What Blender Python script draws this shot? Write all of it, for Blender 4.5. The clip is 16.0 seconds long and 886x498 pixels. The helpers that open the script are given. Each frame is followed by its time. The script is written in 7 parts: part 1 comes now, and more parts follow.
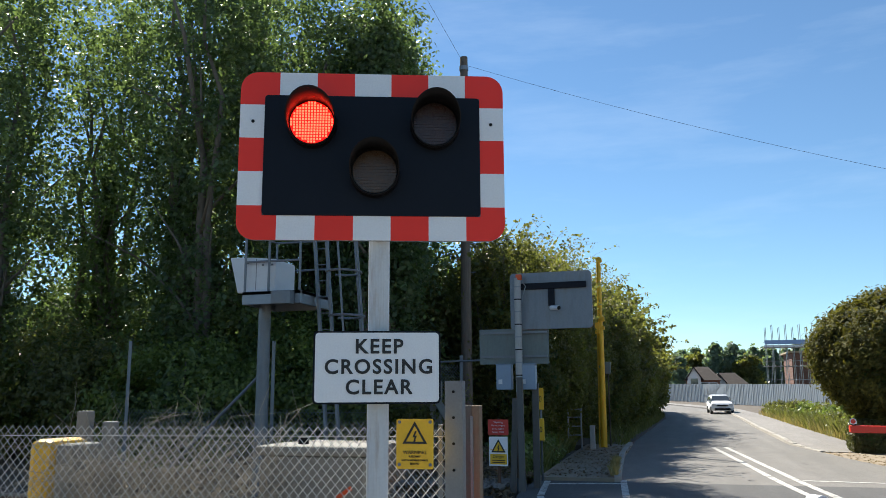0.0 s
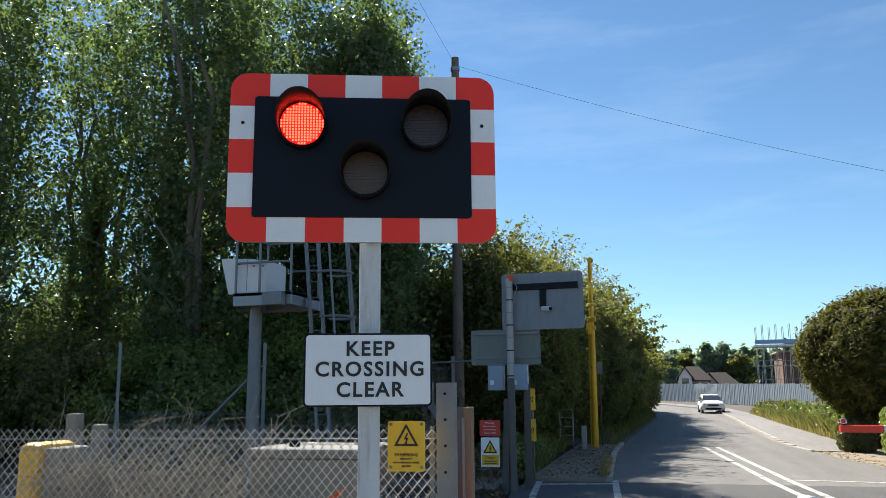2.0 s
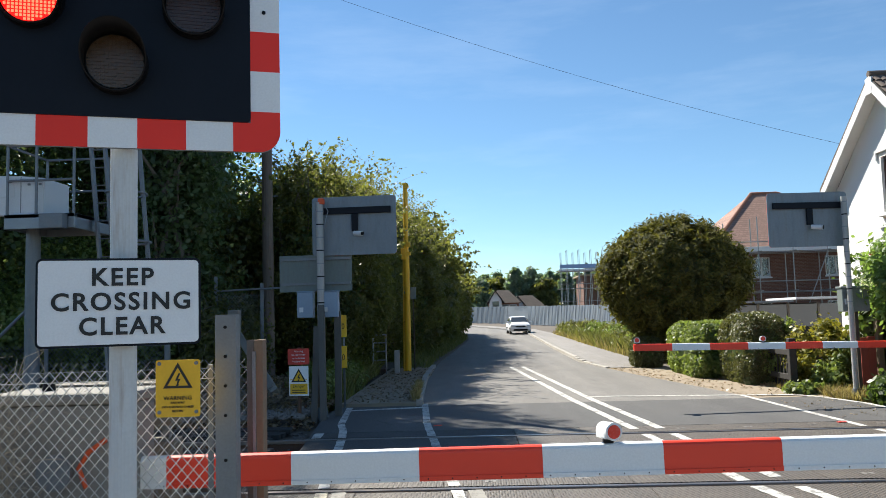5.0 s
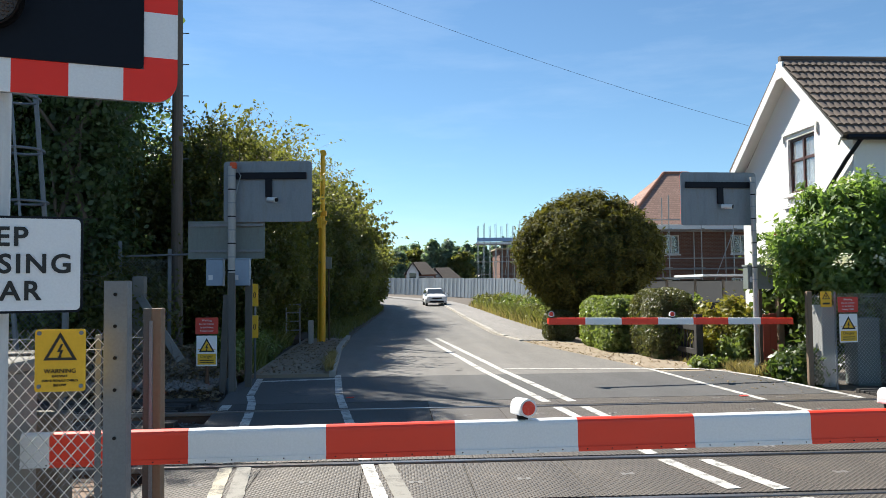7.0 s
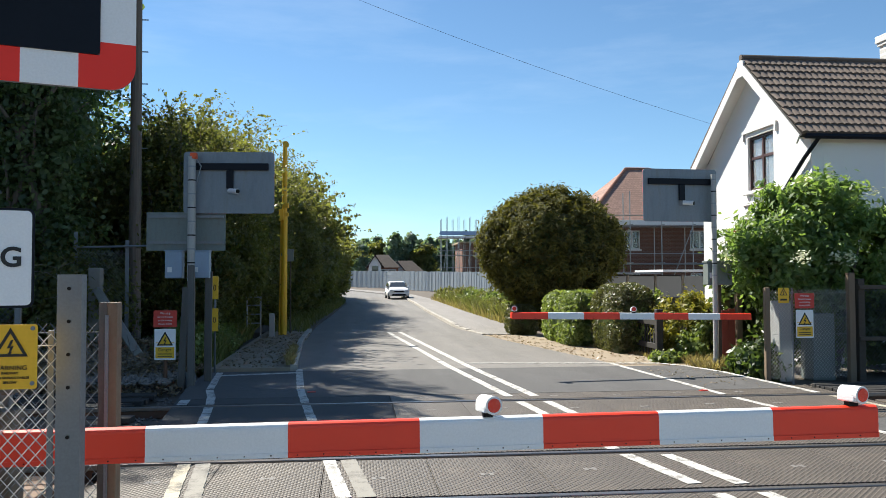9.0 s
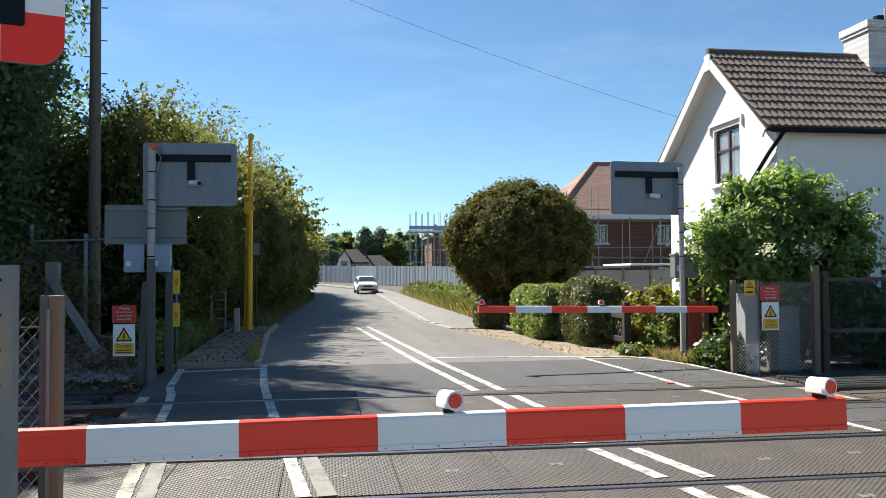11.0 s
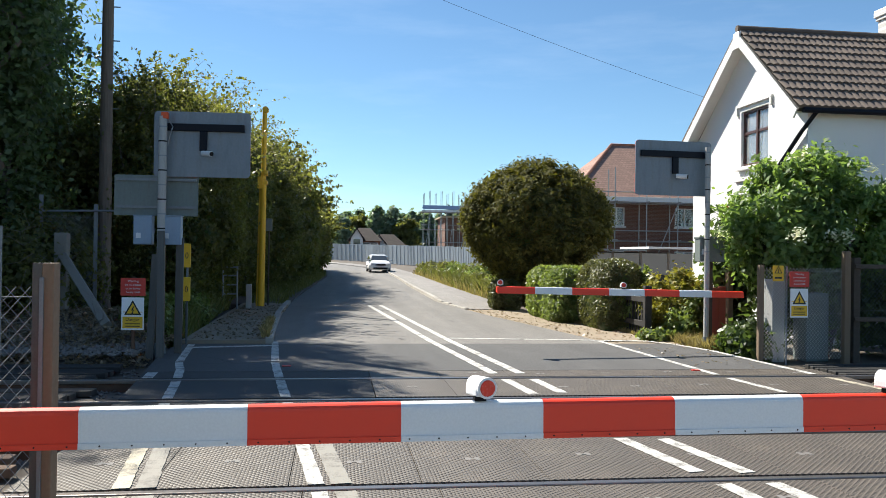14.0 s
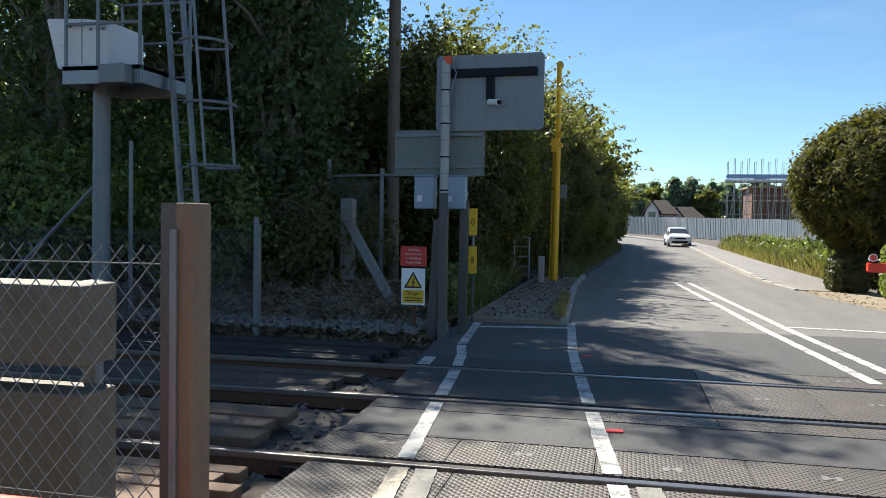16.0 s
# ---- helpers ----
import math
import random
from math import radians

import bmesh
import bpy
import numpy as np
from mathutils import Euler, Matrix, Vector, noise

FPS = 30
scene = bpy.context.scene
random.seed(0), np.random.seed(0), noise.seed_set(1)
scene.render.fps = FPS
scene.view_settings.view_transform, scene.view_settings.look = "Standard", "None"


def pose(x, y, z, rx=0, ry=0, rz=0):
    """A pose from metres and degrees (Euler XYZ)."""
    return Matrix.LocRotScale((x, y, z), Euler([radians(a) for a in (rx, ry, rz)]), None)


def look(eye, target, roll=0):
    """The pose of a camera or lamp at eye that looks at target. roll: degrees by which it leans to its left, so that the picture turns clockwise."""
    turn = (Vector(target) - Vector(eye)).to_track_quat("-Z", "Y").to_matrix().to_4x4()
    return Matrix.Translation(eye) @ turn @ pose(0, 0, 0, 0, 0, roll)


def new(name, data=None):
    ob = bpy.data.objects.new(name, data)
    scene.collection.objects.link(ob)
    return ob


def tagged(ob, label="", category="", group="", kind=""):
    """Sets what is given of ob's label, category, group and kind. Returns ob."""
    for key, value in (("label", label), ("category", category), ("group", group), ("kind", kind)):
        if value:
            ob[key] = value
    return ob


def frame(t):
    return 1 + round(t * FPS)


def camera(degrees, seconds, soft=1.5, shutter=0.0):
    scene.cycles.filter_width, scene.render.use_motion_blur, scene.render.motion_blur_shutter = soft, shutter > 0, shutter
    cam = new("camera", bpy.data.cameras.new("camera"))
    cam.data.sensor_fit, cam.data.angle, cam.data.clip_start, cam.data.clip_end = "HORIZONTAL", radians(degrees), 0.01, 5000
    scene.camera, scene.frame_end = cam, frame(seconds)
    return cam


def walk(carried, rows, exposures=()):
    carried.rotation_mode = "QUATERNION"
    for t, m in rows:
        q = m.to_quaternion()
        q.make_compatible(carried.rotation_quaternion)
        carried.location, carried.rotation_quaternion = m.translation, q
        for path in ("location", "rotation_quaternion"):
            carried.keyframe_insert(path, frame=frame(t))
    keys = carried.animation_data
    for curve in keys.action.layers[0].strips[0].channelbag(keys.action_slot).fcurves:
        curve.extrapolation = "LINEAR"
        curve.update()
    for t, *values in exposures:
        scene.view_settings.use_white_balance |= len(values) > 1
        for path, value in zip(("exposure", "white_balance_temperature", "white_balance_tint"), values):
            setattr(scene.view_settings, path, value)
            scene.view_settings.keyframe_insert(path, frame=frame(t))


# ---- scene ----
cam = camera(56.9, 16.0, soft=0.8)
PATH = [
    (0, (0.007, 0.061, 1.564), (-0.514, 1.96, 1.915), -0.3),
    (0.5, (0.016, 0.061, 1.564), (-0.504, 1.96, 1.915), -0.4),
    (1, (0.016, 0.066, 1.567), (-0.498, 1.966, 1.92), -0.6),
    (1.5, (0.011, 0.067, 1.57), (-0.494, 1.97, 1.922), -0.5),
    (2, (0.006, 0.072, 1.572), (-0.495, 1.976, 1.924), -0.5),
    (2.5, (0.003, 0.079, 1.566), (-0.494, 1.983, 1.922), -0.6),
    (3, (-0.002, 0.087, 1.567), (-0.495, 1.993, 1.92), -0.4),
    (3.5, (-0.011, 0.124, 1.567), (-0.501, 2.031, 1.917), -0.5),
    (4, (0.001, 0.301, 1.578), (-0.478, 2.217, 1.893), -0.7),
    (4.5, (0.055, 0.485, 1.605), (-0.254, 2.446, 1.842), -1.3),
    (5, (0.048, 0.588, 1.601), (-0.025, 2.58, 1.766), -1.6),
    (7.5, (0.066, 0.832, 1.601), (0.205, 2.826, 1.686), -0.5),
    (8, (0.052, 0.864, 1.622), (0.21, 2.856, 1.699), -0.4),
    (8.5, (0.049, 0.871, 1.623), (0.222, 2.862, 1.699), -0.4),
    (9, (0.051, 0.856, 1.614), (0.268, 2.843, 1.688), -0.2),
    (9.5, (0.057, 0.88, 1.603), (0.324, 2.861, 1.677), -0.1),
    (12, (0.149, 1.059, 1.593), (0.449, 3.036, 1.627), -0.2),
    (12.5, (0.134, 1.05, 1.607), (0.449, 3.025, 1.628), 0.1),
    (13, (0.159, 1.072, 1.596), (0.475, 3.046, 1.617), 0.1),
    (13.5, (0.146, 1.139, 1.605), (0.464, 3.113, 1.619), 0.4),
    (14, (0.087, 1.436, 1.559), (0.348, 3.419, 1.572), 0.8),
    (14.5, (0.137, 1.956, 1.559), (0.16, 3.956, 1.547), 1.3),
    (15, (0.05, 2.446, 1.504), (0.008, 4.445, 1.449), 1.1),
    (15.5, (-0.011, 3.059, 1.465), (-0.211, 5.048, 1.398), 0.9),
    (16, (-0.142, 3.652, 1.444), (-0.581, 5.602, 1.383), 0.9),
]
walk(cam, [(t, look(eye, target, roll)) for t, eye, target, roll in PATH], [(0, 1.09, 6450, 8), (16, 1.09, 6450, 8)])

# ---- light ----
TO_SUN = Vector((-0.60, 0.70, 0.98)).normalized()
world = bpy.data.worlds.new("sky")
scene.world = world
world.use_nodes = True
wn, wl = world.node_tree.nodes, world.node_tree.links
sky = wn.new("ShaderNodeTexSky")
sky.sky_type = 'NISHITA'
sky.sun_disc = False
sky.sun_elevation = math.asin(TO_SUN.z)
sky.sun_rotation = math.atan2(TO_SUN.x, TO_SUN.y)
sky.altitude = 900
sky.air_density, sky.dust_density, sky.ozone_density = 1.0, 0.0, 4.6
hue = wn.new("ShaderNodeMix")
hue.data_type, hue.blend_type = 'RGBA', 'MULTIPLY'
hue.inputs["Factor"].default_value = 1.0
wl.new(sky.outputs[0], hue.inputs[6])
hue.inputs[7].default_value = (0.93, 1.035, 1.02, 1)
# thin high cloud low in the sky
where = wn.new("ShaderNodeTexCoord")
flat = wn.new("ShaderNodeMapping")
flat.inputs["Scale"].default_value = (1.6, 1.6, 9.0)
wl.new(where.outputs["Generated"], flat.inputs[0])
wisp = wn.new("ShaderNodeTexNoise")
wisp.inputs["Scale"].default_value, wisp.inputs["Detail"].default_value, wisp.inputs["Roughness"].default_value = 2.2, 7, 0.6
wl.new(flat.outputs[0], wisp.inputs[0])
thin = wn.new("ShaderNodeMapRange")
thin.inputs["From Min"].default_value, thin.inputs["From Max"].default_value, thin.inputs["To Max"].default_value = 0.50, 0.80, 0.13
wl.new(wisp.outputs[0], thin.inputs[0])
cloud = wn.new("ShaderNodeMix")
cloud.data_type = 'RGBA'
wl.new(thin.outputs[0], cloud.inputs[0])
wl.new(hue.outputs[2], cloud.inputs[6])
cloud.inputs[7].default_value = (7.5, 8.6, 10.0, 1)
wl.new(cloud.outputs[2], wn["Background"].inputs[0])
wn["Background"].inputs[1].default_value = 0.066

sun_data = bpy.data.lights.new("sun", 'SUN')
sun_data.energy, sun_data.angle, sun_data.color = 5.0, radians(0.53), (1.0, 0.94, 0.84)
sun = new("sun", sun_data)
sun.matrix_world = look(TO_SUN * 60, (0, 0, 0))


# ---- materials ----
def nodes_of(name):
    m = bpy.data.materials.new(name)
    m.use_nodes = True
    return m, m.node_tree.nodes, m.node_tree.links, m.node_tree.nodes["Principled BSDF"]


def tint(c, k):
    return (min(1, c[0] * k), min(1, c[1] * k), min(1, c[2] * k), 1)


def mix_rgb(n, l, fac, a, b, mode='MIX'):
    x = n.new("ShaderNodeMix")
    x.data_type, x.blend_type = 'RGBA', mode
    for sock, v in ((x.inputs[0], fac), (x.inputs[6], a), (x.inputs[7], b)):
        if isinstance(v, bpy.types.NodeSocket):
            l.new(v, sock)
        elif isinstance(v, (int, float)):
            sock.default_value = v
        else:
            sock.default_value = v if len(v) == 4 else (*v, 1)
    return x.outputs[2]


def noise_tex(n, l, scale, detail=5.0, rough=0.6, stretch=None, where='Object'):
    co = n.new("ShaderNodeTexCoord")
    t = n.new("ShaderNodeTexNoise")
    t.inputs["Scale"].default_value, t.inputs["Detail"].default_value, t.inputs["Roughness"].default_value = scale, detail, rough
    src = co.outputs[where]
    if stretch:
        mp = n.new("ShaderNodeMapping")
        mp.inputs["Scale"].default_value = stretch
        l.new(src, mp.inputs[0])
        src = mp.outputs[0]
    l.new(src, t.inputs[0])
    return t.outputs[0]


def ramp(n, l, src, stops):
    r = n.new("ShaderNodeValToRGB")
    e = r.color_ramp.elements
    while len(e) < len(stops):
        e.new(0.5)
    for k, (p, c) in zip(e, stops):
        k.position = p
        k.color = (c, c, c, 1) if isinstance(c, (int, float)) else (*c[:3], 1)
    l.new(src, r.inputs[0])
    return r.outputs[0]


def bump(n, l, bsdf, height, strength, dist=0.01):
    b = n.new("ShaderNodeBump")
    b.inputs["Strength"].default_value, b.inputs["Distance"].default_value = strength, dist
    l.new(height, b.inputs["Height"])
    l.new(b.outputs[0], bsdf.inputs["Normal"])


def plain(name, col, rough=0.6, metal=0.0, big=3.0, fine=60.0, vary=0.25, dirt=0.25, dirt_col=(0.12, 0.1, 0.08), relief=0.15, stretch=None, piece=0.0):
    """A surface with blotches, fine grain and some dirt."""
    m, n, l, b = nodes_of(name)
    a = noise_tex(n, l, big, 6, 0.65, stretch)
    f = noise_tex(n, l, fine, 4, 0.6)
    c = mix_rgb(n, l, a, tint(col, 1 - vary), tint(col, 1 + vary))
    c = mix_rgb(n, l, ramp(n, l, f, [(0.3, 0.0), (0.75, 0.35)]), c, tint(col, 0.75))
    c = mix_rgb(n, l, ramp(n, l, a, [(0.52, 0.0), (0.8, dirt)]), c, (*dirt_col, 1))
    if piece:
        oi = n.new("ShaderNodeObjectInfo")
        c = mix_rgb(n, l, ramp(n, l, oi.outputs["Random"], [(0.0, 0.0), (1.0, piece)]), c, tint(col, 0.45))
    l.new(c, b.inputs["Base Color"])
    l.new(ramp(n, l, f, [(0.2, max(0.05, rough - 0.12)), (0.8, min(1, rough + 0.12))]), b.inputs["Roughness"])
    b.inputs["Metallic"].default_value = metal
    if relief:
        bump(n, l, b, f, relief, 0.004)
    return m


def asphalt(name, col, patch=0.25):
    m, n, l, b = nodes_of(name)
    a = noise_tex(n, l, 0.35, 6, 0.7)
    s = noise_tex(n, l, 2.2, 6, 0.7, (1, 0.35, 1))
    f = noise_tex(n, l, 150, 3, 0.8)
    g = noise_tex(n, l, 28, 6, 0.85)
    c = mix_rgb(n, l, a, tint(col, 1 - patch), tint(col, 1 + patch))
    c = mix_rgb(n, l, ramp(n, l, s, [(0.42, 0.0), (0.72, 0.75)]), c, tint(col, 0.6))
    c = mix_rgb(n, l, ramp(n, l, f, [(0.42, 0.0), (0.68, 0.7)]), c, tint(col, 1.7))
    c = mix_rgb(n, l, ramp(n, l, g, [(0.36, 0.8), (0.5, 0.0)]), c, tint(col, 0.42))
    c = mix_rgb(n, l, ramp(n, l, g, [(0.55, 0.0), (0.68, 0.6)]), c, tint(col, 1.6))
    # faint lengthwise wheel tracks
    w = noise_tex(n, l, 1.4, 3, 0.5, (1, 0.04, 1))
    c = mix_rgb(n, l, ramp(n, l, w, [(0.4, 0.35), (0.6, 0.0)]), c, tint(col, 0.62))
    vo = n.new("ShaderNodeTexVoronoi")
    vo.feature = 'DISTANCE_TO_EDGE'
    vo.inputs["Scale"].default_value = 0.35
    co = n.new("ShaderNodeTexCoord")
    wob = n.new("ShaderNodeTexNoise")
    wob.inputs["Scale"].default_value, wob.inputs["Detail"].default_value = 1.3, 6
    l.new(co.outputs["Object"], wob.inputs[0])
    l.new(mix_rgb(n, l, 0.55, co.outputs["Object"], wob.outputs["Color"], 'ADD'), vo.inputs["Vector"])
    gate = ramp(n, l, noise_tex(n, l, 0.5, 3), [(0.5, 0.0), (0.62, 1.0)])
    crack = mix_rgb(n, l, gate, (0, 0, 0, 1), ramp(n, l, vo.outputs["Distance"], [(0.0, 0.85), (0.005, 0.0)]))
    c = mix_rgb(n, l, crack, c, tint(col, 0.35))
    l.new(c, b.inputs["Base Color"])
    l.new(ramp(n, l, f, [(0.2, 0.72), (0.8, 0.95)]), b.inputs["Roughness"])
    bump(n, l, b, f, 0.5, 0.006)
    return m


def worn_paint(name, col, under, wear=0.5):
    m, n, l, b = nodes_of(name)
    a = noise_tex(n, l, 5, 8, 0.75)
    f = noise_tex(n, l, 90, 3, 0.7)
    c = mix_rgb(n, l, a, tint(col, 0.8), tint(col, 1.05))
    add = n.new("ShaderNodeMath")
    add.operation = 'MULTIPLY_ADD'
    add.inputs[1].default_value = 0.3
    l.new(f, add.inputs[0])
    l.new(a, add.inputs[2])
    lo = 0.95 - 0.35 * wear
    c = mix_rgb(n, l, ramp(n, l, add.outputs[0], [(lo - 0.07, 0.0), (lo + 0.07, 0.9)]), c, (*under, 1))
    l.new(c, b.inputs["Base Color"])
    b.inputs["Roughness"].default_value = 0.75
    bump(n, l, b, f, 0.3, 0.003)
    return m


def diamond_rubber(name, col):
    """Crossing panels with a raised diamond tread."""
    m, n, l, b = nodes_of(name)
    co = n.new("ShaderNodeTexCoord")
    sep = n.new("ShaderNodeSeparateXYZ")
    l.new(co.outputs["Object"], sep.inputs[0])

    def math_node(op, a, c=None):
        x = n.new("ShaderNodeMath")
        x.operation = op
        for i, v in enumerate((a, c)):
            if v is None:
                continue
            if isinstance(v, (int, float)):
                x.inputs[i].default_value = v
            else:
                l.new(v, x.inputs[i])
        return x.outputs[0]
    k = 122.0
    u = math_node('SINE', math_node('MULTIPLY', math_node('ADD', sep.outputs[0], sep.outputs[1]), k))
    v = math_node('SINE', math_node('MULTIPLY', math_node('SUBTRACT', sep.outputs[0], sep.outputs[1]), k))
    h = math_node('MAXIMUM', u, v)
    a = noise_tex(n, l, 2.0, 6, 0.7)
    f = noise_tex(n, l, 120, 3, 0.7)
    c = mix_rgb(n, l, a, tint(col, 0.7), tint(col, 1.35))
    # hollows of the tread darkened by height, shade put into the colour
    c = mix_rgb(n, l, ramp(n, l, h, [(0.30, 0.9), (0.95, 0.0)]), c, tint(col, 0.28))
    c = mix_rgb(n, l, ramp(n, l, a, [(0.5, 0.0), (0.75, 0.35)]), c, (0.16, 0.13, 0.10, 1))
    l.new(c, b.inputs["Base Color"])
    l.new(ramp(n, l, f, [(0.2, 0.45), (0.8, 0.75)]), b.inputs["Roughness"])
    bump(n, l, b, h, 0.6, 0.006)
    return m


def leaf_mat(name, dark, light, glow=0.35, rough=0.45):
    m, n, l, b = nodes_of(name)
    g = n.new("ShaderNodeNewGeometry")
    c = ramp(n, l, g.outputs["Random Per Island"], [(0.0, dark), (0.55, tuple(0.5 * (p + q) for p, q in zip(dark, light))), (1.0, light)])
    # broad random patches of light and dark imitate sunlit and shaded leaf clusters
    big = noise_tex(n, l, 1.7, 4, 0.65)
    c = mix_rgb(n, l, ramp(n, l, big, [(0.48, 0.0), (0.66, 0.6)]), c, (*light, 1))
    c = mix_rgb(n, l, ramp(n, l, big, [(0.34, 0.75), (0.48, 0.0)]), c, tint(dark, 0.8))
    l.new(c, b.inputs["Base Color"])
    b.inputs["Roughness"].default_value = rough
    b.inputs["Specular IOR Level"].default_value = 0.5
    t = n.new("ShaderNodeBsdfTranslucent")
    l.new(mix_rgb(n, l, 0.6, c, (light[0] * 1.9, light[1] * 2.0, light[2] * 0.9, 1)), t.inputs[0])
    ms = n.new("ShaderNodeMixShader")
    ms.inputs[0].default_value = glow
    l.new(b.outputs[0], ms.inputs[1])
    l.new(t.outputs[0], ms.inputs[2])
    l.new(ms.outputs[0], n["Material Output"].inputs[0])
    return m


def lit(name, col, power):
    m, n, l, b = nodes_of(name)
    b.inputs["Base Color"].default_value = (*col, 1)
    b.inputs["Emission Color"].default_value = (*col, 1)
    b.inputs["Emission Strength"].default_value = power
    return m


def glass(name, col, rough=0.05):
    m, n, l, b = nodes_of(name)
    b.inputs["Base Color"].default_value = (*col, 1)
    b.inputs["Roughness"].default_value = rough
    b.inputs["IOR"].default_value = 1.5
    b.inputs["Coat Weight"].default_value = 0.6
    return m


def course_mat(name, col, mortar, bw, bh, upright=True):
    m, n, l, b = nodes_of(name)
    co = n.new("ShaderNodeTexCoord")
    br = n.new("ShaderNodeTexBrick")
    br.inputs["Scale"].default_value = 1.0
    br.inputs["Brick Width"].default_value, br.inputs["Row Height"].default_value, br.inputs["Mortar Size"].default_value = bw, bh, bh * 0.1
    br.inputs["Color1"].default_value, br.inputs["Color2"].default_value, br.inputs["Mortar"].default_value = tint(col, 0.8), tint(col, 1.25), (*mortar, 1)
    sep, com = n.new("ShaderNodeSeparateXYZ"), n.new("ShaderNodeCombineXYZ")
    l.new(co.outputs["Object"], sep.inputs[0])
    l.new(sep.outputs[0], com.inputs[0])
    l.new(sep.outputs[2], com.inputs[1])
    l.new(com.outputs[0], br.inputs["Vector"])
    l.new(mix_rgb(n, l, noise_tex(n, l, 1.5), br.outputs["Color"], tint(col, 0.7)), b.inputs["Base Color"])
    b.inputs["Roughness"].default_value = 0.88
    bump(n, l, b, br.outputs["Fac"], -0.4, 0.01)
    return m


M_ROAD = asphalt("road asphalt", (0.172, 0.161, 0.147), 0.4)
# footway and apron: darker asphalt, lowered further to paint in tree shade
M_ROAD2 = asphalt("footway asphalt", (0.060, 0.057, 0.055), 0.35)
M_APRON = asphalt("apron asphalt darkened for shade", (0.082, 0.079, 0.077), 0.45)
M_PAVE = asphalt("pavement asphalt", (0.2295, 0.2125, 0.1955), 0.2)
M_KERB = plain("kerb concrete", (0.42, 0.39, 0.345), 0.85, vary=0.2, piece=0.35)
M_LINE = worn_paint("white road paint", (0.57, 0.555, 0.515), (0.13, 0.12, 0.11), 0.72)
M_LINE_OLD = worn_paint("old cream road paint", (0.53, 0.47, 0.35), (0.1105, 0.102, 0.0935), 0.78)
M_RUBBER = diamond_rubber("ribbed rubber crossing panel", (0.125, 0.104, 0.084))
M_GHOST = worn_paint("faded old paint", (0.2805, 0.2635, 0.2295), (0.119, 0.1062, 0.0935), 0.7)
M_PLUG = plain("pale grey lifting plug", (0.204, 0.1913, 0.1785), 0.7)
M_RAIL = plain("worn rail steel", (0.255, 0.2295, 0.2125), 0.35, 0.8, vary=0.2, dirt=0.5, dirt_col=(0.16, 0.08, 0.04))
M_RUST = plain("rusty steel", (0.1445, 0.0765, 0.04675), 0.8, 0.2, vary=0.35)
M_GROOVE_SHADE = plain("flangeway shade", (0.017, 0.0153, 0.01445), 0.9)
M_STONE = plain("ballast stone", (0.204, 0.1827, 0.1658), 0.9, big=1.5, fine=25, vary=0.45, piece=0.3)
M_DIRT = plain("dry soil and litter", (0.1105, 0.08925, 0.068), 0.95, big=1.2, fine=18, vary=0.45, relief=0.8)
M_DUST = plain("dusty gravel verge", (0.29, 0.235, 0.17), 0.95, big=1.6, fine=70, vary=0.4, dirt=0.5, dirt_col=(0.10, 0.085, 0.06), relief=0.15)
M_TIMBER = plain("weathered timber", (0.20, 0.13, 0.085), 0.85, big=3, fine=40, vary=0.35, stretch=(0.4, 8, 8), piece=0.4)
M_GREYWOOD = plain("grey weathered timber", (0.20, 0.17, 0.14), 0.88, big=3, fine=40, vary=0.35, stretch=(8, 8, 0.5))
M_DARKTIMBER = plain("darker brown timber", (0.085, 0.066, 0.05), 0.85, big=3, fine=40, vary=0.4, stretch=(0.4, 8, 8), piece=0.4)
M_DARKWOOD = plain("black stained timber", (0.0238, 0.0221, 0.0204), 0.7, vary=0.3)
M_CONC = plain("concrete", (0.2295, 0.2167, 0.1913), 0.88, big=4, fine=50, vary=0.25, dirt=0.45)
M_GALV = plain("galvanised steel", (0.2805, 0.306, 0.3315), 0.45, 0.75, big=6, fine=80, vary=0.2, dirt=0.25)
M_GALVD = plain("dull galvanised steel", (0.204, 0.221, 0.238), 0.55, 0.5, big=6, fine=80, vary=0.3, dirt=0.35)
M_ALU = plain("weathered aluminium sheet", (0.21, 0.24, 0.27), 0.5, 0.25, big=2.0, fine=30, vary=0.55, dirt=0.75, dirt_col=(0.13, 0.125, 0.11), stretch=(3, 3, 0.7))
M_GREENALU = plain("grey green sheet back", (0.17, 0.20, 0.19), 0.6, 0.15, big=3.0, fine=30, vary=0.4, dirt=0.6, stretch=(3, 3, 0.7))
M_RED = plain("red reflective sheet", (0.99, 0.030, 0.012), 0.5, big=2, fine=0.3, vary=0.02, dirt=0.02, relief=0)
M_WHITE = plain("white reflective sheet", (0.88, 0.88, 0.88), 0.4, big=2, fine=120, vary=0.05, dirt=0.08, relief=0.03)
M_BARRED = plain("red barrier sheet", (0.92, 0.060, 0.024), 0.45, big=2, fine=0.5, vary=0.05, dirt=0.06, relief=0)
M_BARWHITE = plain("white barrier paint", (0.86, 0.86, 0.85), 0.42, big=2, fine=90, vary=0.04, dirt=0.05, relief=0.03)
M_POLEWHITE = plain("stained white pole paint", (0.62, 0.625, 0.62), 0.5, big=4, fine=70, vary=0.14, dirt=0.8, dirt_col=(0.30, 0.20, 0.12), stretch=(6, 6, 0.6))
M_BLACK = plain("matt black paint", (0.006, 0.008, 0.014), 0.45, vary=0.2, dirt=0.02, relief=0.03)
M_BLACKIN = plain("black plastic and dark openings", (0.007, 0.007, 0.008), 0.5, vary=0.2, dirt=0.0)
M_YELLOW = plain("yellow sign sheet", (0.80, 0.47, 0.02), 0.5, vary=0.08, dirt=0.12, relief=0.03)
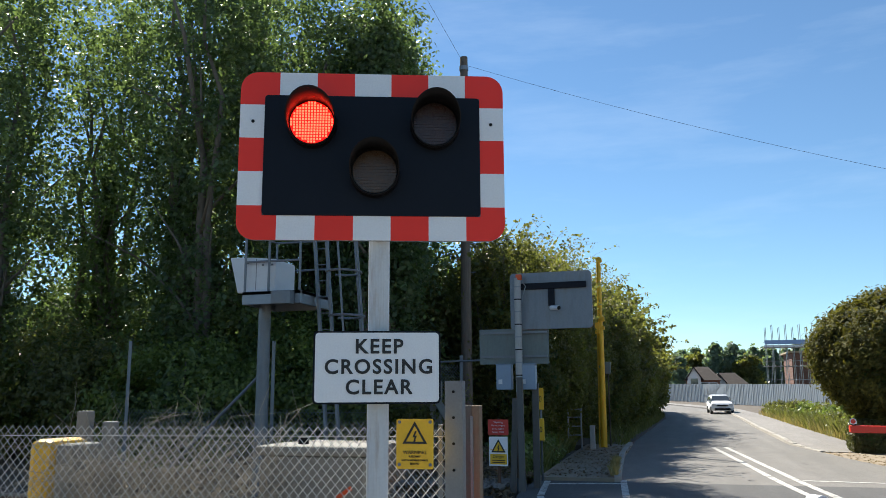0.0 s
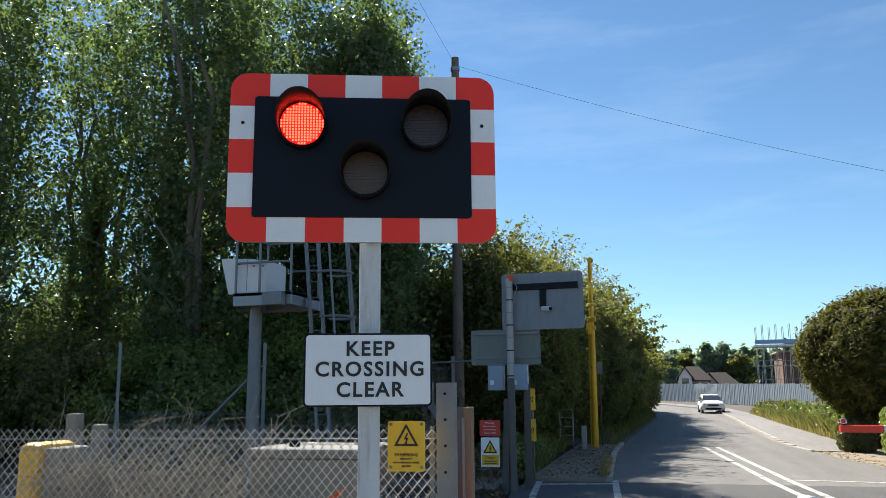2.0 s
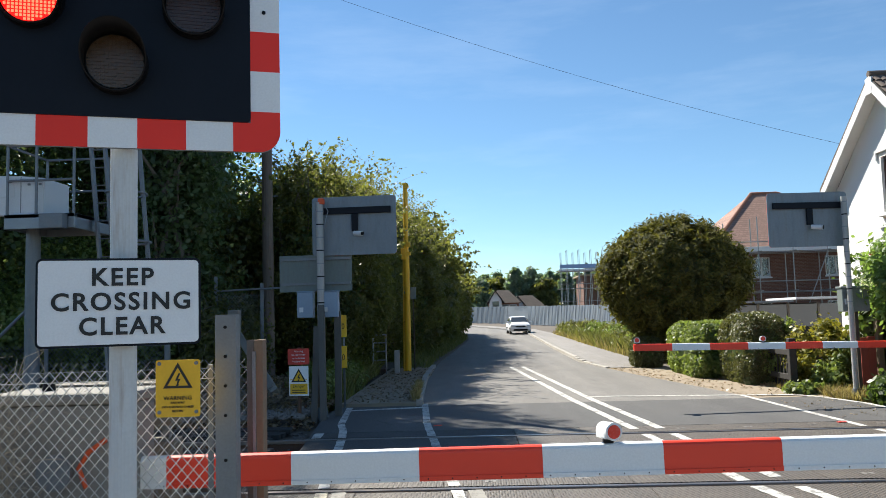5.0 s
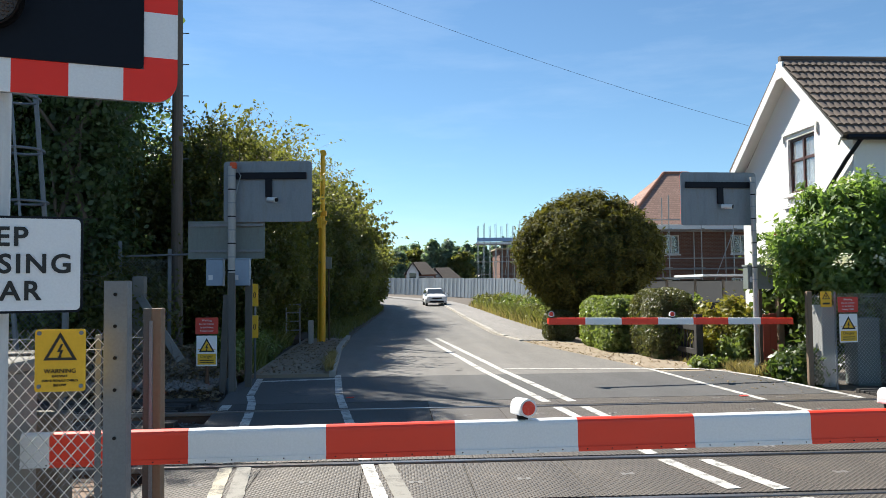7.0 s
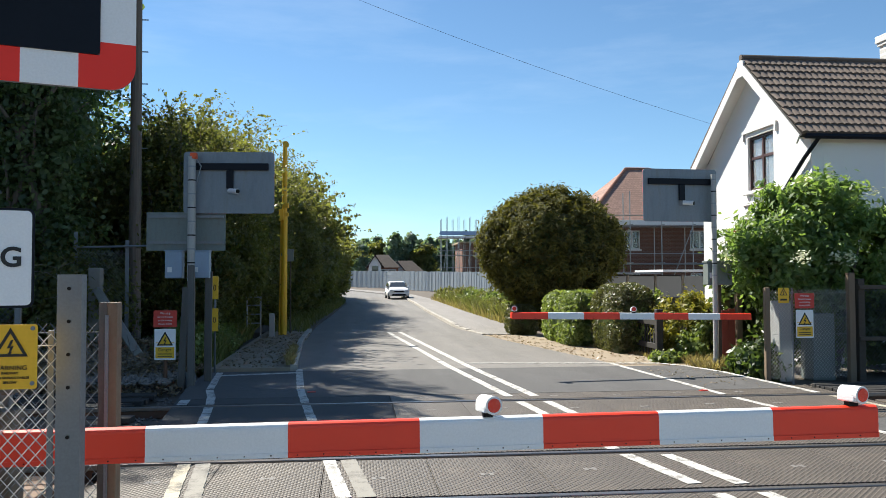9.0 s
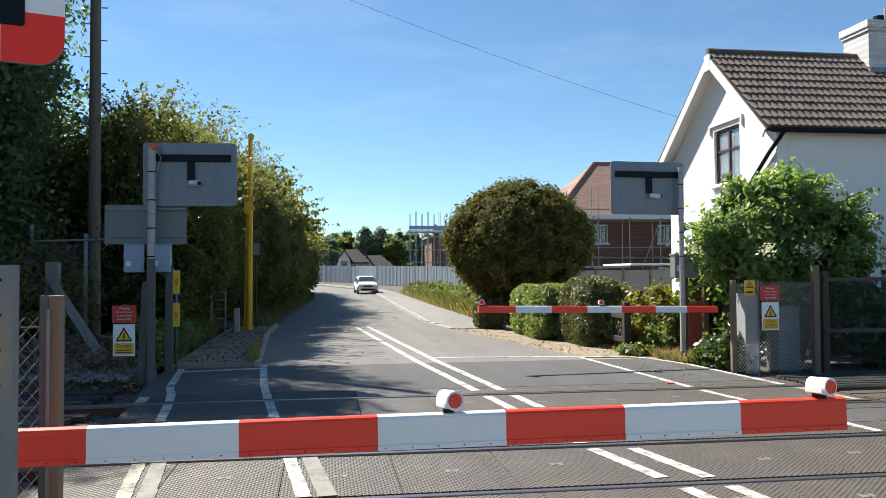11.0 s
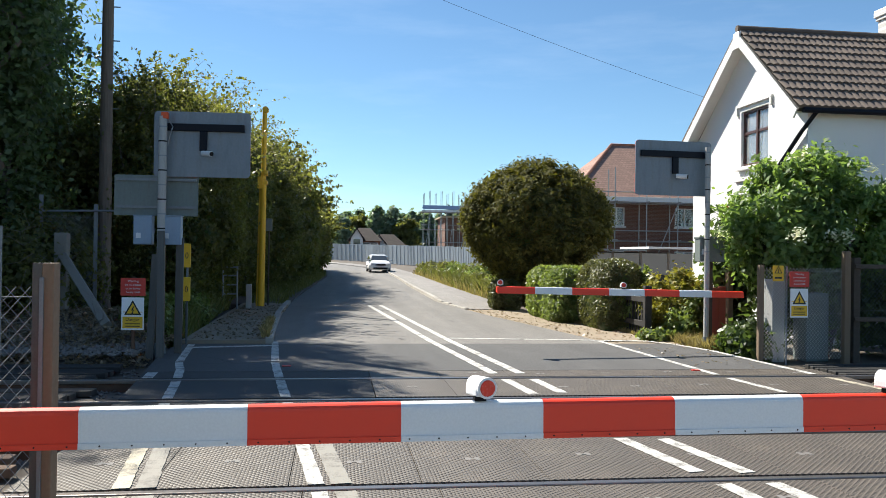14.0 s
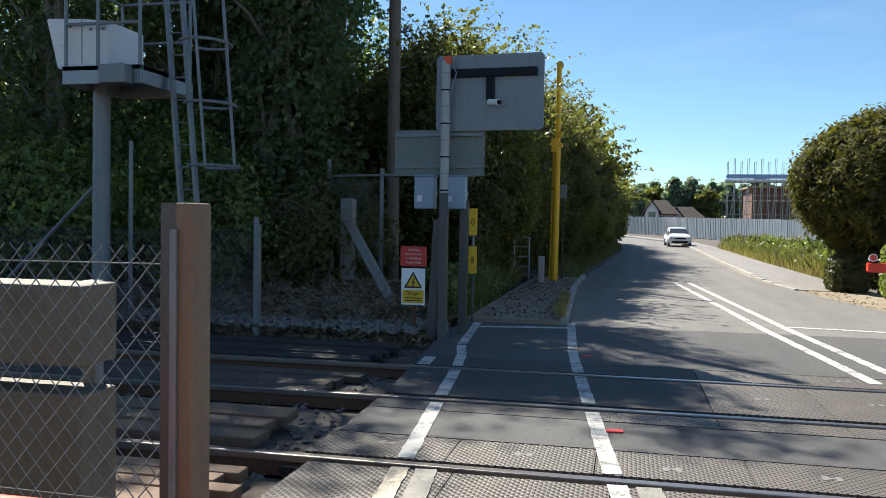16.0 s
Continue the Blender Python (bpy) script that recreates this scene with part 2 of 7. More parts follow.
M_YPAINT = plain("faded yellow paint", (0.74, 0.42, 0.015), 0.5, big=3, vary=0.14, dirt=0.3, stretch=(5, 5, 0.7))
M_SIGNRED = plain("red enamel", (0.58, 0.04, 0.025), 0.5, vary=0.1)
M_TEXTBLACK = plain("black lettering", (0.012, 0.012, 0.012), 0.5, vary=0.1, relief=0)
M_TEXTWHITE = plain("white lettering", (0.75, 0.74, 0.72), 0.5, vary=0.05, relief=0)
M_ORANGE = plain("orange plastic", (0.70, 0.09, 0.015), 0.5, vary=0.1)
M_BLUEBOX = plain("pale blue grey steel", (0.25, 0.33, 0.43), 0.5, vary=0.12, dirt=0.2)
M_WHITEBOX = plain("white housing paint", (0.70, 0.71, 0.72), 0.45, vary=0.06, dirt=0.15)
M_BEIGE = plain("stained beige cabinet", (0.15, 0.125, 0.092), 0.7, big=5, vary=0.5, dirt=0.9, dirt_col=(0.05, 0.04, 0.03))
M_RENDER = plain("white painted render", (0.80, 0.79, 0.77), 0.75, big=0.8, fine=45, vary=0.05, dirt=0.06, relief=0.25)
M_BARGE = plain("white painted timber", (0.76, 0.75, 0.73), 0.55, vary=0.06, dirt=0.1)
M_TILE = plain("brown concrete roof tile", (0.165, 0.126, 0.102), 0.85, big=2.5, fine=40, vary=0.35, dirt=0.5, dirt_col=(0.27, 0.24, 0.18), piece=0.6)
# brown tile lowered almost to black, as if the slopes lay in shade
M_FARROOF = plain("brown far roof tile darkened for shade", (0.026, 0.018, 0.015), 0.9, big=1.5, fine=12, vary=0.3)
M_BROWNFRAME = plain("dark brown window frame", (0.07225, 0.0272, 0.0187), 0.45, vary=0.2)
M_GLASS = glass("window pane", (0.05, 0.06, 0.07))
M_CURTAIN = plain("net curtain", (0.425, 0.442, 0.4675), 0.9, vary=0.1, stretch=(20, 20, 0.5))
M_BRICK = plain("red brown brick", (0.23, 0.095, 0.06), 0.88, vary=0.25, piece=0.35)
M_ROOFRED = plain("red clay roof", (0.2805, 0.1275, 0.085), 0.85, big=2, fine=25, vary=0.2)
M_UPVC = plain("white window frame", (0.6375, 0.646, 0.6545), 0.4, vary=0.04)
M_SCAF = plain("scaffold tube", (0.34, 0.3485, 0.34), 0.4, 0.7, vary=0.2)
M_BOARD = plain("scaffold board", (0.357, 0.2805, 0.1785), 0.85, vary=0.25, stretch=(0.4, 8, 8))
M_HOARD = plain("pale blue grey hoarding", (0.306, 0.34, 0.374), 0.55, 0.2, big=1.5, vary=0.12, dirt=0.2, piece=0.25)
M_CARPAINT = plain("white car paint", (0.80, 0.80, 0.80), 0.2, vary=0.03, dirt=0.03, relief=0)
M_TYRE = plain("black tyre rubber", (0.02, 0.02, 0.02), 0.85)
M_BARK = plain("tree bark", (0.15, 0.125, 0.10), 0.95, big=4, fine=40, vary=0.4, relief=0.8, stretch=(6, 6, 1))
M_POLEWOOD = plain("weathered pole wood", (0.15, 0.122, 0.10), 0.9, big=5, fine=40, vary=0.65, relief=0.6, stretch=(10, 10, 0.5))
M_TWIG = plain("dry twigs", (0.34, 0.295, 0.23), 0.95, vary=0.4)
M_WIRE = plain("fence wire", (0.54, 0.535, 0.51), 0.5, 0.35, vary=0.25)
M_POSTWOOD = plain("brown weathered post", (0.19, 0.135, 0.088), 0.85, big=3, fine=40, vary=0.35, dirt=0.35, stretch=(8, 8, 0.5))
M_CABLE = plain("black cable", (0.02, 0.02, 0.022), 0.6)
M_LEAF_TALL = leaf_mat("tall tree leaves", (0.018, 0.036, 0.018), (0.135, 0.185, 0.085), 0.48)
# also fills bush and hedge interiors, where its dark tone stands for shade
M_LEAF_IVY_DARK = leaf_mat("ivy and dark inner leaves", (0.014, 0.030, 0.011), (0.10, 0.145, 0.04), 0.38)
M_LEAF_BUSH = leaf_mat("roadside bush leaves", (0.022, 0.036, 0.013), (0.165, 0.165, 0.052), 0.5)
M_LEAF_YEW = leaf_mat("conifer sprays", (0.010, 0.022, 0.008), (0.15, 0.135, 0.024), 0.28, 0.85)
M_LEAF_HEDGE = leaf_mat("hedge leaves", (0.04, 0.07, 0.018), (0.22, 0.27, 0.075), 0.38)
M_LEAF_BOX = leaf_mat("clipped hedge sprays", (0.0425, 0.051, 0.0153), (0.1275, 0.1275, 0.0425), 0.3)
M_LEAF_ELDER = leaf_mat("elder leaves", (0.030, 0.070, 0.020), (0.22, 0.31, 0.095), 0.42, 0.5)
M_LEAF_GOLD = leaf_mat("golden privet leaves", (0.06, 0.09, 0.02), (0.27, 0.235, 0.04), 0.36)
M_GATERED = plain("faded red gate paint", (0.34, 0.075, 0.05), 0.6, vary=0.2, dirt=0.3, stretch=(6, 6, 0.7))
M_LEAF_RED = leaf_mat("red young leaves", (0.136, 0.0425, 0.017), (0.272, 0.085, 0.0255), 0.35)
M_FLOWER = leaf_mat("cream flower heads", (0.6, 0.6, 0.42), (0.8, 0.78, 0.6), 0.3)
M_GRASS = leaf_mat("verge grass", (0.051, 0.07225, 0.017), (0.204, 0.204, 0.06375), 0.35)
M_LITTER = leaf_mat("dead leaves", (0.102, 0.07225, 0.0425), (0.306, 0.221, 0.136), 0.15)
M_DRYGRASS = leaf_mat("dry grass", (0.17, 0.1318, 0.0595), (0.357, 0.289, 0.1445), 0.35)
# lifted, bluish tones: distance haze is put into the leaf colour
M_LEAF_FAR_HAZE = leaf_mat("hazy far wood leaves", (0.075, 0.12, 0.10), (0.19, 0.25, 0.17), 0.4)
M_SIGPOLE = plain("pale weathered pole paint", (0.40, 0.40, 0.39), 0.6, 0.1, big=5, fine=60, vary=0.3, dirt=0.5, stretch=(6, 6, 0.8))
M_POSTSTEEL = plain("dull brown grey steel", (0.105, 0.10, 0.092), 0.6, 0.3, big=6, fine=80, vary=0.3, dirt=0.4, stretch=(6, 6, 0.8))
for black in (M_BLACK, M_BLACKIN):
    black.node_tree.nodes["Principled BSDF"].inputs["Specular IOR Level"].default_value = 0.18


# ---- builders ----
def link_mesh(name, bm, mat, smooth=False):
    me = bpy.data.meshes.new(name)
    bm.to_mesh(me)
    bm.free()
    for x in (mat if isinstance(mat, (list, tuple)) else [mat]):
        me.materials.append(x)
    if smooth:
        me.polygons.foreach_set("use_smooth", [True] * len(me.polygons))
    return me


def part(name, bm, mat, parent=None, label="", smooth=False, at=None):
    ob = new(name, link_mesh(name, bm, mat, smooth))
    if parent is not None:
        ob.parent = parent
    if at is not None:
        ob.matrix_basis = at
    if label:
        ob["label"] = label
    return ob


def thing(name, m, label, category, group="", kind=""):
    ob = new(name)
    ob.empty_display_size = 0.1
    ob.matrix_basis = m
    return tagged(ob, label, category, group, kind)


def box(bm, x0, x1, y0, y1, z0, z1, bev=0.0, m=None):
    r = bmesh.ops.create_cube(bm, size=1.0)
    vs = r["verts"]
    for v in vs:
        v.co = Vector(((x0 + x1) / 2 + v.co.x * (x1 - x0), (y0 + y1) / 2 + v.co.y * (y1 - y0), (z0 + z1) / 2 + v.co.z * (z1 - z0)))
    if bev:
        es = list({e for v in vs for e in v.link_edges})
        r2 = bmesh.ops.bevel(bm, geom=es, offset=bev, segments=2, affect='EDGES', profile=0.5)
        vs = list({v for f in r2["faces"] for v in f.verts} | {v for v in vs if v.is_valid})
    if m is not None:
        bmesh.ops.transform(bm, matrix=m, verts=[v for v in vs if v.is_valid])
    return bm


def boxes(*dims, bev=0.0):
    bm = bmesh.new()
    for d in dims:
        box(bm, *d, bev=bev)
    return bm


def tube(bm, a, b, r0, r1=None, seg=12, caps=True):
    a, b = Vector(a), Vector(b)
    r1 = r0 if r1 is None else r1
    d = b - a
    r = bmesh.ops.create_cone(bm, cap_ends=caps, segments=seg, radius1=r0, radius2=r1, depth=d.length)
    q = Vector((0, 0, 1)).rotation_difference(d.normalized()).to_matrix().to_4x4()
    bmesh.ops.transform(bm, matrix=Matrix.Translation((a + b) / 2) @ q, verts=r["verts"])
    return bm


def pipe(pts, r, seg=10, r_end=None):
    """A swept round bar along points, with closed ends."""
    bm = bmesh.new()
    pts = [Vector(p) for p in pts]
    rings, n = [], len(pts)
    side = None
    for i, p in enumerate(pts):
        d = (pts[min(i + 1, n - 1)] - pts[max(i - 1, 0)]).normalized()
        if side is None:
            side = d.orthogonal().normalized()
        side = (side - d * side.dot(d)).normalized()
        up = d.cross(side)
        rr = r if r_end is None else r + (r_end - r) * i / (n - 1)
        rings.append([bm.verts.new(p + (side * math.cos(a) + up * math.sin(a)) * rr) for a in (2 * math.pi * k / seg for k in range(seg))])
    for a, b in zip(rings, rings[1:]):
        for k in range(seg):
            bm.faces.new((a[k], a[(k + 1) % seg], b[(k + 1) % seg], b[k]))
    bm.faces.new(rings[0][::-1])
    bm.faces.new(rings[-1])
    return bm


def round_plate(w, h, t, r, seg=6):
    """A plate in XZ with rounded corners, its front at y=0 and its back at y=t."""
    bm = bmesh.new()
    pts = []
    for cx, cz, a0 in ((w / 2 - r, h / 2 - r, 0), (-w / 2 + r, h / 2 - r, 90), (-w / 2 + r, -h / 2 + r, 180), (w / 2 - r, -h / 2 + r, 270)):
        for k in range(seg + 1):
            a = radians(a0 + 90 * k / seg)
            pts.append((cx + r * math.cos(a), cz + r * math.sin(a)))
    f = [bm.verts.new((x, 0, z)) for x, z in pts]
    g = [bm.verts.new((x, t, z)) for x, z in pts]
    bm.faces.new(f)
    bm.faces.new(g[::-1])
    n = len(pts)
    for i in range(n):
        bm.faces.new((f[(i + 1) % n], f[i], g[i], g[(i + 1) % n]))
    bmesh.ops.recalc_face_normals(bm, faces=bm.faces)
    return bm


def letters(text, size, mat, parent, at, name="lettering", spacing=1.0, bold=0.0, depth=0.0015):
    """Lettering facing -Y, centred at the pose."""
    cu = bpy.data.curves.new(name, 'FONT')
    cu.body, cu.size, cu.align_x, cu.align_y = text, size, 'CENTER', 'CENTER'
    cu.space_character, cu.offset, cu.extrude = spacing, bold, depth
    cu.resolution_u = 4
    tmp = bpy.data.objects.new("tmp", cu)
    me = bpy.data.meshes.new_from_object(tmp)
    bpy.data.objects.remove(tmp)
    me.name = name
    me.materials.clear()
    me.materials.append(mat)
    ob = new(name, me)
    ob.parent = parent
    ob.matrix_basis = at @ pose(0, 0, 0, 90, 0, 0)
    return ob


def poly_mesh(name, verts, faces, mat):
    me = bpy.data.meshes.new(name)
    me.from_pydata([tuple(v) for v in verts], [], faces)
    me.materials.append(mat)
    return me


def leaf_mesh(name, pts, size, mat, rng, out=None, flat=0.35, long=1.6):
    """Many folded leaves at the points; out gives the way that each one tends to face."""
    n = len(pts)
    d = rng.normal(size=(n, 3))
    if out is not None:
        d += out * 1.2
    d[:, 2] += flat
    d /= np.linalg.norm(d, axis=1)[:, None] + 1e-9
    a = np.cross(d, rng.normal(size=(n, 3)))
    a /= np.linalg.norm(a, axis=1)[:, None] + 1e-9
    b = np.cross(d, a)
    s = size * rng.uniform(0.6, 1.3, size=(n, 1))
    v = np.empty((n, 4, 3))
    v[:, 0] = pts - a * s * long * 0.5
    v[:, 1] = pts + b * s * 0.5 + d * s * 0.12
    v[:, 2] = pts + a * s * long * 0.5
    v[:, 3] = pts - b * s * 0.5 + d * s * 0.12
    me = bpy.data.meshes.new(name)
    me.vertices.add(n * 4)
    me.vertices.foreach_set("co", v.reshape(-1).astype(np.float32))
    me.loops.add(n * 4)
    me.loops.foreach_set("vertex_index", np.arange(n * 4, dtype=np.int32))
    me.polygons.add(n)
    me.polygons.foreach_set("loop_start", np.arange(0, n * 4, 4, dtype=np.int32))
    me.update(calc_edges=True)
    me.materials.append(mat)
    return me


def blob_points(rng, n, centre, radii, clumps, clump_r, shell=0.55, low=-1.0, uneven=0.18):
    """Points in clumps that fill the outer part of an uneven ellipsoid. Returns points and outward ways."""
    c = rng.normal(size=(clumps, 3))
    c /= np.linalg.norm(c, axis=1)[:, None]
    c[:, 2] = np.maximum(c[:, 2], low)
    rad = shell + (1 - shell) * rng.uniform(0, 1, size=(clumps, 1)) ** 0.5
    wob = 1 + uneven * np.sin(c[:, :1] * 5 + 1.3) * np.cos(c[:, 1:2] * 4 + 0.7)
    cc = c * rad * wob * np.array(radii)
    k = rng.integers(0, clumps, n)
    off = rng.normal(size=(n, 3)) * clump_r * 0.5
    return cc[k] + off + np.array(centre), c[k]


def spray_points(rng, count, centre, radii, length, per):
    """Leaves along arching shoots that stand out of the upper half of an ellipsoid."""
    ps = []
    for k in range(count):
        a, e = rng.uniform(0, 6.28), rng.uniform(0.15, 1.35)
        d = np.array((math.cos(a) * math.cos(e), math.sin(a) * math.cos(e), math.sin(e)))
        p = np.array(centre) + d * np.array(radii) * 0.92
        w = d + np.array((rng.normal() * 0.4, rng.normal() * 0.4, 0.9))
        w /= np.linalg.norm(w)
        L = length * rng.uniform(0.4, 1.2)
        t = rng.uniform(0, 1, per)
        side = np.array((math.cos(a), math.sin(a), -0.8))
        pts = p + w * (t * L)[:, None] + side * (0.35 * L * t * t)[:, None]
        ps.append(pts + rng.normal(size=(per, 3)) * 0.035)
    return np.concatenate(ps)


def shoot_stems(parent, rng, count, centre, radii, length):
    """Thin bare arching stems that stand out of a bush, some with few leaves: one mesh of three-sided strands, and the points for leaves."""
    vs, fs, tips = [], [], []
    for k in range(count):
        a, e = rng.uniform(0, 6.28), rng.uniform(0.1, 1.4)
        d = np.array((math.cos(a) * math.cos(e), math.sin(a) * math.cos(e), math.sin(e)))
        p = np.array(centre) + d * np.array(radii) * rng.uniform(0.7, 0.95)
        w = d * 0.7 + np.array((rng.normal() * 0.35, rng.normal() * 0.35, 1.0))
        w /= np.linalg.norm(w)
        L = length * rng.uniform(0.5, 1.3)
        out = np.array((math.cos(a), math.sin(a), -0.9))
        side = np.cross(w, (0.3, 0.8, 0.1))
        side /= np.linalg.norm(side)
        other = np.cross(w, side)
        for i in range(6):
            t = i / 5
            c = p + w * t * L + out * 0.4 * L * t * t
            rr = 0.009 * (1 - 0.75 * t)
            vs += [tuple(c + side * rr), tuple(c - side * rr * 0.5 + other * rr), tuple(c - side * rr * 0.5 - other * rr)]
            if i:
                b = len(vs) - 6
                fs += [(b + j, b + (j + 1) % 3, b + 3 + (j + 1) % 3, b + 3 + j) for j in range(3)]
        t = rng.uniform(0.15, 1, 16)
        tips.append(p + w * (t * L)[:, None] + out * (0.4 * L * t * t)[:, None] + rng.normal(size=(16, 3)) * 0.04)
    ob = tagged(new("shoot_growth", poly_mesh("shoot_growth", vs, fs, M_BARK)), kind="stuff")
    ob.parent = parent
    return np.concatenate(tips)


def leaves(parent, name, blobs, size, mat, seed, flat=0.35, long=1.6, sprays=None):
    """One crown of leaves out of several clumped ellipsoids: (n, centre, radii, clumps, clump radius)."""
    rng = np.random.default_rng(seed)
    ps, os_ = [], []
    if sprays:
        ps.append(spray_points(rng, *sprays))
        os_.append(rng.normal(size=ps[-1].shape))
    for n, c, r, k, cr, *more in blobs:
        p, o = blob_points(rng, n, c, r, k, cr, *more)
        ps.append(p)
        os_.append(o)
    ob = new(name, leaf_mesh(name, np.concatenate(ps), size, mat, rng, np.concatenate(os_), flat, long))
    if parent is not None:
        ob.parent = parent
    return ob


# ---- ground, road and railway ----
def lift(y):
    """The far road climbs a little."""
    return max(0.0, y - 62) * 0.0146


def table(rows, y):
    for (a, p), (b, q) in zip(rows, rows[1:]):
        if y <= b:
            return p + (q - p) * (max(y, a) - a) / (b - a)
    return rows[-1][1]


LEFT = ((-8, 1.55), (7.1, -0.03), (16, -0.98), (22, -1.22), (29, -1.25), (45, -0.75), (56, -0.4), (66, -0.7), (80, -3.0), (95, -8.0), (120, -20))
RIGHT = ((-8, 7.3), (8.4, 5.63), (16.2, 4.95), (22, 4.05), (27.7, 3.4), (40, 3.6), (54, 4.0), (64, 4.2), (74, 3.6), (88, 0.0), (120, -13))


def strip(name, left, right, y0, y1, step, top, thick, mat, bump_up=0.0):
    """A slab between two edge lines, from y0 to y1."""
    bm = bmesh.new()
    n = max(2, int((y1 - y0) / step) + 1)
    rows = []
    for i in range(n):
        y = y0 + (y1 - y0) * i / (n - 1)
        z = lift(y) + (top(y) if callable(top) else top)
        a, b = left(y), right(y)
        rows.append([bm.verts.new((x, y, zz)) for zz in (z, z - thick) for x in (a, b)])
    for p, q in zip(rows, rows[1:]):
        bm.faces.new((p[0], p[1], q[1], q[0]))
        bm.faces.new((p[2], q[2], q[3], p[3]))
        bm.faces.new((p[0], q[0], q[2], p[2]))
        bm.faces.new((p[1], p[3], q[3], q[1]))
    bm.faces.new((rows[0][0], rows[0][2], rows[0][3], rows[0][1]))
    bm.faces.new((rows[-1][0], rows[-1][1], rows[-1][3], rows[-1][2]))
    return part(name, bm, mat)


def road_left(y):
    return table(LEFT, y)


def road_right(y):
    return table(RIGHT, y)


def deck_left(y):
    return table(((-8, 0.2), (6.0, -1.75), (7.4, -2.0), (10.7, -2.15), (13.6, -2.45), (15.5, -2.5)), y)


def deck_right(y):
    return table(((-8, 9.0), (6.0, 7.3), (8.4, 6.9), (11.5, 6.6), (14.5, 6.4), (16, 6.0), (19, 5.1), (27, 3.6)), y)


# ground sheet to the horizon
bm = bmesh.new()
xs = [-900, -300, -90, -40, -20, -10, -5, -2, 2, 6, 10, 20, 40, 90, 300, 900]
ys = [-300, -60, -15, -4, 2, 6, 10, 14, 18, 25, 35, 50, 62, 80, 110, 160, 400, 900, 2400]
grid = [[bm.verts.new((x, y, min(lift(y), 1.6) - 0.14)) for x in xs] for y in ys]
for a, b in zip(grid, grid[1:]):
    for i in range(len(xs) - 1):
        bm.faces.new((a[i], a[i + 1], b[i + 1], b[i]))
tagged(part("ground", bm, M_DIRT), "dry brown soil with litter beside the railway", "ground", kind="structure")

RAILS = (6.90, 8.37, 10.20, 11.66)


def slab_between(name, y0, y1, mat, label, x_left=None, x_right=None):
    ob = strip(name, x_left or deck_left, x_right or deck_right, y0, y1, 1.0, 0.0, 0.16, mat)
    return tagged(ob, label, "road", kind="structure")


# the near road is extended unseen behind the camera to bounce sunlight
slab_between("road_near", -60, 6.02, M_ROAD, "grey worn asphalt road before the level crossing")
slab_between("road_middle", 9.02, 9.78, M_APRON, "asphalt strip between the two railway tracks")
slab_between("road_far_apron", 12.32, 15.6, M_APRON, "grey asphalt apron beyond the tracks")
ob = strip("road", road_left, road_right, 15.6, 118, 2.0, 0.0, 0.16, M_ROAD)
tagged(ob, "sun-faded grey asphalt road bending away between hedges", "road", kind="structure")
# tan dusty verge beside the road
ob = strip("verge", lambda y: road_right(y) + 0.002, lambda y: table(((15.6, 7.3), (18, 6.2), (22, 5.7), (28, 5.4)), y), 15.6, 28, 1.0, -0.015, 0.2, M_DUST)
tagged(ob, "dusty tan gravel verge with dry leaves", "verge", kind="structure")
def pavement_top(y):
    """The pavement is dropped to the road at its near end."""
    return 0.004 + 0.086 * min(1.0, max(0.0, (y - 25.0) / 3.5))


ob = strip("pavement", lambda y: road_right(y) + 0.15, lambda y: road_right(y) + 1.75, 24.5, 100, 0.75, pavement_top, 0.3, M_PAVE)
tagged(ob, "pale asphalt pavement with a worn concrete kerb", "pavement", kind="structure")
# left kerbed path
ob = strip("footway", lambda y: table(((15.6, -2.45), (24.5, -2.55)), y), lambda y: road_left(y) - 0.13, 15.62, 26.0, 1.0, 0.06, 0.3, M_DUST)
tagged(ob, "dusty footway strewn with dry leaves, with a raised kerb", "footway", kind="structure")
ob = strip("verge_left", lambda y: road_left(y) - 3.2, lambda y: road_left(y) - 0.01, 26.02, 110, 3.0, 0.03, 0.3, M_DIRT)
tagged(ob, "shaded earth verge under the roadside bushes", "verge", kind="structure")
ob = strip("verge_right", lambda y: road_right(y) + 1.76, lambda y: road_right(y) + 6.0, 28.02, 100, 3.0, 0.05, 0.3, M_DIRT)
tagged(ob, "rough grassy bank between the pavement and the hoarding", "verge", kind="structure")


def kerb_run(edge, y0, y1, side, top, step=0.92, w=0.13):
    host = thing("kerb", pose(0, 0, 0), "worn concrete kerb stones along the road edge", "kerb", kind="structure")
    y = y0
    me = None
    while y < y1 - 0.1:
        x0, x1 = edge(y), edge(y + step)
        a = math.degrees(math.atan2(-(x1 - x0), step))
        if me is None:
            bm = boxes((0, w, 0.006, step - 0.006, -0.2, 0), bev=0.012)
            me = link_mesh("kerb_stone", bm, M_KERB)
        k = new("kerb_stone", me)
        k.parent = host
        k.matrix_basis = pose(x0 + (0 if side > 0 else -w), y, lift(y) + (top(y) if callable(top) else top) + 0.006 * math.sin(y * 3.1), 0, 0, a)
        y += step
    return host


kerb_run(road_right, 24.5, 70, 1, lambda y: pavement_top(y) + 0.02)
kerb_run(road_left, 15.7, 26, -1, 0.10)


# crossing panels
plug_me = link_mesh("lifting_plug", boxes((-0.055, -0.02, -0.04, 0.04, -0.01, 0.001), (0.02, 0.055, -0.04, 0.04, -0.01, 0.001), (-0.02, 0.02, -0.012, 0.012, -0.01, 0.001)), M_PLUG)


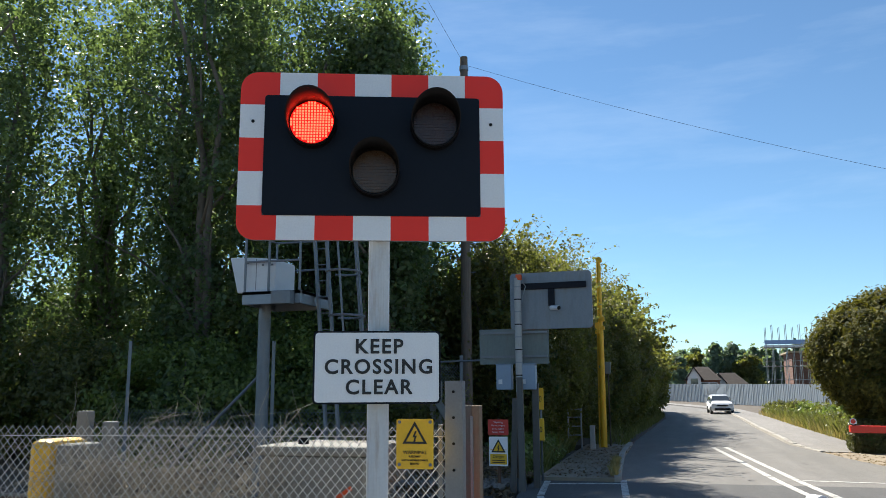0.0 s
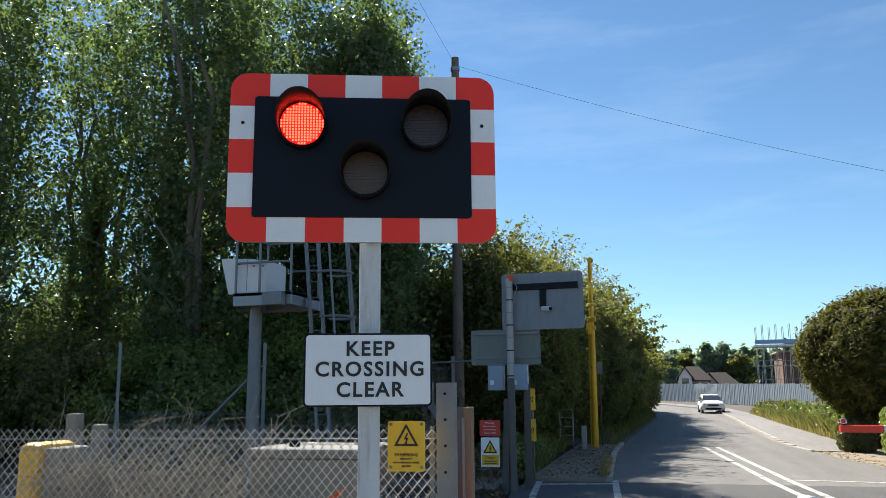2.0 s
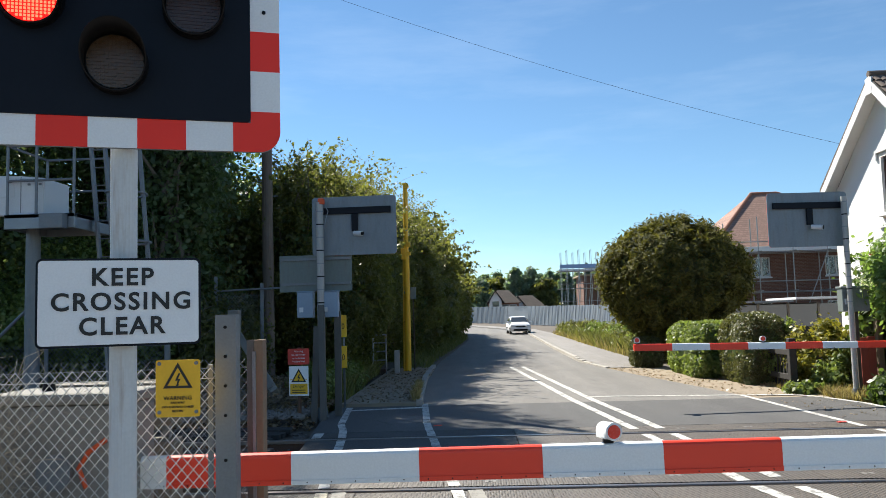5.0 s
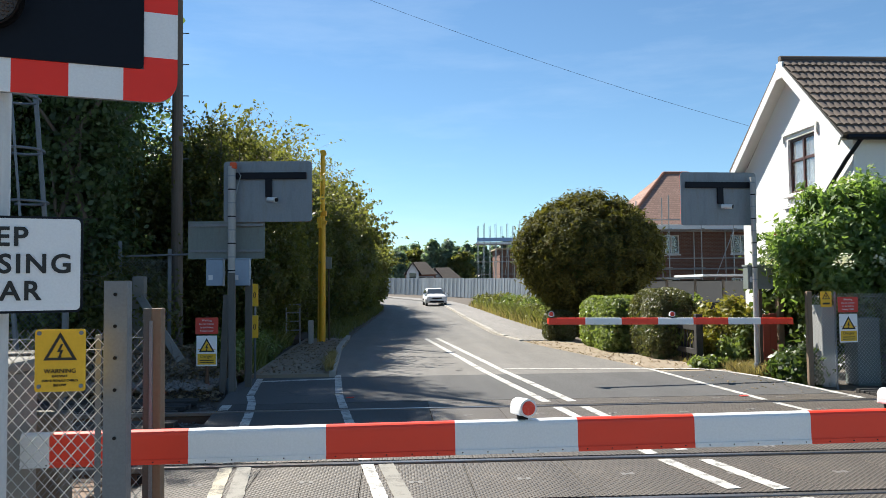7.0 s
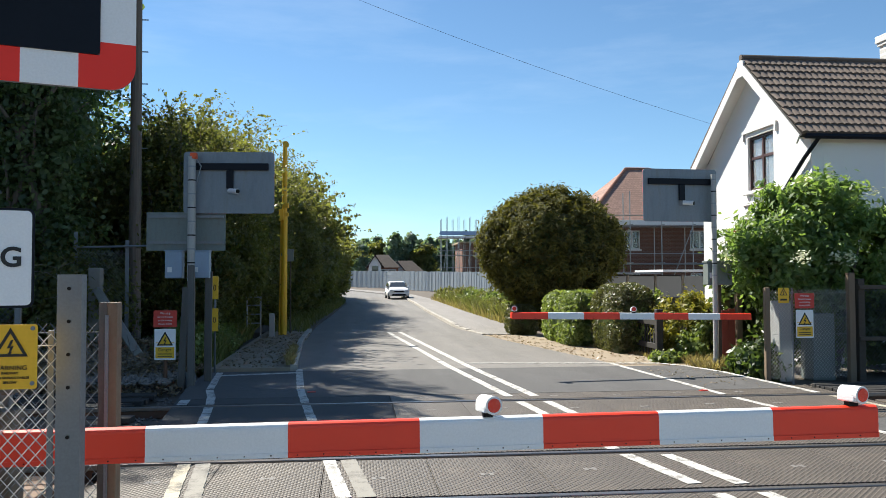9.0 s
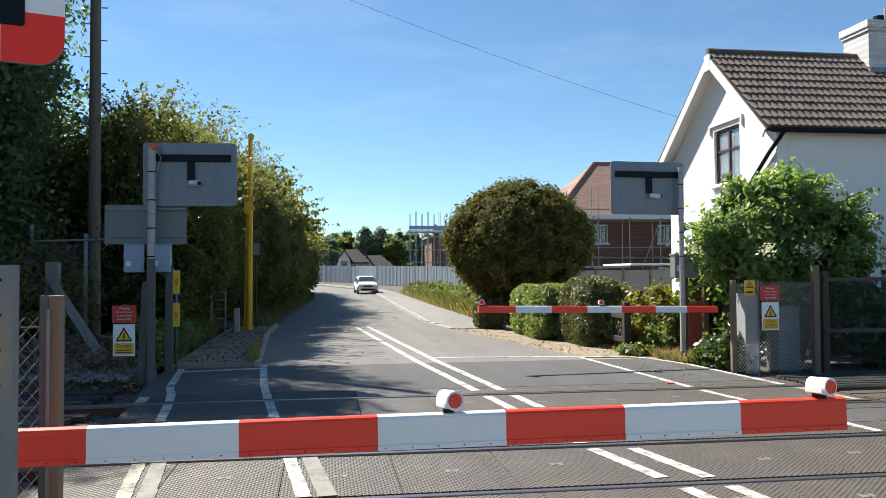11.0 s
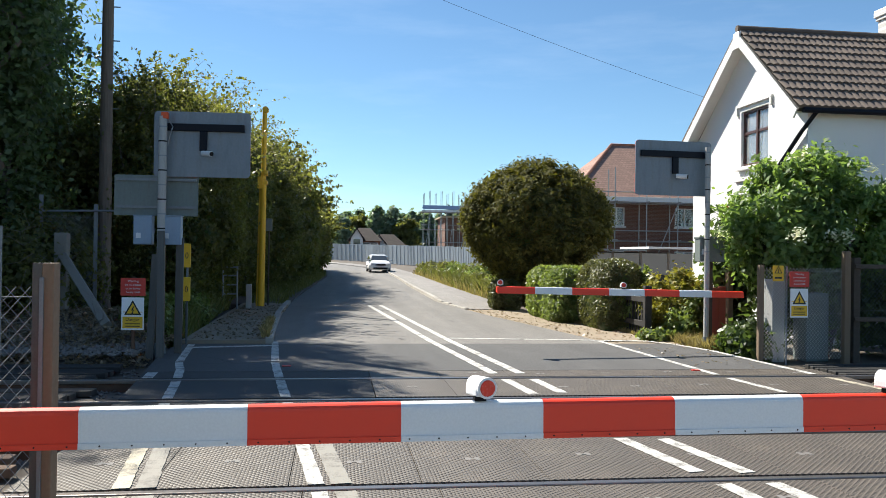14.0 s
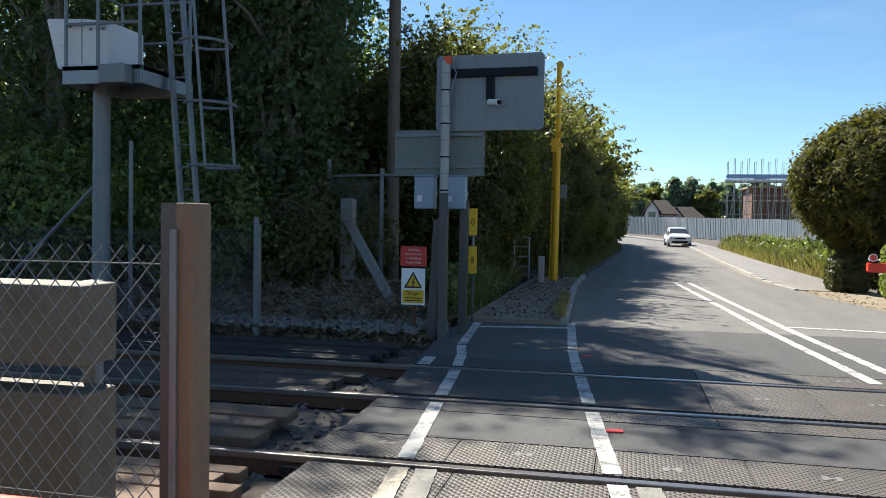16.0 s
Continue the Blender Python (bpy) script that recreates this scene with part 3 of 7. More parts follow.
def panel_row(y0, y1, x0, x1, pitch, label):
    host = thing("crossing_deck", pose(0, 0, 0), label, "crossing deck", kind="structure")
    bm = boxes((0, pitch - 0.005, y0, y1, -0.16, 0.0), bev=0.003)
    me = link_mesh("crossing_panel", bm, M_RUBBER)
    x = x0
    while x < x1:
        k = new("crossing_panel", me)
        k.parent = host
        k.matrix_basis = pose(x, 0, 0.003 * math.sin(x * 7 + y0))
        if y1 - y0 > 0.45:
            k = new("lifting_plug", plug_me)
            k.parent = host
            k.matrix_basis = pose(x + pitch * 0.5, (y0 + y1) / 2 + 0.06 * math.sin(x * 5), 0.003 * math.sin(x * 7 + y0) + 0.0015)
        x += pitch
    return host


DECK = "black ribbed rubber crossing panels beside the running rails"
panel_row(6.04, 6.85, -1.9, 7.2, 0.9, DECK)
panel_row(7.0, 8.27, -2.0, 7.0, 0.9, DECK)
panel_row(8.47, 9.0, -2.1, 6.8, 0.9, DECK)
panel_row(9.8, 10.10, -0.35, 6.6, 0.9, DECK)
panel_row(10.33, 11.56, 0.55, 6.5, 0.9, DECK)
panel_row(11.76, 12.3, 0.55, 6.4, 0.9, DECK)
for y0, y1, xr in ((9.8, 10.10, -0.36), (10.33, 11.56, 0.54), (11.76, 12.3, 0.54)):
    slab_between("footway_deck", y0, y1, M_ROAD2, "dark patched asphalt footway across the railway", None, lambda y, xr=xr: xr)


def rail_bar(y, inner):
    host = thing("rail", pose(0, y, 0), "worn steel railway rail with a bright top", "rail", "running rails")
    part("rail_head", boxes((-45, 45, -0.036, 0.036, -0.045, 0.006), bev=0.008), M_RAIL, host)
    part("rail_web", boxes((-45, 45, -0.01, 0.01, -0.14, -0.045)), M_RUST, host)
    part("rail_foot", boxes((-45, 45, -0.07, 0.07, -0.165, -0.14)), M_RUST, host)
    # near-black strip sunk beside the rail: the groove's shade as colour
    part("flangeway", boxes((-2.2, 7.0, *((0.04, 0.085) if inner > 0 else (-0.085, -0.04)), -0.12, -0.055)), M_GROOVE_SHADE, host)


for y, inner in zip(RAILS, (1, -1, 1, -1)):
    rail_bar(y, inner)

# sleepers and ballast away from the crossing
bm0 = boxes((-0.13, 0.13, -1.3, 1.3, -0.3, -0.15), bev=0.015)
sleeper_me = link_mesh("sleeper", bm0, M_CONC)
track = thing("track_bed", pose(0, 0, 0), "concrete sleepers under the railway tracks", "sleepers", kind="structure")
for yc in (7.635, 10.93):
    for i in range(40):
        for x in (-2.75 - 0.65 * i, 7.8 + 0.65 * i):
            k = new("sleeper", sleeper_me)
            k.parent = track
            k.matrix_basis = pose(x, yc, 0.0)


def stones(name, n, x0, x1, y0, y1, z, size, seed, mat, label):
    rng = np.random.default_rng(seed)
    base = np.array([(1, 0, 0), (-1, 0, 0), (0, 1, 0), (0, -1, 0), (0, 0, 1), (0, 0, -1)], float)
    faces0 = np.array([(0, 2, 4), (2, 1, 4), (1, 3, 4), (3, 0, 4), (2, 0, 5), (1, 2, 5), (3, 1, 5), (0, 3, 5)])
    v = base[None] * rng.uniform(0.5, 1.2, size=(n, 6, 1)) * size * rng.uniform(0.5, 1.2, size=(n, 1, 1))
    v += rng.normal(size=(n, 6, 3)) * size * 0.18
    v[:, :, 2] *= 0.75
    p = np.stack([rng.uniform(x0, x1, n), rng.uniform(y0, y1, n), z + rng.uniform(-0.02, 0.02, n)], 1)
    v += p[:, None, :]
    f = faces0[None] + 6 * np.arange(n)[:, None, None]
    me = bpy.data.meshes.new(name)
    me.from_pydata(v.reshape(-1, 3).tolist(), [], f.reshape(-1, 3).tolist())
    me.materials.append(mat)
    return tagged(new(name, me), label, "stones", kind="stuff")


stones("ballast", 9000, -14, -2.3, 5.6, 13.4, -0.14, 0.035, 3, M_STONE, "grey brown ballast stones round the tracks")
stones("ballast", 2500, 7.0, 13, 5.8, 13.2, -0.13, 0.035, 4, M_STONE, "grey brown ballast stones round the tracks")


# low bank of soil and litter beyond the tracks
bm = bmesh.new()
rngk = np.random.default_rng(17)
cols, rws = 60, 14
vg = []
for j in range(rws):
    v = j / (rws - 1)
    y = 13.45 + 4.6 * v
    row = []
    for i in range(cols):
        x = -24 + (21.45 if j < 6 else 20.9) * i / (cols - 1)
        edge = min(1.0, (-2.3 - x) / 0.9)
        z = -0.16 + edge * (0.55 * min(1, v * 1.5) + 0.07 * noise.noise(Vector((x * 1.3, y * 1.3, 0))) + rngk.uniform(-0.02, 0.02))
        row.append(bm.verts.new((x, y, z)))
    vg.append(row)
for a, b in zip(vg, vg[1:]):
    for i in range(cols - 1):
        bm.faces.new((a[i], a[i + 1], b[i + 1], b[i]))
tagged(part("bank", bm, M_DIRT, smooth=True), "low bank of dark soil and litter beside the railway", "bank", kind="structure")
rngl = np.random.default_rng(18)
n = 16000
px, py = rngl.uniform(-11, -2.6, n), rngl.uniform(13.5, 17.5, n)
pz = -0.12 + np.minimum(1.0, (-2.3 - px) / 0.9) * 0.55 * np.minimum(1, (py - 13.45) / 4.6 * 1.5) + rngl.uniform(0, 0.06, n)
tagged(new("leaf_litter", leaf_mesh("leaf_litter", np.stack([px, py, pz], 1), 0.055, M_LITTER, rngl, None, 2.0)), "dead brown leaves and litter on the bank", "leaf litter", kind="stuff")
stones("rubble", 1400, -7.5, -2.7, 13.5, 15.0, 0.08, 0.05, 19, M_STONE, "grey stones and rubble on the bank")


def plank_guard(x0, x1, y0, y1, n, z, mat, label):
    """Long boards side by side on bearers, ends not quite in line."""
    host = thing("trespass_guard", pose(0, 0, 0), label, "trespass guard")
    w = (y1 - y0) / n
    rng = np.random.default_rng(int(y0 * 100))
    for i in range(n):
        e = rng.uniform(-0.12, 0.12)
        bm = boxes((x0, x1 + e, 0.0, w - 0.018, -0.07, 0.0), bev=0.008)
        part("plank", bm, mat, host, at=pose(0, y0 + i * w, z + rng.uniform(-0.012, 0.012), rng.uniform(-3, 3), 0, rng.uniform(-0.15, 0.15)))
    for x in (x1 - 0.25, (x0 + x1) / 2, x0 + 0.25):
        part("bearer", boxes((x - 0.05, x + 0.05, y0 + 0.02, y1 - 0.03, z - 0.2, z - 0.085)), mat, host)
    return host


plank_guard(-6.0, -2.5, 8.66, 9.5, 3, 0.0, M_TIMBER, "weathered timber trespass guard boards between the tracks")
plank_guard(-6.0, -1.95, 6.02, 6.78, 5, -0.03, M_TIMBER, "weathered timber trespass guard boards outside the rail")
plank_guard(-6.0, -2.3, 7.12, 8.2, 7, -0.04, M_TIMBER, "weathered timber trespass guard boards inside the rails")
plank_guard(-6.5, -2.75, 10.42, 11.5, 4, -0.05, M_DARKTIMBER, "dark timber trespass guard boards inside the rails")
plank_guard(-6.5, -2.85, 12.0, 13.3, 9, -0.02, M_DARKWOOD, "dark ribbed trespass guard boards beyond the tracks")
plank_guard(7.1, 10.5, 11.9, 12.9, 9, -0.02, M_DARKWOOD, "dark timber trespass guard boards beyond the tracks")
plank_guard(7.2, 10.5, 10.42, 11.5, 4, -0.05, M_DARKTIMBER, "dark timber trespass guard boards inside the rails")


# road markings
def marking(pts, w, mat=None, name="road_marking", z=0.005):
    """A painted line of width w through points of the road, with uneven edges."""
    bm = bmesh.new()
    rows = []
    fine = []
    for (x0, y0), (x1, y1) in zip(pts, pts[1:]):
        k = max(1, int(math.hypot(x1 - x0, y1 - y0) / (0.07 if y0 < 20 else 0.5)))
        fine += [(x0 + (x1 - x0) * i / k, y0 + (y1 - y0) * i / k) for i in range(k)]
    pts = fine + [pts[-1]]
    n = len(pts)
    for i, (x, y) in enumerate(pts):
        a, b = pts[max(0, i - 1)], pts[min(n - 1, i + 1)]
        d = Vector((b[0] - a[0], b[1] - a[1])).normalized()
        o = Vector((d.y, -d.x)) * w / 2
        zz = lift(y) + z
        ja, jb = (1 + (0.06 * noise.noise(Vector((x * 9 + s, y * 9, s))) + 0.16 * noise.noise(Vector((x * 31 + s, y * 31, s)))) * 0.115 / w for s in (0.0, 31.7))
        rows.append((bm.verts.new((x - o.x * ja, y - o.y * ja, zz)), bm.verts.new((x + o.x * jb, y + o.y * jb, zz))))
    for a, b in zip(rows, rows[1:]):
        bm.faces.new((a[0], a[1], b[1], b[0]))
    r = bmesh.ops.extrude_face_region(bm, geom=list(bm.faces))
    bmesh.ops.translate(bm, verts=[v for v in r["geom"] if isinstance(v, bmesh.types.BMVert)], vec=(0, 0, -0.003))
    bmesh.ops.recalc_face_normals(bm, faces=bm.faces)
    return tagged(part(name, bm, mat or M_LINE), "worn white painted line on the road", "road marking", kind="structure")


def span(rows, y0, y1, step=1.0, off=0.0):
    n = max(2, int(abs(y1 - y0) / step) + 1)
    return [(table(rows, y0 + (y1 - y0) * i / (n - 1)) + off, y0 + (y1 - y0) * i / (n - 1)) for i in range(n)]


PATH_L = ((2.5, -0.75), (7.25, -1.31), (10.87, -1.70), (12.3, -1.86), (13.2, -2.05), (15.5, -2.26))
PATH_R = ((2.5, 0.5), (7.11, -0.03), (10.72, -0.46), (13, -0.72), (15.95, -0.93))
EDGE_R = ((4, 6.35), (8.37, 5.63), (11.2, 5.2), (16.2, 4.92))
OUT_R = ((10.0, 6.75), (11.53, 6.57), (14.5, 6.38), (15.4, 6.15), (15.95, 5.85))
CEN_A = ((4, 3.15), (7.18, 2.71), (8.2, 2.53), (10.45, 2.32), (16, 1.80), (26.2, 1.08))
for y0, y1 in ((5.6, 6.82), (7.0, 8.28), (8.48, 10.05), (10.35, 11.55), (11.78, 13.2), (13.3, 15.5)):
    marking(span(PATH_L, y0, y1, 0.5), 0.11, M_LINE_OLD if y0 < 8 else M_LINE)
for y0, y1 in ((5.6, 6.82), (7.0, 8.28), (8.48, 10.05), (10.35, 11.55), (11.78, 13.2), (13.3, 15.9)):
    marking(span(PATH_R, y0, y1, 0.5), 0.11)
for y0, y1 in ((5.6, 6.82), (7.0, 8.28)):
    marking(span(PATH_L, y0, y1, 0.5, 0.16), 0.13, M_GHOST)
    marking(span(PATH_R, y0, y1, 0.5, 0.17), 0.14, M_GHOST)
marking([(-2.22, 15.02), (-0.92, 15.3)], 0.15)
for y0, y1 in ((5.2, 6.78), (7.1, 8.2), (8.45, 9.95), (10.4, 11.5), (12.0, 26.0)):
    marking(span(CEN_A, y0, y1, 1.0), 0.125)
for y0, y1 in ((5.1, 6.78), (7.05, 8.15), (8.6, 9.95), (10.5, 11.5), (12.0, 26.0)):
    marking(span(CEN_A, y0, y1, 1.0, 0.36), 0.125)
for y0, y1 in ((6.1, 6.8), (7.1, 8.2), (8.5, 10.0), (10.4, 11.5), (11.8, 16.1)):
    marking(span(EDGE_R, y0, y1, 1.0), 0.10)
for y0, y1 in ((10.4, 11.5), (11.8, 15.95)):
    marking(span(OUT_R, y0, y1, 0.5), 0.10, M_LINE_OLD if y0 < 11 else M_LINE)
marking([(2.2, 16.5), (5.85, 15.98)], 0.13)
marking([(-2.16, 11.78), (-2.2, 12.25)], 0.13)
for x, y in ((-0.2, 9.5), (-0.55, 12.8), (5.05, 12.2), (4.6, 6.5)):
    ob = part("road_stud", boxes((-0.06, 0.06, -0.035, 0.035, 0.0, 0.012), bev=0.004), M_SIGNRED, at=pose(x, y, 0.0, 0, 0, 5))
    tagged(ob, "flat red reflective road stud", "road stud", "red road studs")


def scatter_litter(n, region, seed, size, label):
    rng = np.random.default_rng(seed)
    p = np.array([region(a, b) for a, b in rng.uniform(0, 1, size=(n, 2))])
    tagged(new("leaf_litter", leaf_mesh("leaf_litter", p, size, M_LITTER, rng, None, 3.0)), label, "leaf litter", kind="stuff")


scatter_litter(700, lambda a, b: (road_right(16 + 11 * b) + 0.05 + 1.3 * a ** 1.5 * (1 - 0.3 * b), 16 + 11 * b, 0.0), 21, 0.04, "dry fallen leaves on the dusty verge")
scatter_litter(1400, lambda a, b: (-2.4 + 1.25 * a, 15.7 + 9 * b, 0.07), 22, 0.04, "dry fallen leaves on the footway")
scatter_litter(110, lambda a, b: (5.2 + 1.2 * a, 12.4 + 3.6 * b, 0.006), 23, 0.03, "dry fallen leaves at the road edge")


# ---- crossing signals, signs and barriers ----
def tri_sign(host, w, bars, m, mat_bg=None, title=None, sub=()):
    """A black-edged triangle with a lightning flash; text below."""
    bm = bmesh.new()
    h = w * 0.87
    def tri(s, y, z):
        return [bm.verts.new((x * s, y, v * s + z)) for x, v in ((-w / 2, -h / 3), (w / 2, -h / 3), (0, 2 * h / 3))]
    o, i = tri(1, -0.004, 0), tri(0.72, -0.004, 0)
    for k in range(3):
        bm.faces.new((o[k], o[(k + 1) % 3], i[(k + 1) % 3], i[k]))
    r = bmesh.ops.extrude_face_region(bm, geom=list(bm.faces))
    bmesh.ops.translate(bm, verts=[v for v in r["geom"] if isinstance(v, bmesh.types.BMVert)], vec=(0, 0.003, 0))
    part("warning_triangle", bm, M_TEXTBLACK, host, at=m)
    bm = bmesh.new()
    k = w * 0.30
    pts = [(0.1, 1.0), (-0.42, -0.05), (0.0, -0.02), (-0.2, -0.62), (-0.36, -0.6), (-0.06, -1.0), (0.2, -0.5), (0.04, -0.56), (0.42, 0.22), (0.02, 0.2), (0.38, 1.0)]
    f = bm.faces.new([bm.verts.new((x * k * 0.75, -0.004, z * k * 0.8 - h * 0.03)) for x, z in pts])
    r = bmesh.ops.extrude_face_region(bm, geom=[f])
    bmesh.ops.translate(bm, verts=[v for v in r["geom"] if isinstance(v, bmesh.types.BMVert)], vec=(0, 0.003, 0))
    part("flash_symbol", bm, M_TEXTBLACK, host, at=m)


def hooded_lamp(host, m, r, lit_mat, lens_mat):
    """A signal lamp: dark lens with LED dots, rim and a long hood."""
    lamp = part("lamp_housing", tube(bmesh.new(), (0, 0.0, 0), (0, -0.03, 0), r * 1.16, r * 1.12, 32), M_BLACKIN, host, at=m)
    part("lens", tube(bmesh.new(), (0, -0.03, 0), (0, -0.036, 0), r, r, 32), lens_mat, lamp)
    # LED dots
    bm = bmesh.new()
    n = 15
    for i in range(n):
        for j in range(n):
            x, z = (i - (n - 1) / 2) / (n / 2) * r, (j - (n - 1) / 2) / (n / 2) * r
            if x * x + z * z < (r * 0.95) ** 2:
                s = r / n * 0.60
                box(bm, x - s, x + s, -0.041, -0.034, z - s, z + s)
    part("led_panel", bm, lit_mat or lens_mat, lamp)
    bm = bmesh.new()
    seg, rows = 36, []
    for i in range(seg):
        a = 2 * math.pi * i / seg
        up = math.sin(a)
        length = 0.06 + 0.17 * max(0.0, (up + 0.8) / 1.8)
        drop = -0.02 * length
        ring = []
        for rr, yy, dz in ((r * 1.12, -0.02, 0), (r * 1.13, -length, drop), (r * 1.08, -length, drop), (r * 1.05, -0.03, 0)):
            ring.append(bm.verts.new((rr * math.cos(a), yy, rr * math.sin(a) + dz)))
        rows.append(ring)
    for i in range(seg):
        p, q = rows[i], rows[(i + 1) % seg]
        for k in range(4):
            bm.faces.new((p[k], q[k], q[(k + 1) % 4], p[(k + 1) % 4]))
    bmesh.ops.recalc_face_normals(bm, faces=bm.faces)
    part("hood", bm, M_BLACKIN, lamp, smooth=True)
    return lamp


M_LED_RED = lit("lit red light", (1.0, 0.05, 0.025), 3.6)
M_LENS_LIT = lit("lit red lens", (0.75, 0.008, 0.004), 0.55)
M_LENS_OFF = plain("dark red brown lens", (0.055, 0.025, 0.018), 0.3, vary=0.2, relief=0)
M_LENS_AMB = plain("dark amber lens", (0.09, 0.045, 0.015), 0.3, vary=0.2, relief=0)


def near_signal():
    host = thing("crossing_signal", pose(-1.325, 3.64, 0, 0, 0, 19), "wig-wag crossing signal with red and white chequered border, one lamp lit", "crossing signal")
    zc = 2.70
    W, H, B = 1.275, 0.83, 0.118
    tilt = pose(0, 0, zc)
    part("backboard", round_plate(W, H, 0.02, 0.085), M_ALU, host, at=tilt @ pose(0, 0.004, 0))
    board = part("lamp_board", round_plate(W - 2 * B, H - 2 * B, 0.015, 0.018), M_BLACK, host, "matt black lamp board", at=tilt @ pose(0, -0.008, 0))
    # border sheets, 7 along the top and bottom, 3 up each side between the corners
    def sheet(x0, x1, z0, z1, red, corner=None):
        bm = bmesh.new()
        if corner:
            cx, cz = corner
            r = 0.085
            px, pz = (x1 if cx > 0 else x0), (z1 if cz > 0 else z0)
            ax, az = px - cx * r, pz - cz * r
            pts = []
            for k in range(9):
                a = radians(90 * k / 8)
                pts.append((ax + cx * r * math.cos(a), az + cz * r * math.sin(a)))
            ox, oz = (x0 if cx > 0 else x1), (z0 if cz > 0 else z1)
            pts = [(px, oz)] + pts + [(ox, pz), (ox, oz)]
            f = bm.faces.new([bm.verts.new((x, -0.001, z)) for x, z in pts])
            r2 = bmesh.ops.extrude_face_region(bm, geom=[f])
            bmesh.ops.translate(bm, verts=[v for v in r2["geom"] if isinstance(v, bmesh.types.BMVert)], vec=(0, 0.004, 0))
            bmesh.ops.recalc_face_normals(bm, faces=bm.faces)
        else:
            box(bm, x0, x1, -0.001, 0.003, z0, z1)
        part("border_sheet", bm, M_RED if red else M_WHITE, host, at=tilt)
    e = [-W / 2, -W / 2 + 0.187, -0.27, -0.089, 0.089, 0.27, W / 2 - 0.187, W / 2]
    for zz0, zz1, s in ((H / 2 - B, H / 2, 1), (-H / 2, -H / 2 + B, -1)):
        for i in range(1, 6):
            sheet(e[i], e[i + 1], zz0, zz1, i % 2 == 0)
        for sx, x0, x1 in ((-1, e[0], e[1]), (1, e[6], e[7])):
            sheet(x0, x1, zz0, zz1, True, (sx, s))
    side_z = [-H / 2 + B, -0.250, -0.083, 0.083, 0.250, H / 2 - B]
    for x0, x1 in ((-W / 2, -W / 2 + B), (W / 2 - B, W / 2)):
        for i in range(5):
            sheet(x0, x1, side_z[i], side_z[i + 1], i in (0, 2, 4))
    for x, z, on, lens in ((-0.29, 0.15, True, M_LENS_LIT), (0.012, -0.09, False, M_LENS_AMB), (0.30, 0.15, False, M_LENS_OFF)):
        hooded_lamp(host, tilt @ pose(x, -0.009, z), 0.104, M_LED_RED if on else None, lens)
    part("pole", tube(bmesh.new(), (0.035, 0.09, -0.1), (0.035, 0.09, zc + 0.2), 0.0505, 0.0505, 24), M_POLEWHITE, host, "rust-streaked white pole", smooth=False)
    for z in (zc - 0.22, zc + 0.12):
        part("clamp", boxes((-0.35, 0.35, 0.025, 0.05, z, z + 0.05), (-0.07, 0.07, 0.03, 0.155, z + 0.005, z + 0.045)), M_GALV, host)
    for x, z in ((-0.575, 0.165), (0.575, 0.165)):
        part("bolt", tube(bmesh.new(), (x, -0.006, zc + z), (x, 0, zc + z), 0.008, 0.008, 10), M_BLACKIN, host)
    return host


near_signal()

kcc = thing("keep_clear_sign", pose(-1.292, 3.64, 1.69, 0, 0, 19), "white rectangular sign reading keep crossing clear on the signal pole", "road sign")
part("sign_plate", round_plate(0.585, 0.333, 0.012, 0.022), M_BLACK, kcc, "black sign edge")
part("sign_face", round_plate(0.568, 0.316, 0.004, 0.016), M_WHITE, kcc, at=pose(0, -0.004, 0))
for i, w in enumerate(("KEEP", "CROSSING", "CLEAR")):
    letters(w, 0.092, M_TEXTBLACK, kcc, pose(0.008, -0.006, 0.092 - 0.0925 * i), spacing=1.17, bold=0.0021)
part("bracket", boxes((-0.2, 0.2, 0.012, 0.04, -0.02, 0.02)), M_GALV, kcc)


def arm_section(x0, x1, t, h):
    """A length of barrier arm: rounded top, flatter bottom."""
    ring = []
    for cy, cz, r, a0 in ((t - 0.028, h / 2 - 0.028, 0.028, 0), (-t + 0.028, h / 2 - 0.028, 0.028, 90), (-t + 0.012, -h / 2 + 0.012, 0.012, 180), (t - 0.012, -h / 2 + 0.012, 0.012, 270)):
        for k in range(5):
            a = radians(a0 + 22.5 * k)
            ring.append((cy + r * math.cos(a), cz + r * math.sin(a)))
    bm = bmesh.new()
    p = [bm.verts.new((x0, y, z)) for y, z in ring]
    q = [bm.verts.new((x1, y, z)) for y, z in ring]
    n = len(ring)
    bm.faces.new(p)
    bm.faces.new(q[::-1])
    for i in range(n):
        bm.faces.new((p[i], q[i], q[(i + 1) % n], p[(i + 1) % n]))
    bmesh.ops.recalc_face_normals(bm, faces=bm.faces)
    return bm


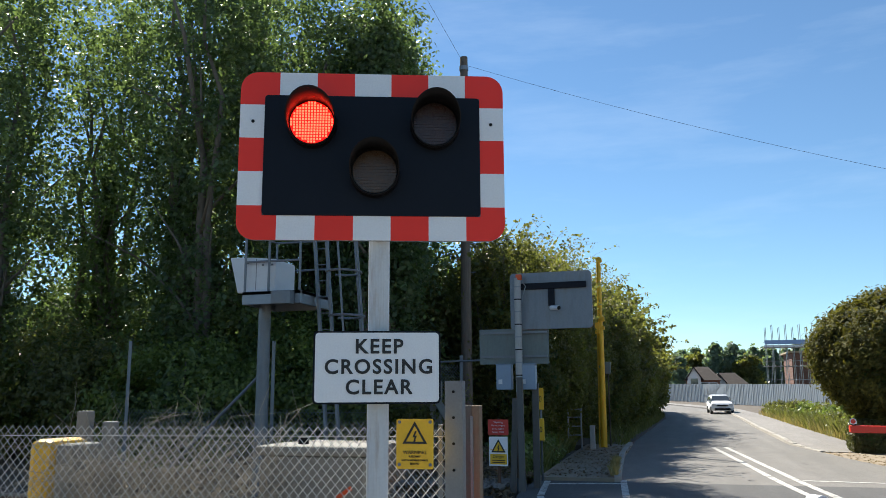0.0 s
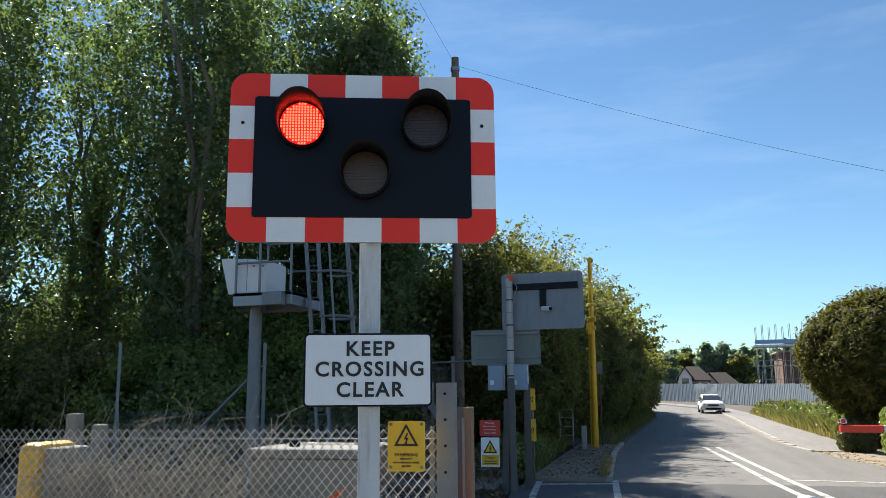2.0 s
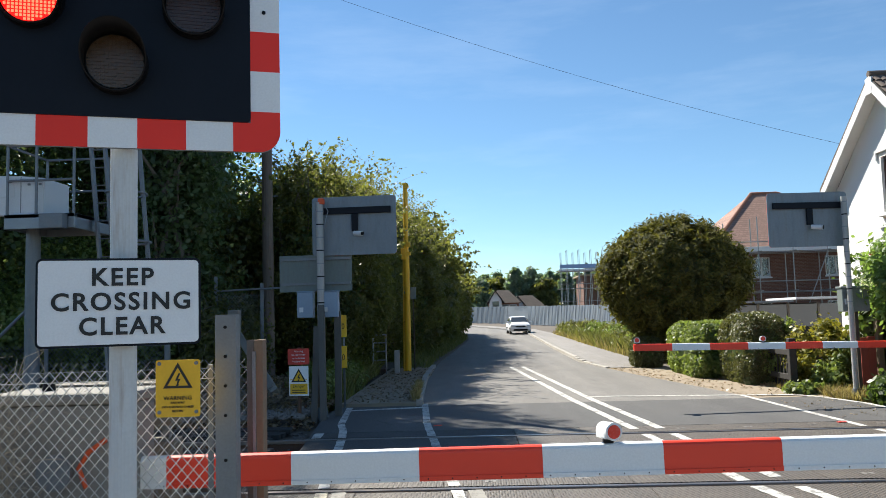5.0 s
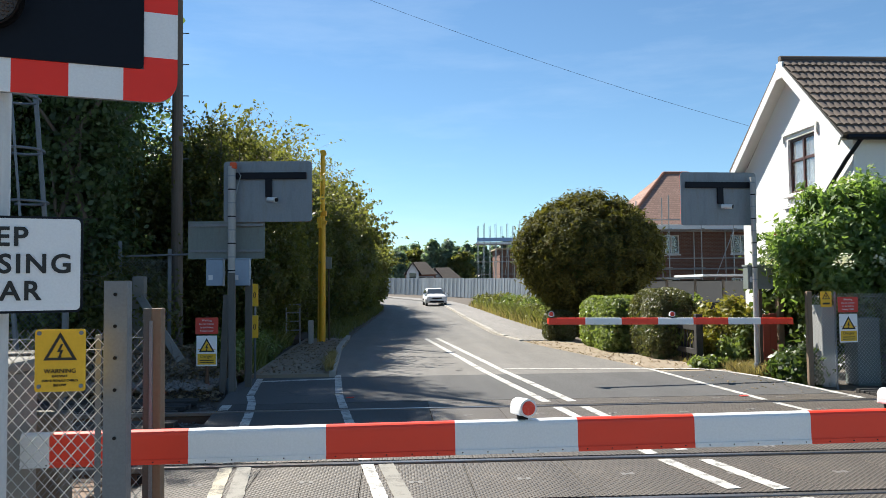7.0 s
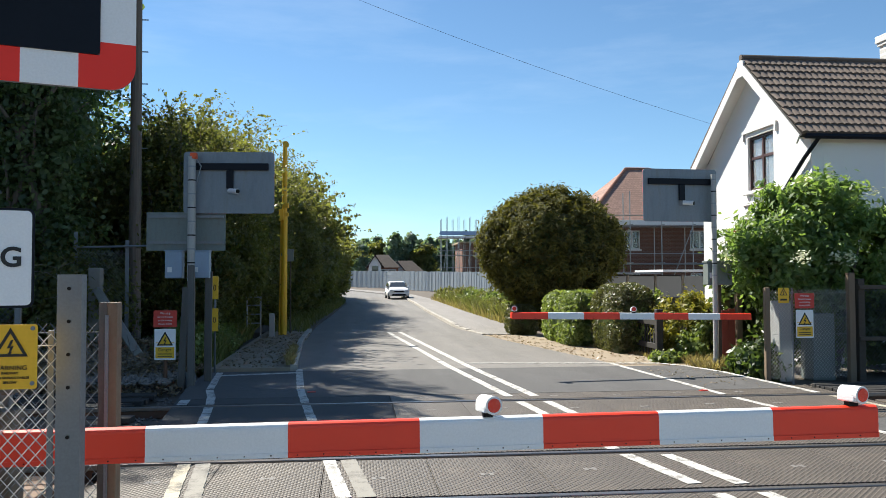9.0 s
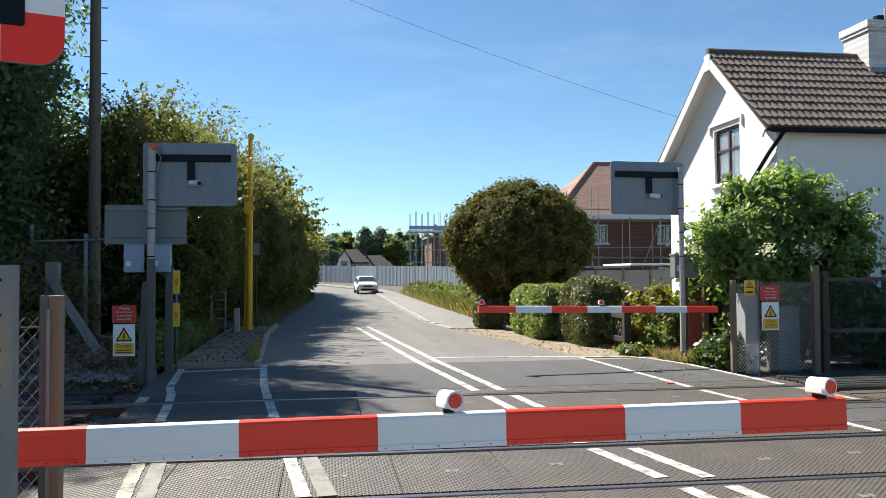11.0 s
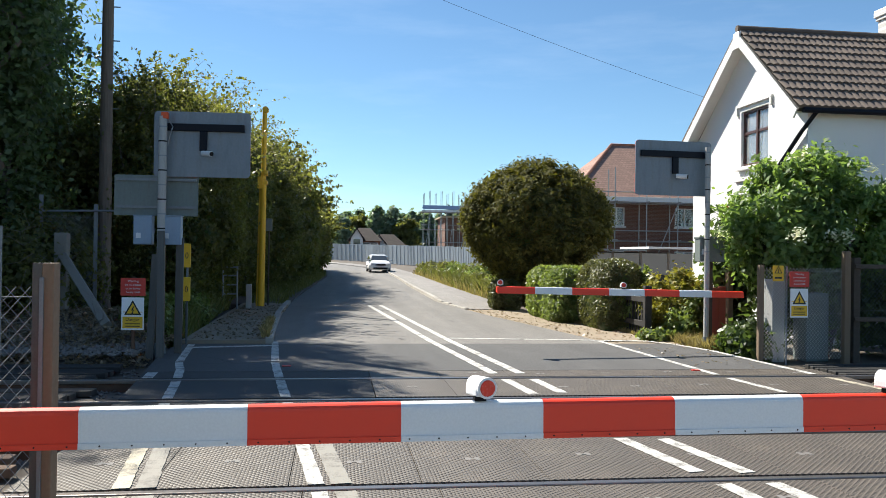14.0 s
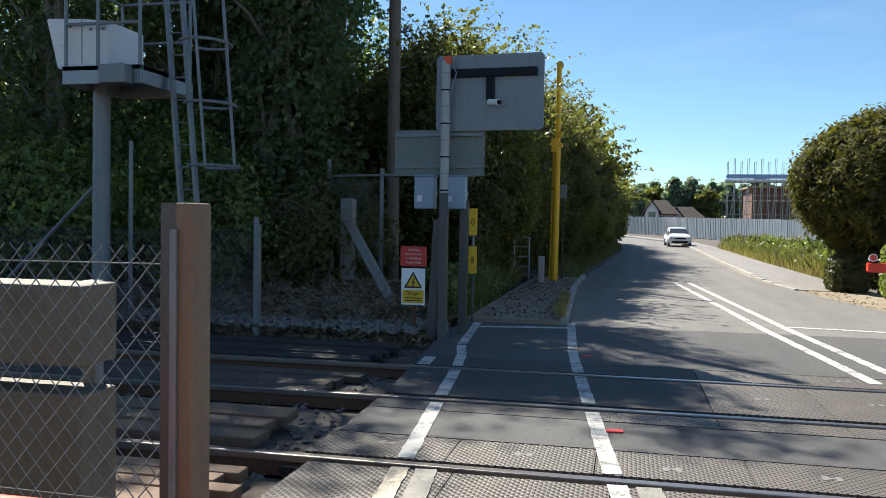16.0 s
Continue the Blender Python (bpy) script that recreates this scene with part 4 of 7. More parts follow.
def boom(length_marks, y, z0, slope, lamps, h, facing, label):
    """A horizontal barrier arm with alternating bands. length_marks: band ends from the tip; facing: the side that the camera sees."""
    host = thing("crossing_barrier", pose(0, y, z0, 0, -math.degrees(math.atan(slope)), 0), label, "barrier", "crossing barriers")
    red = True
    for a, b in zip(length_marks, length_marks[1:]):
        x0, x1 = min(a, b), max(a, b)
        bm = arm_section(x0, x1 - 0.0005, 0.035, h)
        band_part = part("band", bm, M_BARRED if red else M_BARWHITE, host)
        part("flange", boxes((x0, x1 - 0.001, -0.041, -0.036, -h / 2 - 0.012, -h / 2 + 0.012)), M_BARRED if red else M_BARWHITE, band_part)
        red = not red
    x0, x1 = min(length_marks), max(length_marks)
    bm = bmesh.new()
    x = x0 + 0.15
    while x < x1 - 0.05:
        tube(bm, (x, -0.0435, -h / 2), (x, -0.0405, -h / 2), 0.0036, 0.0036, 8)
        x += 0.128
    tagged(part("rivets", bm, M_BLACKIN, host), kind="stuff")
    for x in lamps:
        lamp = thing_part("barrier_lamp", host, pose(x, 0, h / 2 + 0.062, 0, 0, 0))
        lamp.scale = (0.84, 0.84, 0.84)
        part("lamp_foot", boxes((-0.03, 0.03, -0.03, 0.03, -0.075, -0.03)), M_BLACKIN, lamp)
        bm = boxes((-0.055, 0.055, -0.07, 0.06, -0.045, 0.0), bev=0.008)
        tube(bm, (0, -0.085, 0.0), (0, 0.06, 0.0), 0.056, 0.050, 24)
        part("lamp_body", bm, M_BARWHITE, lamp, at=pose(0, 0, 0, 0, 0, 18 * facing))
        part("red_lens", tube(bmesh.new(), (0, -0.086, 0.0), (0, -0.094, 0.0), 0.043, 0.040, 24), M_LENS_BAR, lamp, at=pose(0, 0, 0, 0, 0, 18 * facing))
    return host


def thing_part(name, host, m):
    ob = new(name)
    ob.empty_display_size = 0.05
    ob.parent = host
    ob.matrix_basis = m
    return ob


M_LENS_BAR = plain("red barrier lens", (0.85, 0.055, 0.03), 0.25, vary=0.1, relief=0)
boom([2.83, 2.24, 1.62, 1.01, 0.38, -0.27, -0.95, -1.62, -2.3, -2.55], 5.0, 0.834, 0.008, (0.73, 2.70), 0.155, 1, "red and white banded barrier arm lowered across the road")
far = boom([-4.36, -3.73, -3.1, -2.46, -1.83, -1.2, -0.6, 0.0], 0.0, 0.0, 0.0, (-4.3, -2.2), 0.10, -1, "red and white banded far barrier arm lowered across the road")
far.matrix_basis = pose(6.96, 14.55, 0.95, 0, 0.9, 5.5)


# barrier machines
def machine(m, label):
    host = thing("barrier_machine", m, label, "barrier machine")
    part("cabinet", boxes((-0.36, 0.36, -0.2, 0.2, -0.14, 1.2), bev=0.03), M_CONC, host)
    part("lid", boxes((-0.38, 0.38, -0.22, 0.22, 1.2, 1.26), bev=0.02), M_CONC, host)
    part("pivot", tube(bmesh.new(), (0, -0.24, 0.86), (0, 0.24, 0.86), 0.09, 0.09, 20), M_GALVD, host)
    part("lid_knob", tube(bmesh.new(), (-0.15, 0.0, 1.26), (-0.15, 0.0, 1.30), 0.035, 0.03, 12), M_BLACKIN, host)
    return host


bmach = machine(pose(-2.12, 4.98, 0), "pale grey barrier machine cabinet behind the mesh fence")
part("red_reflector", pipe([(0.16, -0.21, 0.78), (0.12, -0.21, 0.88), (0.17, -0.21, 0.96), (0.26, -0.21, 1.02)], 0.013, 8), M_ORANGE, bmach, "curved orange red reflective strip")


def signal_back(m, w, h, pole_x, z0, z1, label, extra, r=0.062):
    """A wig-wag seen from behind: sheet back, black T bracket, wrapped pole. The pole stands on the host's origin; its board sits behind it."""
    host = thing("crossing_signal", m, label, "crossing signal", "far crossing signals")
    part("pole", tube(bmesh.new(), (0, 0, -0.14), (0, 0, z1 - 0.10), r, r, 18), M_SIGPOLE, host)
    part("base_flange", tube(bmesh.new(), (0, 0, -0.14), (0, 0, 0.16), r + 0.05, r + 0.012, 18), M_GALVD, host)
    # lower length of the pole in a darker brown
    if extra:
        part("pole_wrap", tube(bmesh.new(), (0, 0, 0.16), (0, 0, 1.60), r + 0.006, r + 0.004, 18), M_POSTWOOD, host, "dark brown lower sleeve")
    for k in range(9):
        z = 1.66 + 0.22 * k
        part("pole_band", tube(bmesh.new(), (0, 0, z), (0, 0, z + 0.02), r + 0.003, r + 0.003, 18), M_BLACKIN if k % 2 else M_GALV, host)
    cx, zc = -pole_x, (z0 + z1) / 2
    part("backboard", round_plate(w, h, 0.02, 0.06), M_ALU, host, at=pose(cx, 0.13, zc))
    rim = round_plate(w, h, 0.004, 0.06)
    part("border_sheet", rim, M_RED, host, at=pose(cx, 0.152, zc))
    part("bracket_bar", boxes((cx - w * 0.44, cx + w * 0.44, 0.075, 0.128, zc + h * 0.20, zc + h * 0.20 + 0.11), bev=0.006), M_BLACK, host)
    part("bracket_stem", boxes((cx - 0.035, cx + 0.075, 0.08, 0.128, zc - h * 0.10, zc + h * 0.20), bev=0.006), M_BLACK, host)
    for dx in (-w * 0.34, w * 0.34):
        part("lamp_hood", tube(bmesh.new(), (cx + dx, 0.15, zc + 0.1), (cx + dx, 0.36, zc + 0.08), 0.125, 0.125, 20), M_BLACKIN, host)
    cam_body = part("camera_body", tube(bmesh.new(), (cx + 0.02, 0.06, zc - 0.14), (cx + 0.17, -0.05, zc - 0.16), 0.040, 0.043, 16), M_WHITEBOX, host, "small white surveillance camera")
    part("camera_eye", tube(bmesh.new(), (cx + 0.17, -0.05, zc - 0.16), (cx + 0.185, -0.06, zc - 0.162), 0.034, 0.032, 14), M_BLACKIN, cam_body)
    if extra:
        part("beacon", boxes((-0.02, 0.08, -0.06, 0.04, z1 - 0.14, z1 - 0.04), bev=0.01), M_ORANGE, host, "small red box on the pole top")
        part("cable", pipe([(0.06, 0, z1 - 0.12), (0.14, 0.02, z1 - 0.25), (0.10, 0.0, z1 - 0.4), (0.07, 0, z1 - 0.55)], 0.008), M_GALV, host)
    return host


signal_back(pose(-2.525, 14.25, 0, 0, 0, -3), 1.45, 1.0, -0.56, 2.69, 3.69, "back of a wig-wag signal on a banded steel pole", True)
signal_back(pose(6.63, 15.22, 0, 0, 0, 4), 1.45, 0.97, 0.595, 2.66, 3.63, "back of a wig-wag signal beside the cottage gate", False, 0.046)


# ---- trees and bushes ----
def trunk_mesh(rng, base, top, r0, r1, wob=0.25, n=7):
    a, b = Vector(base), Vector(top)
    pts = []
    for i in range(n):
        t = i / (n - 1)
        p = a.lerp(b, t)
        if 0 < i:
            p += Vector((rng.normal() * wob, rng.normal() * wob, 0)) * t
        pts.append(p)
    return pts


def tree(x, y, h, spread, seed, n, leaf, mat, crown_low=0.3, stems=2, label="", ivy=False, gaps=1.0, dense=0):
    rng = np.random.default_rng(seed)
    host = thing("tree", pose(x, y, -0.2), label, "tree", "tall trees beside the railway")
    ends = []
    for s in range(stems):
        a = rng.uniform(0, 6.28)
        bx, by = 0.25 * math.cos(a) * (stems > 1), 0.25 * math.sin(a) * (stems > 1)
        tx, ty = spread * 0.55 * math.cos(a) * rng.uniform(0.2, 1), spread * 0.45 * math.sin(a)
        pts = trunk_mesh(rng, (bx, by, 0), (tx, ty, h * rng.uniform(0.8, 0.95)), 0.16, 0.03, 0.32, 9)
        part("trunk", pipe(pts, rng.uniform(0.10, 0.17), 8, 0.03), M_BARK, host, smooth=True)
        for k in range(5):
            p = pts[2 + k % 4].lerp(pts[3 + k % 4], rng.uniform(0, 1)) if 3 + k % 4 < len(pts) else pts[-1]
            q = p + Vector((rng.normal() * spread * 0.45, rng.normal() * spread * 0.4, rng.uniform(0.5, 2.0)))
            part("limb", pipe([p, p.lerp(q, 0.5) + Vector((0, 0, 0.15)), q], 0.05, 6, 0.012), M_BARK, host, smooth=True)
            ends.append(q)
    blobs = []
    for k in range(9):
        zc = h * (crown_low + (1 - crown_low) * (k + 0.5) / 9)
        w = spread * (1.0 - 0.35 * abs((k / 8) - 0.45))
        for j in range(3):
            a = 2.1 * j + rng.uniform(0, 2)
            c = (math.cos(a) * w * rng.uniform(0.1, 0.5), math.sin(a) * w * rng.uniform(0.1, 0.45), zc + rng.normal() * h * 0.03)
            blobs.append((n // 27, c, (w * 0.74, w * 0.6, h * 0.085), int(30 * gaps), 0.36, 0.1))
    leaves(host, "crown", blobs, leaf, mat, seed + 1)
    # extra leaves inside the crown, added to make its cast shadow denser
    if dense:
        leaves(host, "inner_leaves", [(dense, (0, 0, h * 0.55), (spread * 0.75, spread * 0.7, h * 0.38), 160, 0.5, 0.1)], 0.10, M_LEAF_TALL, seed + 3)
    if ivy:
        rngi = np.random.default_rng(seed + 9)
        m = 5000
        t = rngi.uniform(0, 1, m) ** 0.8
        ang = rngi.uniform(0, 6.28, m)
        rad = 0.42 * (1 - 0.6 * t) * rngi.uniform(0.6, 1.2, m)
        p = np.stack([rad * np.cos(ang), rad * np.sin(ang), t * h * 0.62], 1)
        o = np.stack([np.cos(ang), np.sin(ang), 0 * ang], 1)
        ob = new("ivy", leaf_mesh("ivy", p, 0.11, M_LEAF_IVY_DARK, rngi, o))
        ob.parent = host
    return host


TALL = "tall backlit broadleaf tree with thin stems and sky gaps"
for i, (x, y, h, s, iv) in enumerate((
        (-15.5, 16.5, 13.5, 2.9, 0), (-12.6, 19.0, 14.5, 3.0, 1), (-10.2, 17.2, 12.5, 2.6, 0), (-8.3, 19.8, 12.3, 2.4, 1),
        (-18.8, 18.5, 14, 3.2, 0), (-14.3, 25, 15.5, 3.0, 0), (-7.6, 22.6, 12.6, 1.9, 0), (-22.5, 20, 15, 3.4, 0), (-6.9, 18.8, 11.6, 1.55, 0), (-6.1, 17.6, 8.8, 1.25, 0), (-11.2, 21.5, 14.0, 2.6, 0), (-16.8, 21.5, 14.5, 2.8, 1))):
    tree(x, y, h, s, 40 + i, (24000 if x > -9 else 20000) if h > 10.5 else 15000, 0.088, M_LEAF_TALL, 0.16, 3 + i % 2, TALL, bool(iv), 1.0, 2000 if x > -9 else 0)


def bush(x, y, rx, ry, h, seed, n, leaf, mat, label, clumps=130, clump=0.32, cat="bush", group="", stems=4, arch=0, base_low=0.05):
    rng = np.random.default_rng(seed)
    host = thing("bush", pose(x, y, -0.15), label, cat, group)
    for k in range(stems):
        a = rng.uniform(0, 6.28)
        q = Vector((rx * 0.6 * math.cos(a), ry * 0.6 * math.sin(a), h * rng.uniform(0.6, 0.9)))
        part("stem", pipe([(0.1 * math.cos(a), 0.1 * math.sin(a), 0), q * 0.5 + Vector((0, 0, 0.2)), q], 0.05, 6, 0.012), M_BARK, host, smooth=True)
    blobs = [(n, (0, 0, h * 0.48), (rx, ry, h * 0.46), clumps, clump, 0.6)]
    leaves(host, "foliage", blobs, leaf, mat, seed + 1, sprays=(arch, (0, 0, h * 0.48), (rx, ry, h * 0.46), min(1.3, h * 0.26), 30) if arch else None)
    if arch >= 40:
        p = shoot_stems(host, rng, arch, (0, 0, h * 0.48), (rx, ry, h * 0.46), min(1.6, h * 0.3))
        ob = new("shoot_leaves", leaf_mesh("shoot_leaves", p, leaf, mat, rng))
        ob.parent = host
    # darker leaves inside block the sun and paint in the bush's inner shade
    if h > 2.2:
        leaves(host, "inner_leaves", [(3500, (0, 0, h * 0.45), (rx * 0.75, ry * 0.75, h * 0.38), 120, 0.4, 0.2)], 0.1, M_LEAF_IVY_DARK, seed + 3)
    return host


HEDGEROW = "dense green roadside bush with arching sprays"
rngb = np.random.default_rng(5)
yy, k = 21.0, 0
while yy < 70:
    hgt = table(((18, 5.2), (22, 6.0), (27, 6.9), (34, 6.3), (45, 5.2), (60, 4.8), (72, 5.0)), yy) * rngb.uniform(0.93, 1.06)
    xx = road_left(yy) - table(((18, 3.3), (23, 3.0), (27, 2.5), (35, 1.9), (70, 1.9)), yy) + rngb.uniform(-0.25, 0.25)
    bush(xx, yy, 1.95, 1.9, hgt, 100 + k, 40000 if yy < 36 else 14000, 0.064 if yy < 36 else 0.13, M_LEAF_BUSH, HEDGEROW, 190, 0.36, "bush", "roadside bushes", 5, 60)
    yy += 2.5 if yy < 40 else 3.2
    k += 1
for i, (x, y, h) in enumerate(((-6.6, 20.6, 4.9), (-5.4, 22.5, 4.5), (-6.0, 25.5, 5.9), (-5.2, 29, 6.6), (-4.9, 34, 6.5))):
    bush(x, y, 2.3, 2.2, h, 160 + i, 24000, 0.074, M_LEAF_BUSH, HEDGEROW, 190, 0.4, "bush", "roadside bushes", 4, 40)
UNDER = "dark tangled undergrowth below the trees"
# brighter hedge leaf colour on most of these stands in for sun dapples
for i, (x, y, h, r) in enumerate(((-16, 15.2, 3.2, 2.2), (-12.8, 15.6, 3.4, 2.2), (-9.8, 15.3, 3.0, 2.0), (-7.6, 16.6, 2.9, 1.8), (-5.9, 17.4, 2.4, 1.5), (-19.5, 15.5, 4, 2.6), (-14.5, 17.5, 3.6, 2.5), (-11.4, 17.8, 3.7, 2.4), (-8.6, 17.9, 3.6, 2.2), (-23, 17, 4.4, 3))):
    bush(x, y, r, 1.3, h, 200 + i, 24000, 0.062, (M_LEAF_HEDGE, M_LEAF_BUSH, M_LEAF_HEDGE)[i % 3], UNDER, 120, 0.4, "undergrowth", "undergrowth", 3, 0)

for i in range(8):
    bush(-27 + 2.9 * i, 23.5 + (i % 3) * 0.8, 2.3, 1.5, 6.0 + (i % 2), 230 + i, 5500, 0.12, M_LEAF_IVY_DARK, "dark green thicket behind the trees", 90, 0.5, "thicket", "thicket", 3, 0)

# rounded yew by the cottage garden
yew = thing("yew_tree", pose(6.1, 25.6, -0.15), "large rounded yew with dark green and bronze sprays", "tree")
part("trunk", pipe([(0, 0, 0), (0.05, 0, 0.8), (0, 0.05, 2.0)], 0.22, 10, 0.12), M_BARK, yew, smooth=True)
leaves(yew, "foliage", [(60000, (0, 0, 2.74), (2.16, 2.16, 1.7), 620, 0.22, 0.86, -1.0, 0.05), (9000, (0, 0, 1.3), (1.15, 1.15, 1.1), 200, 0.28, 0.7)], 0.052, M_LEAF_YEW, 301, 0.9, 3.2, (300, (0, 0, 2.72), (2.1, 2.1, 1.62), 0.17, 26))
# solid dark core: shade between the sprays put into its colour
part("inner_mass", (lambda b: (bmesh.ops.create_icosphere(b, subdivisions=3, radius=1.0), bmesh.ops.transform(b, matrix=Matrix.LocRotScale((0, 0, 2.62), None, (1.5, 1.5, 1.22)), verts=b.verts), b)[2])(bmesh.new()), M_LEAF_IVY_DARK, yew)


def hedge_block(x0, x1, y0, y1, h, seed, n, mat, label, leaf=0.05, dome=0.25):
    rng = np.random.default_rng(seed)
    cx, cy = (x0 + x1) / 2, (y0 + y1) / 2
    host = thing("hedge", pose(cx, cy, -0.12), label, "hedge")
    u = rng.normal(size=(n, 3))
    u /= np.linalg.norm(u, axis=1)[:, None]
    p = np.sign(u) * np.abs(u) ** (0.35 + dome)
    p *= rng.uniform(0.9, 1.02, size=(n, 1)) + 0.03 * np.sin(u[:, :1] * 9) * np.cos(u[:, 1:2] * 7)
    hx, hy = (x1 - x0) / 2, (y1 - y0) / 2
    pts = p * np.array((hx, hy, h / 2)) + np.array((0, 0, h / 2))
    ob = new("foliage", leaf_mesh("foliage", pts, leaf, mat, rng, u, 0.4))
    ob.parent = host
    # dark block added inside the hedge as its inner shade
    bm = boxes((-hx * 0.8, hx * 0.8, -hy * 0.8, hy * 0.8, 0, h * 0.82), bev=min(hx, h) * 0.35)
    part("inner_mass", bm, M_LEAF_IVY_DARK, host)
    return host


hedge_block(5.15, 6.5, 19.9, 23.2, 1.42, 311, 26000, M_LEAF_HEDGE, "loose bright green garden hedge beside the verge", 0.07, 0.12)
hedge_block(5.6, 6.7, 17.9, 20.1, 1.62, 312, 30000, M_LEAF_BOX, "round-topped clipped grey green hedge end", 0.036, 0.25)
hedge_block(4.55, 5.45, 24.2, 25.4, 0.98, 313, 9000, M_LEAF_BOX, "low clipped dark green shrub on the verge", 0.05, 0.3)
bush(6.55, 18.3, 0.5, 0.5, 1.4, 321, 5000, 0.055, M_LEAF_HEDGE, "yellow green golden privet bush behind the gate", 60, 0.14, "bush", "", 2, 3)
bush(7.0, 17.3, 0.7, 0.6, 1.45, 322, 9000, 0.06, M_LEAF_GOLD, "golden leaved privet bush beside the red gate", 80, 0.16, "bush", "", 3, 6)
bush(7.0, 16.6, 0.4, 0.35, 0.8, 323, 5000, 0.06, M_LEAF_HEDGE, "low green garden plants under the privet", 60, 0.15, "bush", "", 2, 0)
bush(6.25, 16.35, 0.35, 0.25, 0.3, 324, 3000, 0.06, M_LEAF_HEDGE, "low bright green weeds by the gate", 40, 0.12, "weeds", "", 0, 0)
for i, (x, y, r, h) in enumerate(((-3.1, 16.2, 0.4, 0.75), (-3.3, 17.4, 0.5, 0.9), (-2.95, 18.6, 0.45, 0.7), (-3.2, 20.0, 0.5, 0.8))):
    bush(x, y, r, 0.4, h, 360 + i, 2600, 0.06, M_LEAF_HEDGE, "green nettles and weeds beside the footway", 50, 0.16, "weeds", "footway weeds", 0, 6)
bush(7.75, 16.5, 0.14, 0.2, 3.2, 325, 800, 0.07, M_LEAF_RED, "thin red leaved climbing shoot against the wall", 22, 0.12, "climber", "", 2, 0)
elder = thing("bush", pose(8.8, 15.15, -0.15), "large bright green elder bush with cream flower heads", "bush")
for k in range(5):
    a = 1.26 * k
    part("stem", pipe([(0.1 * math.cos(a), 0.1 * math.sin(a), 0), (0.4 * math.cos(a), 0.3 * math.sin(a), 1.1), (0.9 * math.cos(a), 0.5 * math.sin(a), 2.3)], 0.05, 6, 0.012), M_BARK, elder, smooth=True)
leaves(elder, "foliage", [(27000, (-0.1, 0, 2.12), (1.62, 0.85, 1.3), 190, 0.25, 0.6), (4000, (0.3, 0, 0.9), (1.0, 0.6, 0.7), 50, 0.26, 0.5)], 0.062, M_LEAF_ELDER, 331, 0.35, 2.3, (46, (-0.1, 0, 2.12), (1.62, 0.85, 1.3), 0.5, 40))
# darker leaf colour within the elder, standing for shade among its leaves
leaves(elder, "inner_leaves", [(7000, (0, 0.05, 1.55), (1.25, 0.6, 1.3), 60, 0.3, 0.2)], 0.10, M_LEAF_IVY_DARK, 333)
tagged(leaves(elder, "blossom", [(1800, (-0.1, -0.15, 2.12), (1.8, 1.15, 1.42), 26, 0.13, 0.94, 0.0)], 0.038, M_FLOWER, 331, 2.5), kind="stuff")
for i, (x, y, rx, h) in enumerate(((9.9, 14.5, 1.0, 1.75), (11.2, 14.5, 1.2, 1.8), (12.8, 14.3, 1.3, 1.6), (7.0, 14.5, 0.25, 0.5))):
    bush(x, y, rx, 0.45, h, 340 + i, 4200, 0.085, M_LEAF_HEDGE if i == 1 else M_LEAF_IVY_DARK, "trailing green ivy and weeds over the railway fence", 60, 0.2, "weeds", "fence weeds", 0, 0)


def grass(name, n, region, h, seed, mat, label):
    """Upright blades over a region; region gives x, y and z for two random numbers."""
    rng = np.random.default_rng(seed)
    uv = rng.uniform(0, 1, size=(n, 2))
    p = np.array([region(a, b) for a, b in uv])
    hh = h * rng.uniform(0.4, 1.25, size=(n, 1))
    lean = rng.normal(size=(n, 2)) * 0.35
    ang = rng.uniform(0, 6.28, n)
    w = np.stack([np.cos(ang), np.sin(ang), 0 * ang], 1) * 0.009 * (1 + h)
    tip = p + np.concatenate([lean * hh, hh], 1)
    mid = p + np.concatenate([lean * hh * 0.35, hh * 0.55], 1)
    v = np.stack([p - w, p + w, mid + w * 0.8, tip, mid - w * 0.8], 1)
    me = bpy.data.meshes.new(name)
    f = (np.arange(5)[None] + 5 * np.arange(n)[:, None]).tolist()
    me.from_pydata(v.reshape(-1, 3).tolist(), [], f)
    me.materials.append(mat)
    return tagged(new(name, me), label, "grass", kind="stuff")


def band(edge, y0, y1, off0, off1, z):
    return lambda a, b: (edge(y0 + (y1 - y0) * b) + off0 + (off1 - off0) * a, y0 + (y1 - y0) * b, lift(y0 + (y1 - y0) * b) + z)


grass("verge_grass", 9000, band(road_right, 28, 62, 1.8, 4.8, 0.04), 0.62, 401, M_GRASS, "long sunlit verge grass beside the pavement")
grass("verge_grass", 6000, band(road_right, 28, 62, 1.7, 3.6, 0.04), 0.42, 402, M_DRYGRASS, "dry yellow grass along the pavement")
grass("verge_grass", 3800, band(road_left, 15.9, 24, -2.6, -1.45, 0.03), 0.45, 403, M_GRASS, "long grass and weeds beside the footway")
grass("verge_grass", 2600, lambda a, b: (5.3 + 0.35 * a + 1.0 * (1 - b), 16.2 + 6 * b, -0.03), 0.10, 404, M_DRYGRASS, "short dry grass on the dusty verge")
grass("verge_grass", 2200, lambda a, b: (6.3 + 1.1 * a, 15.0 + 1.5 * b, -0.12), 0.26, 405, M_DRYGRASS, "rough grass round the signal pole")
grass("verge_grass", 900, band(road_left, 15.8, 19, -0.18, -0.08, 0.08), 0.16, 406, M_DRYGRASS, "dry weeds along the kerb")
grass("verge_grass", 3000, band(road_left, 25.5, 70, -1.2, -0.1, 0.03), 0.35, 407, M_GRASS, "shaded grass below the roadside bushes")


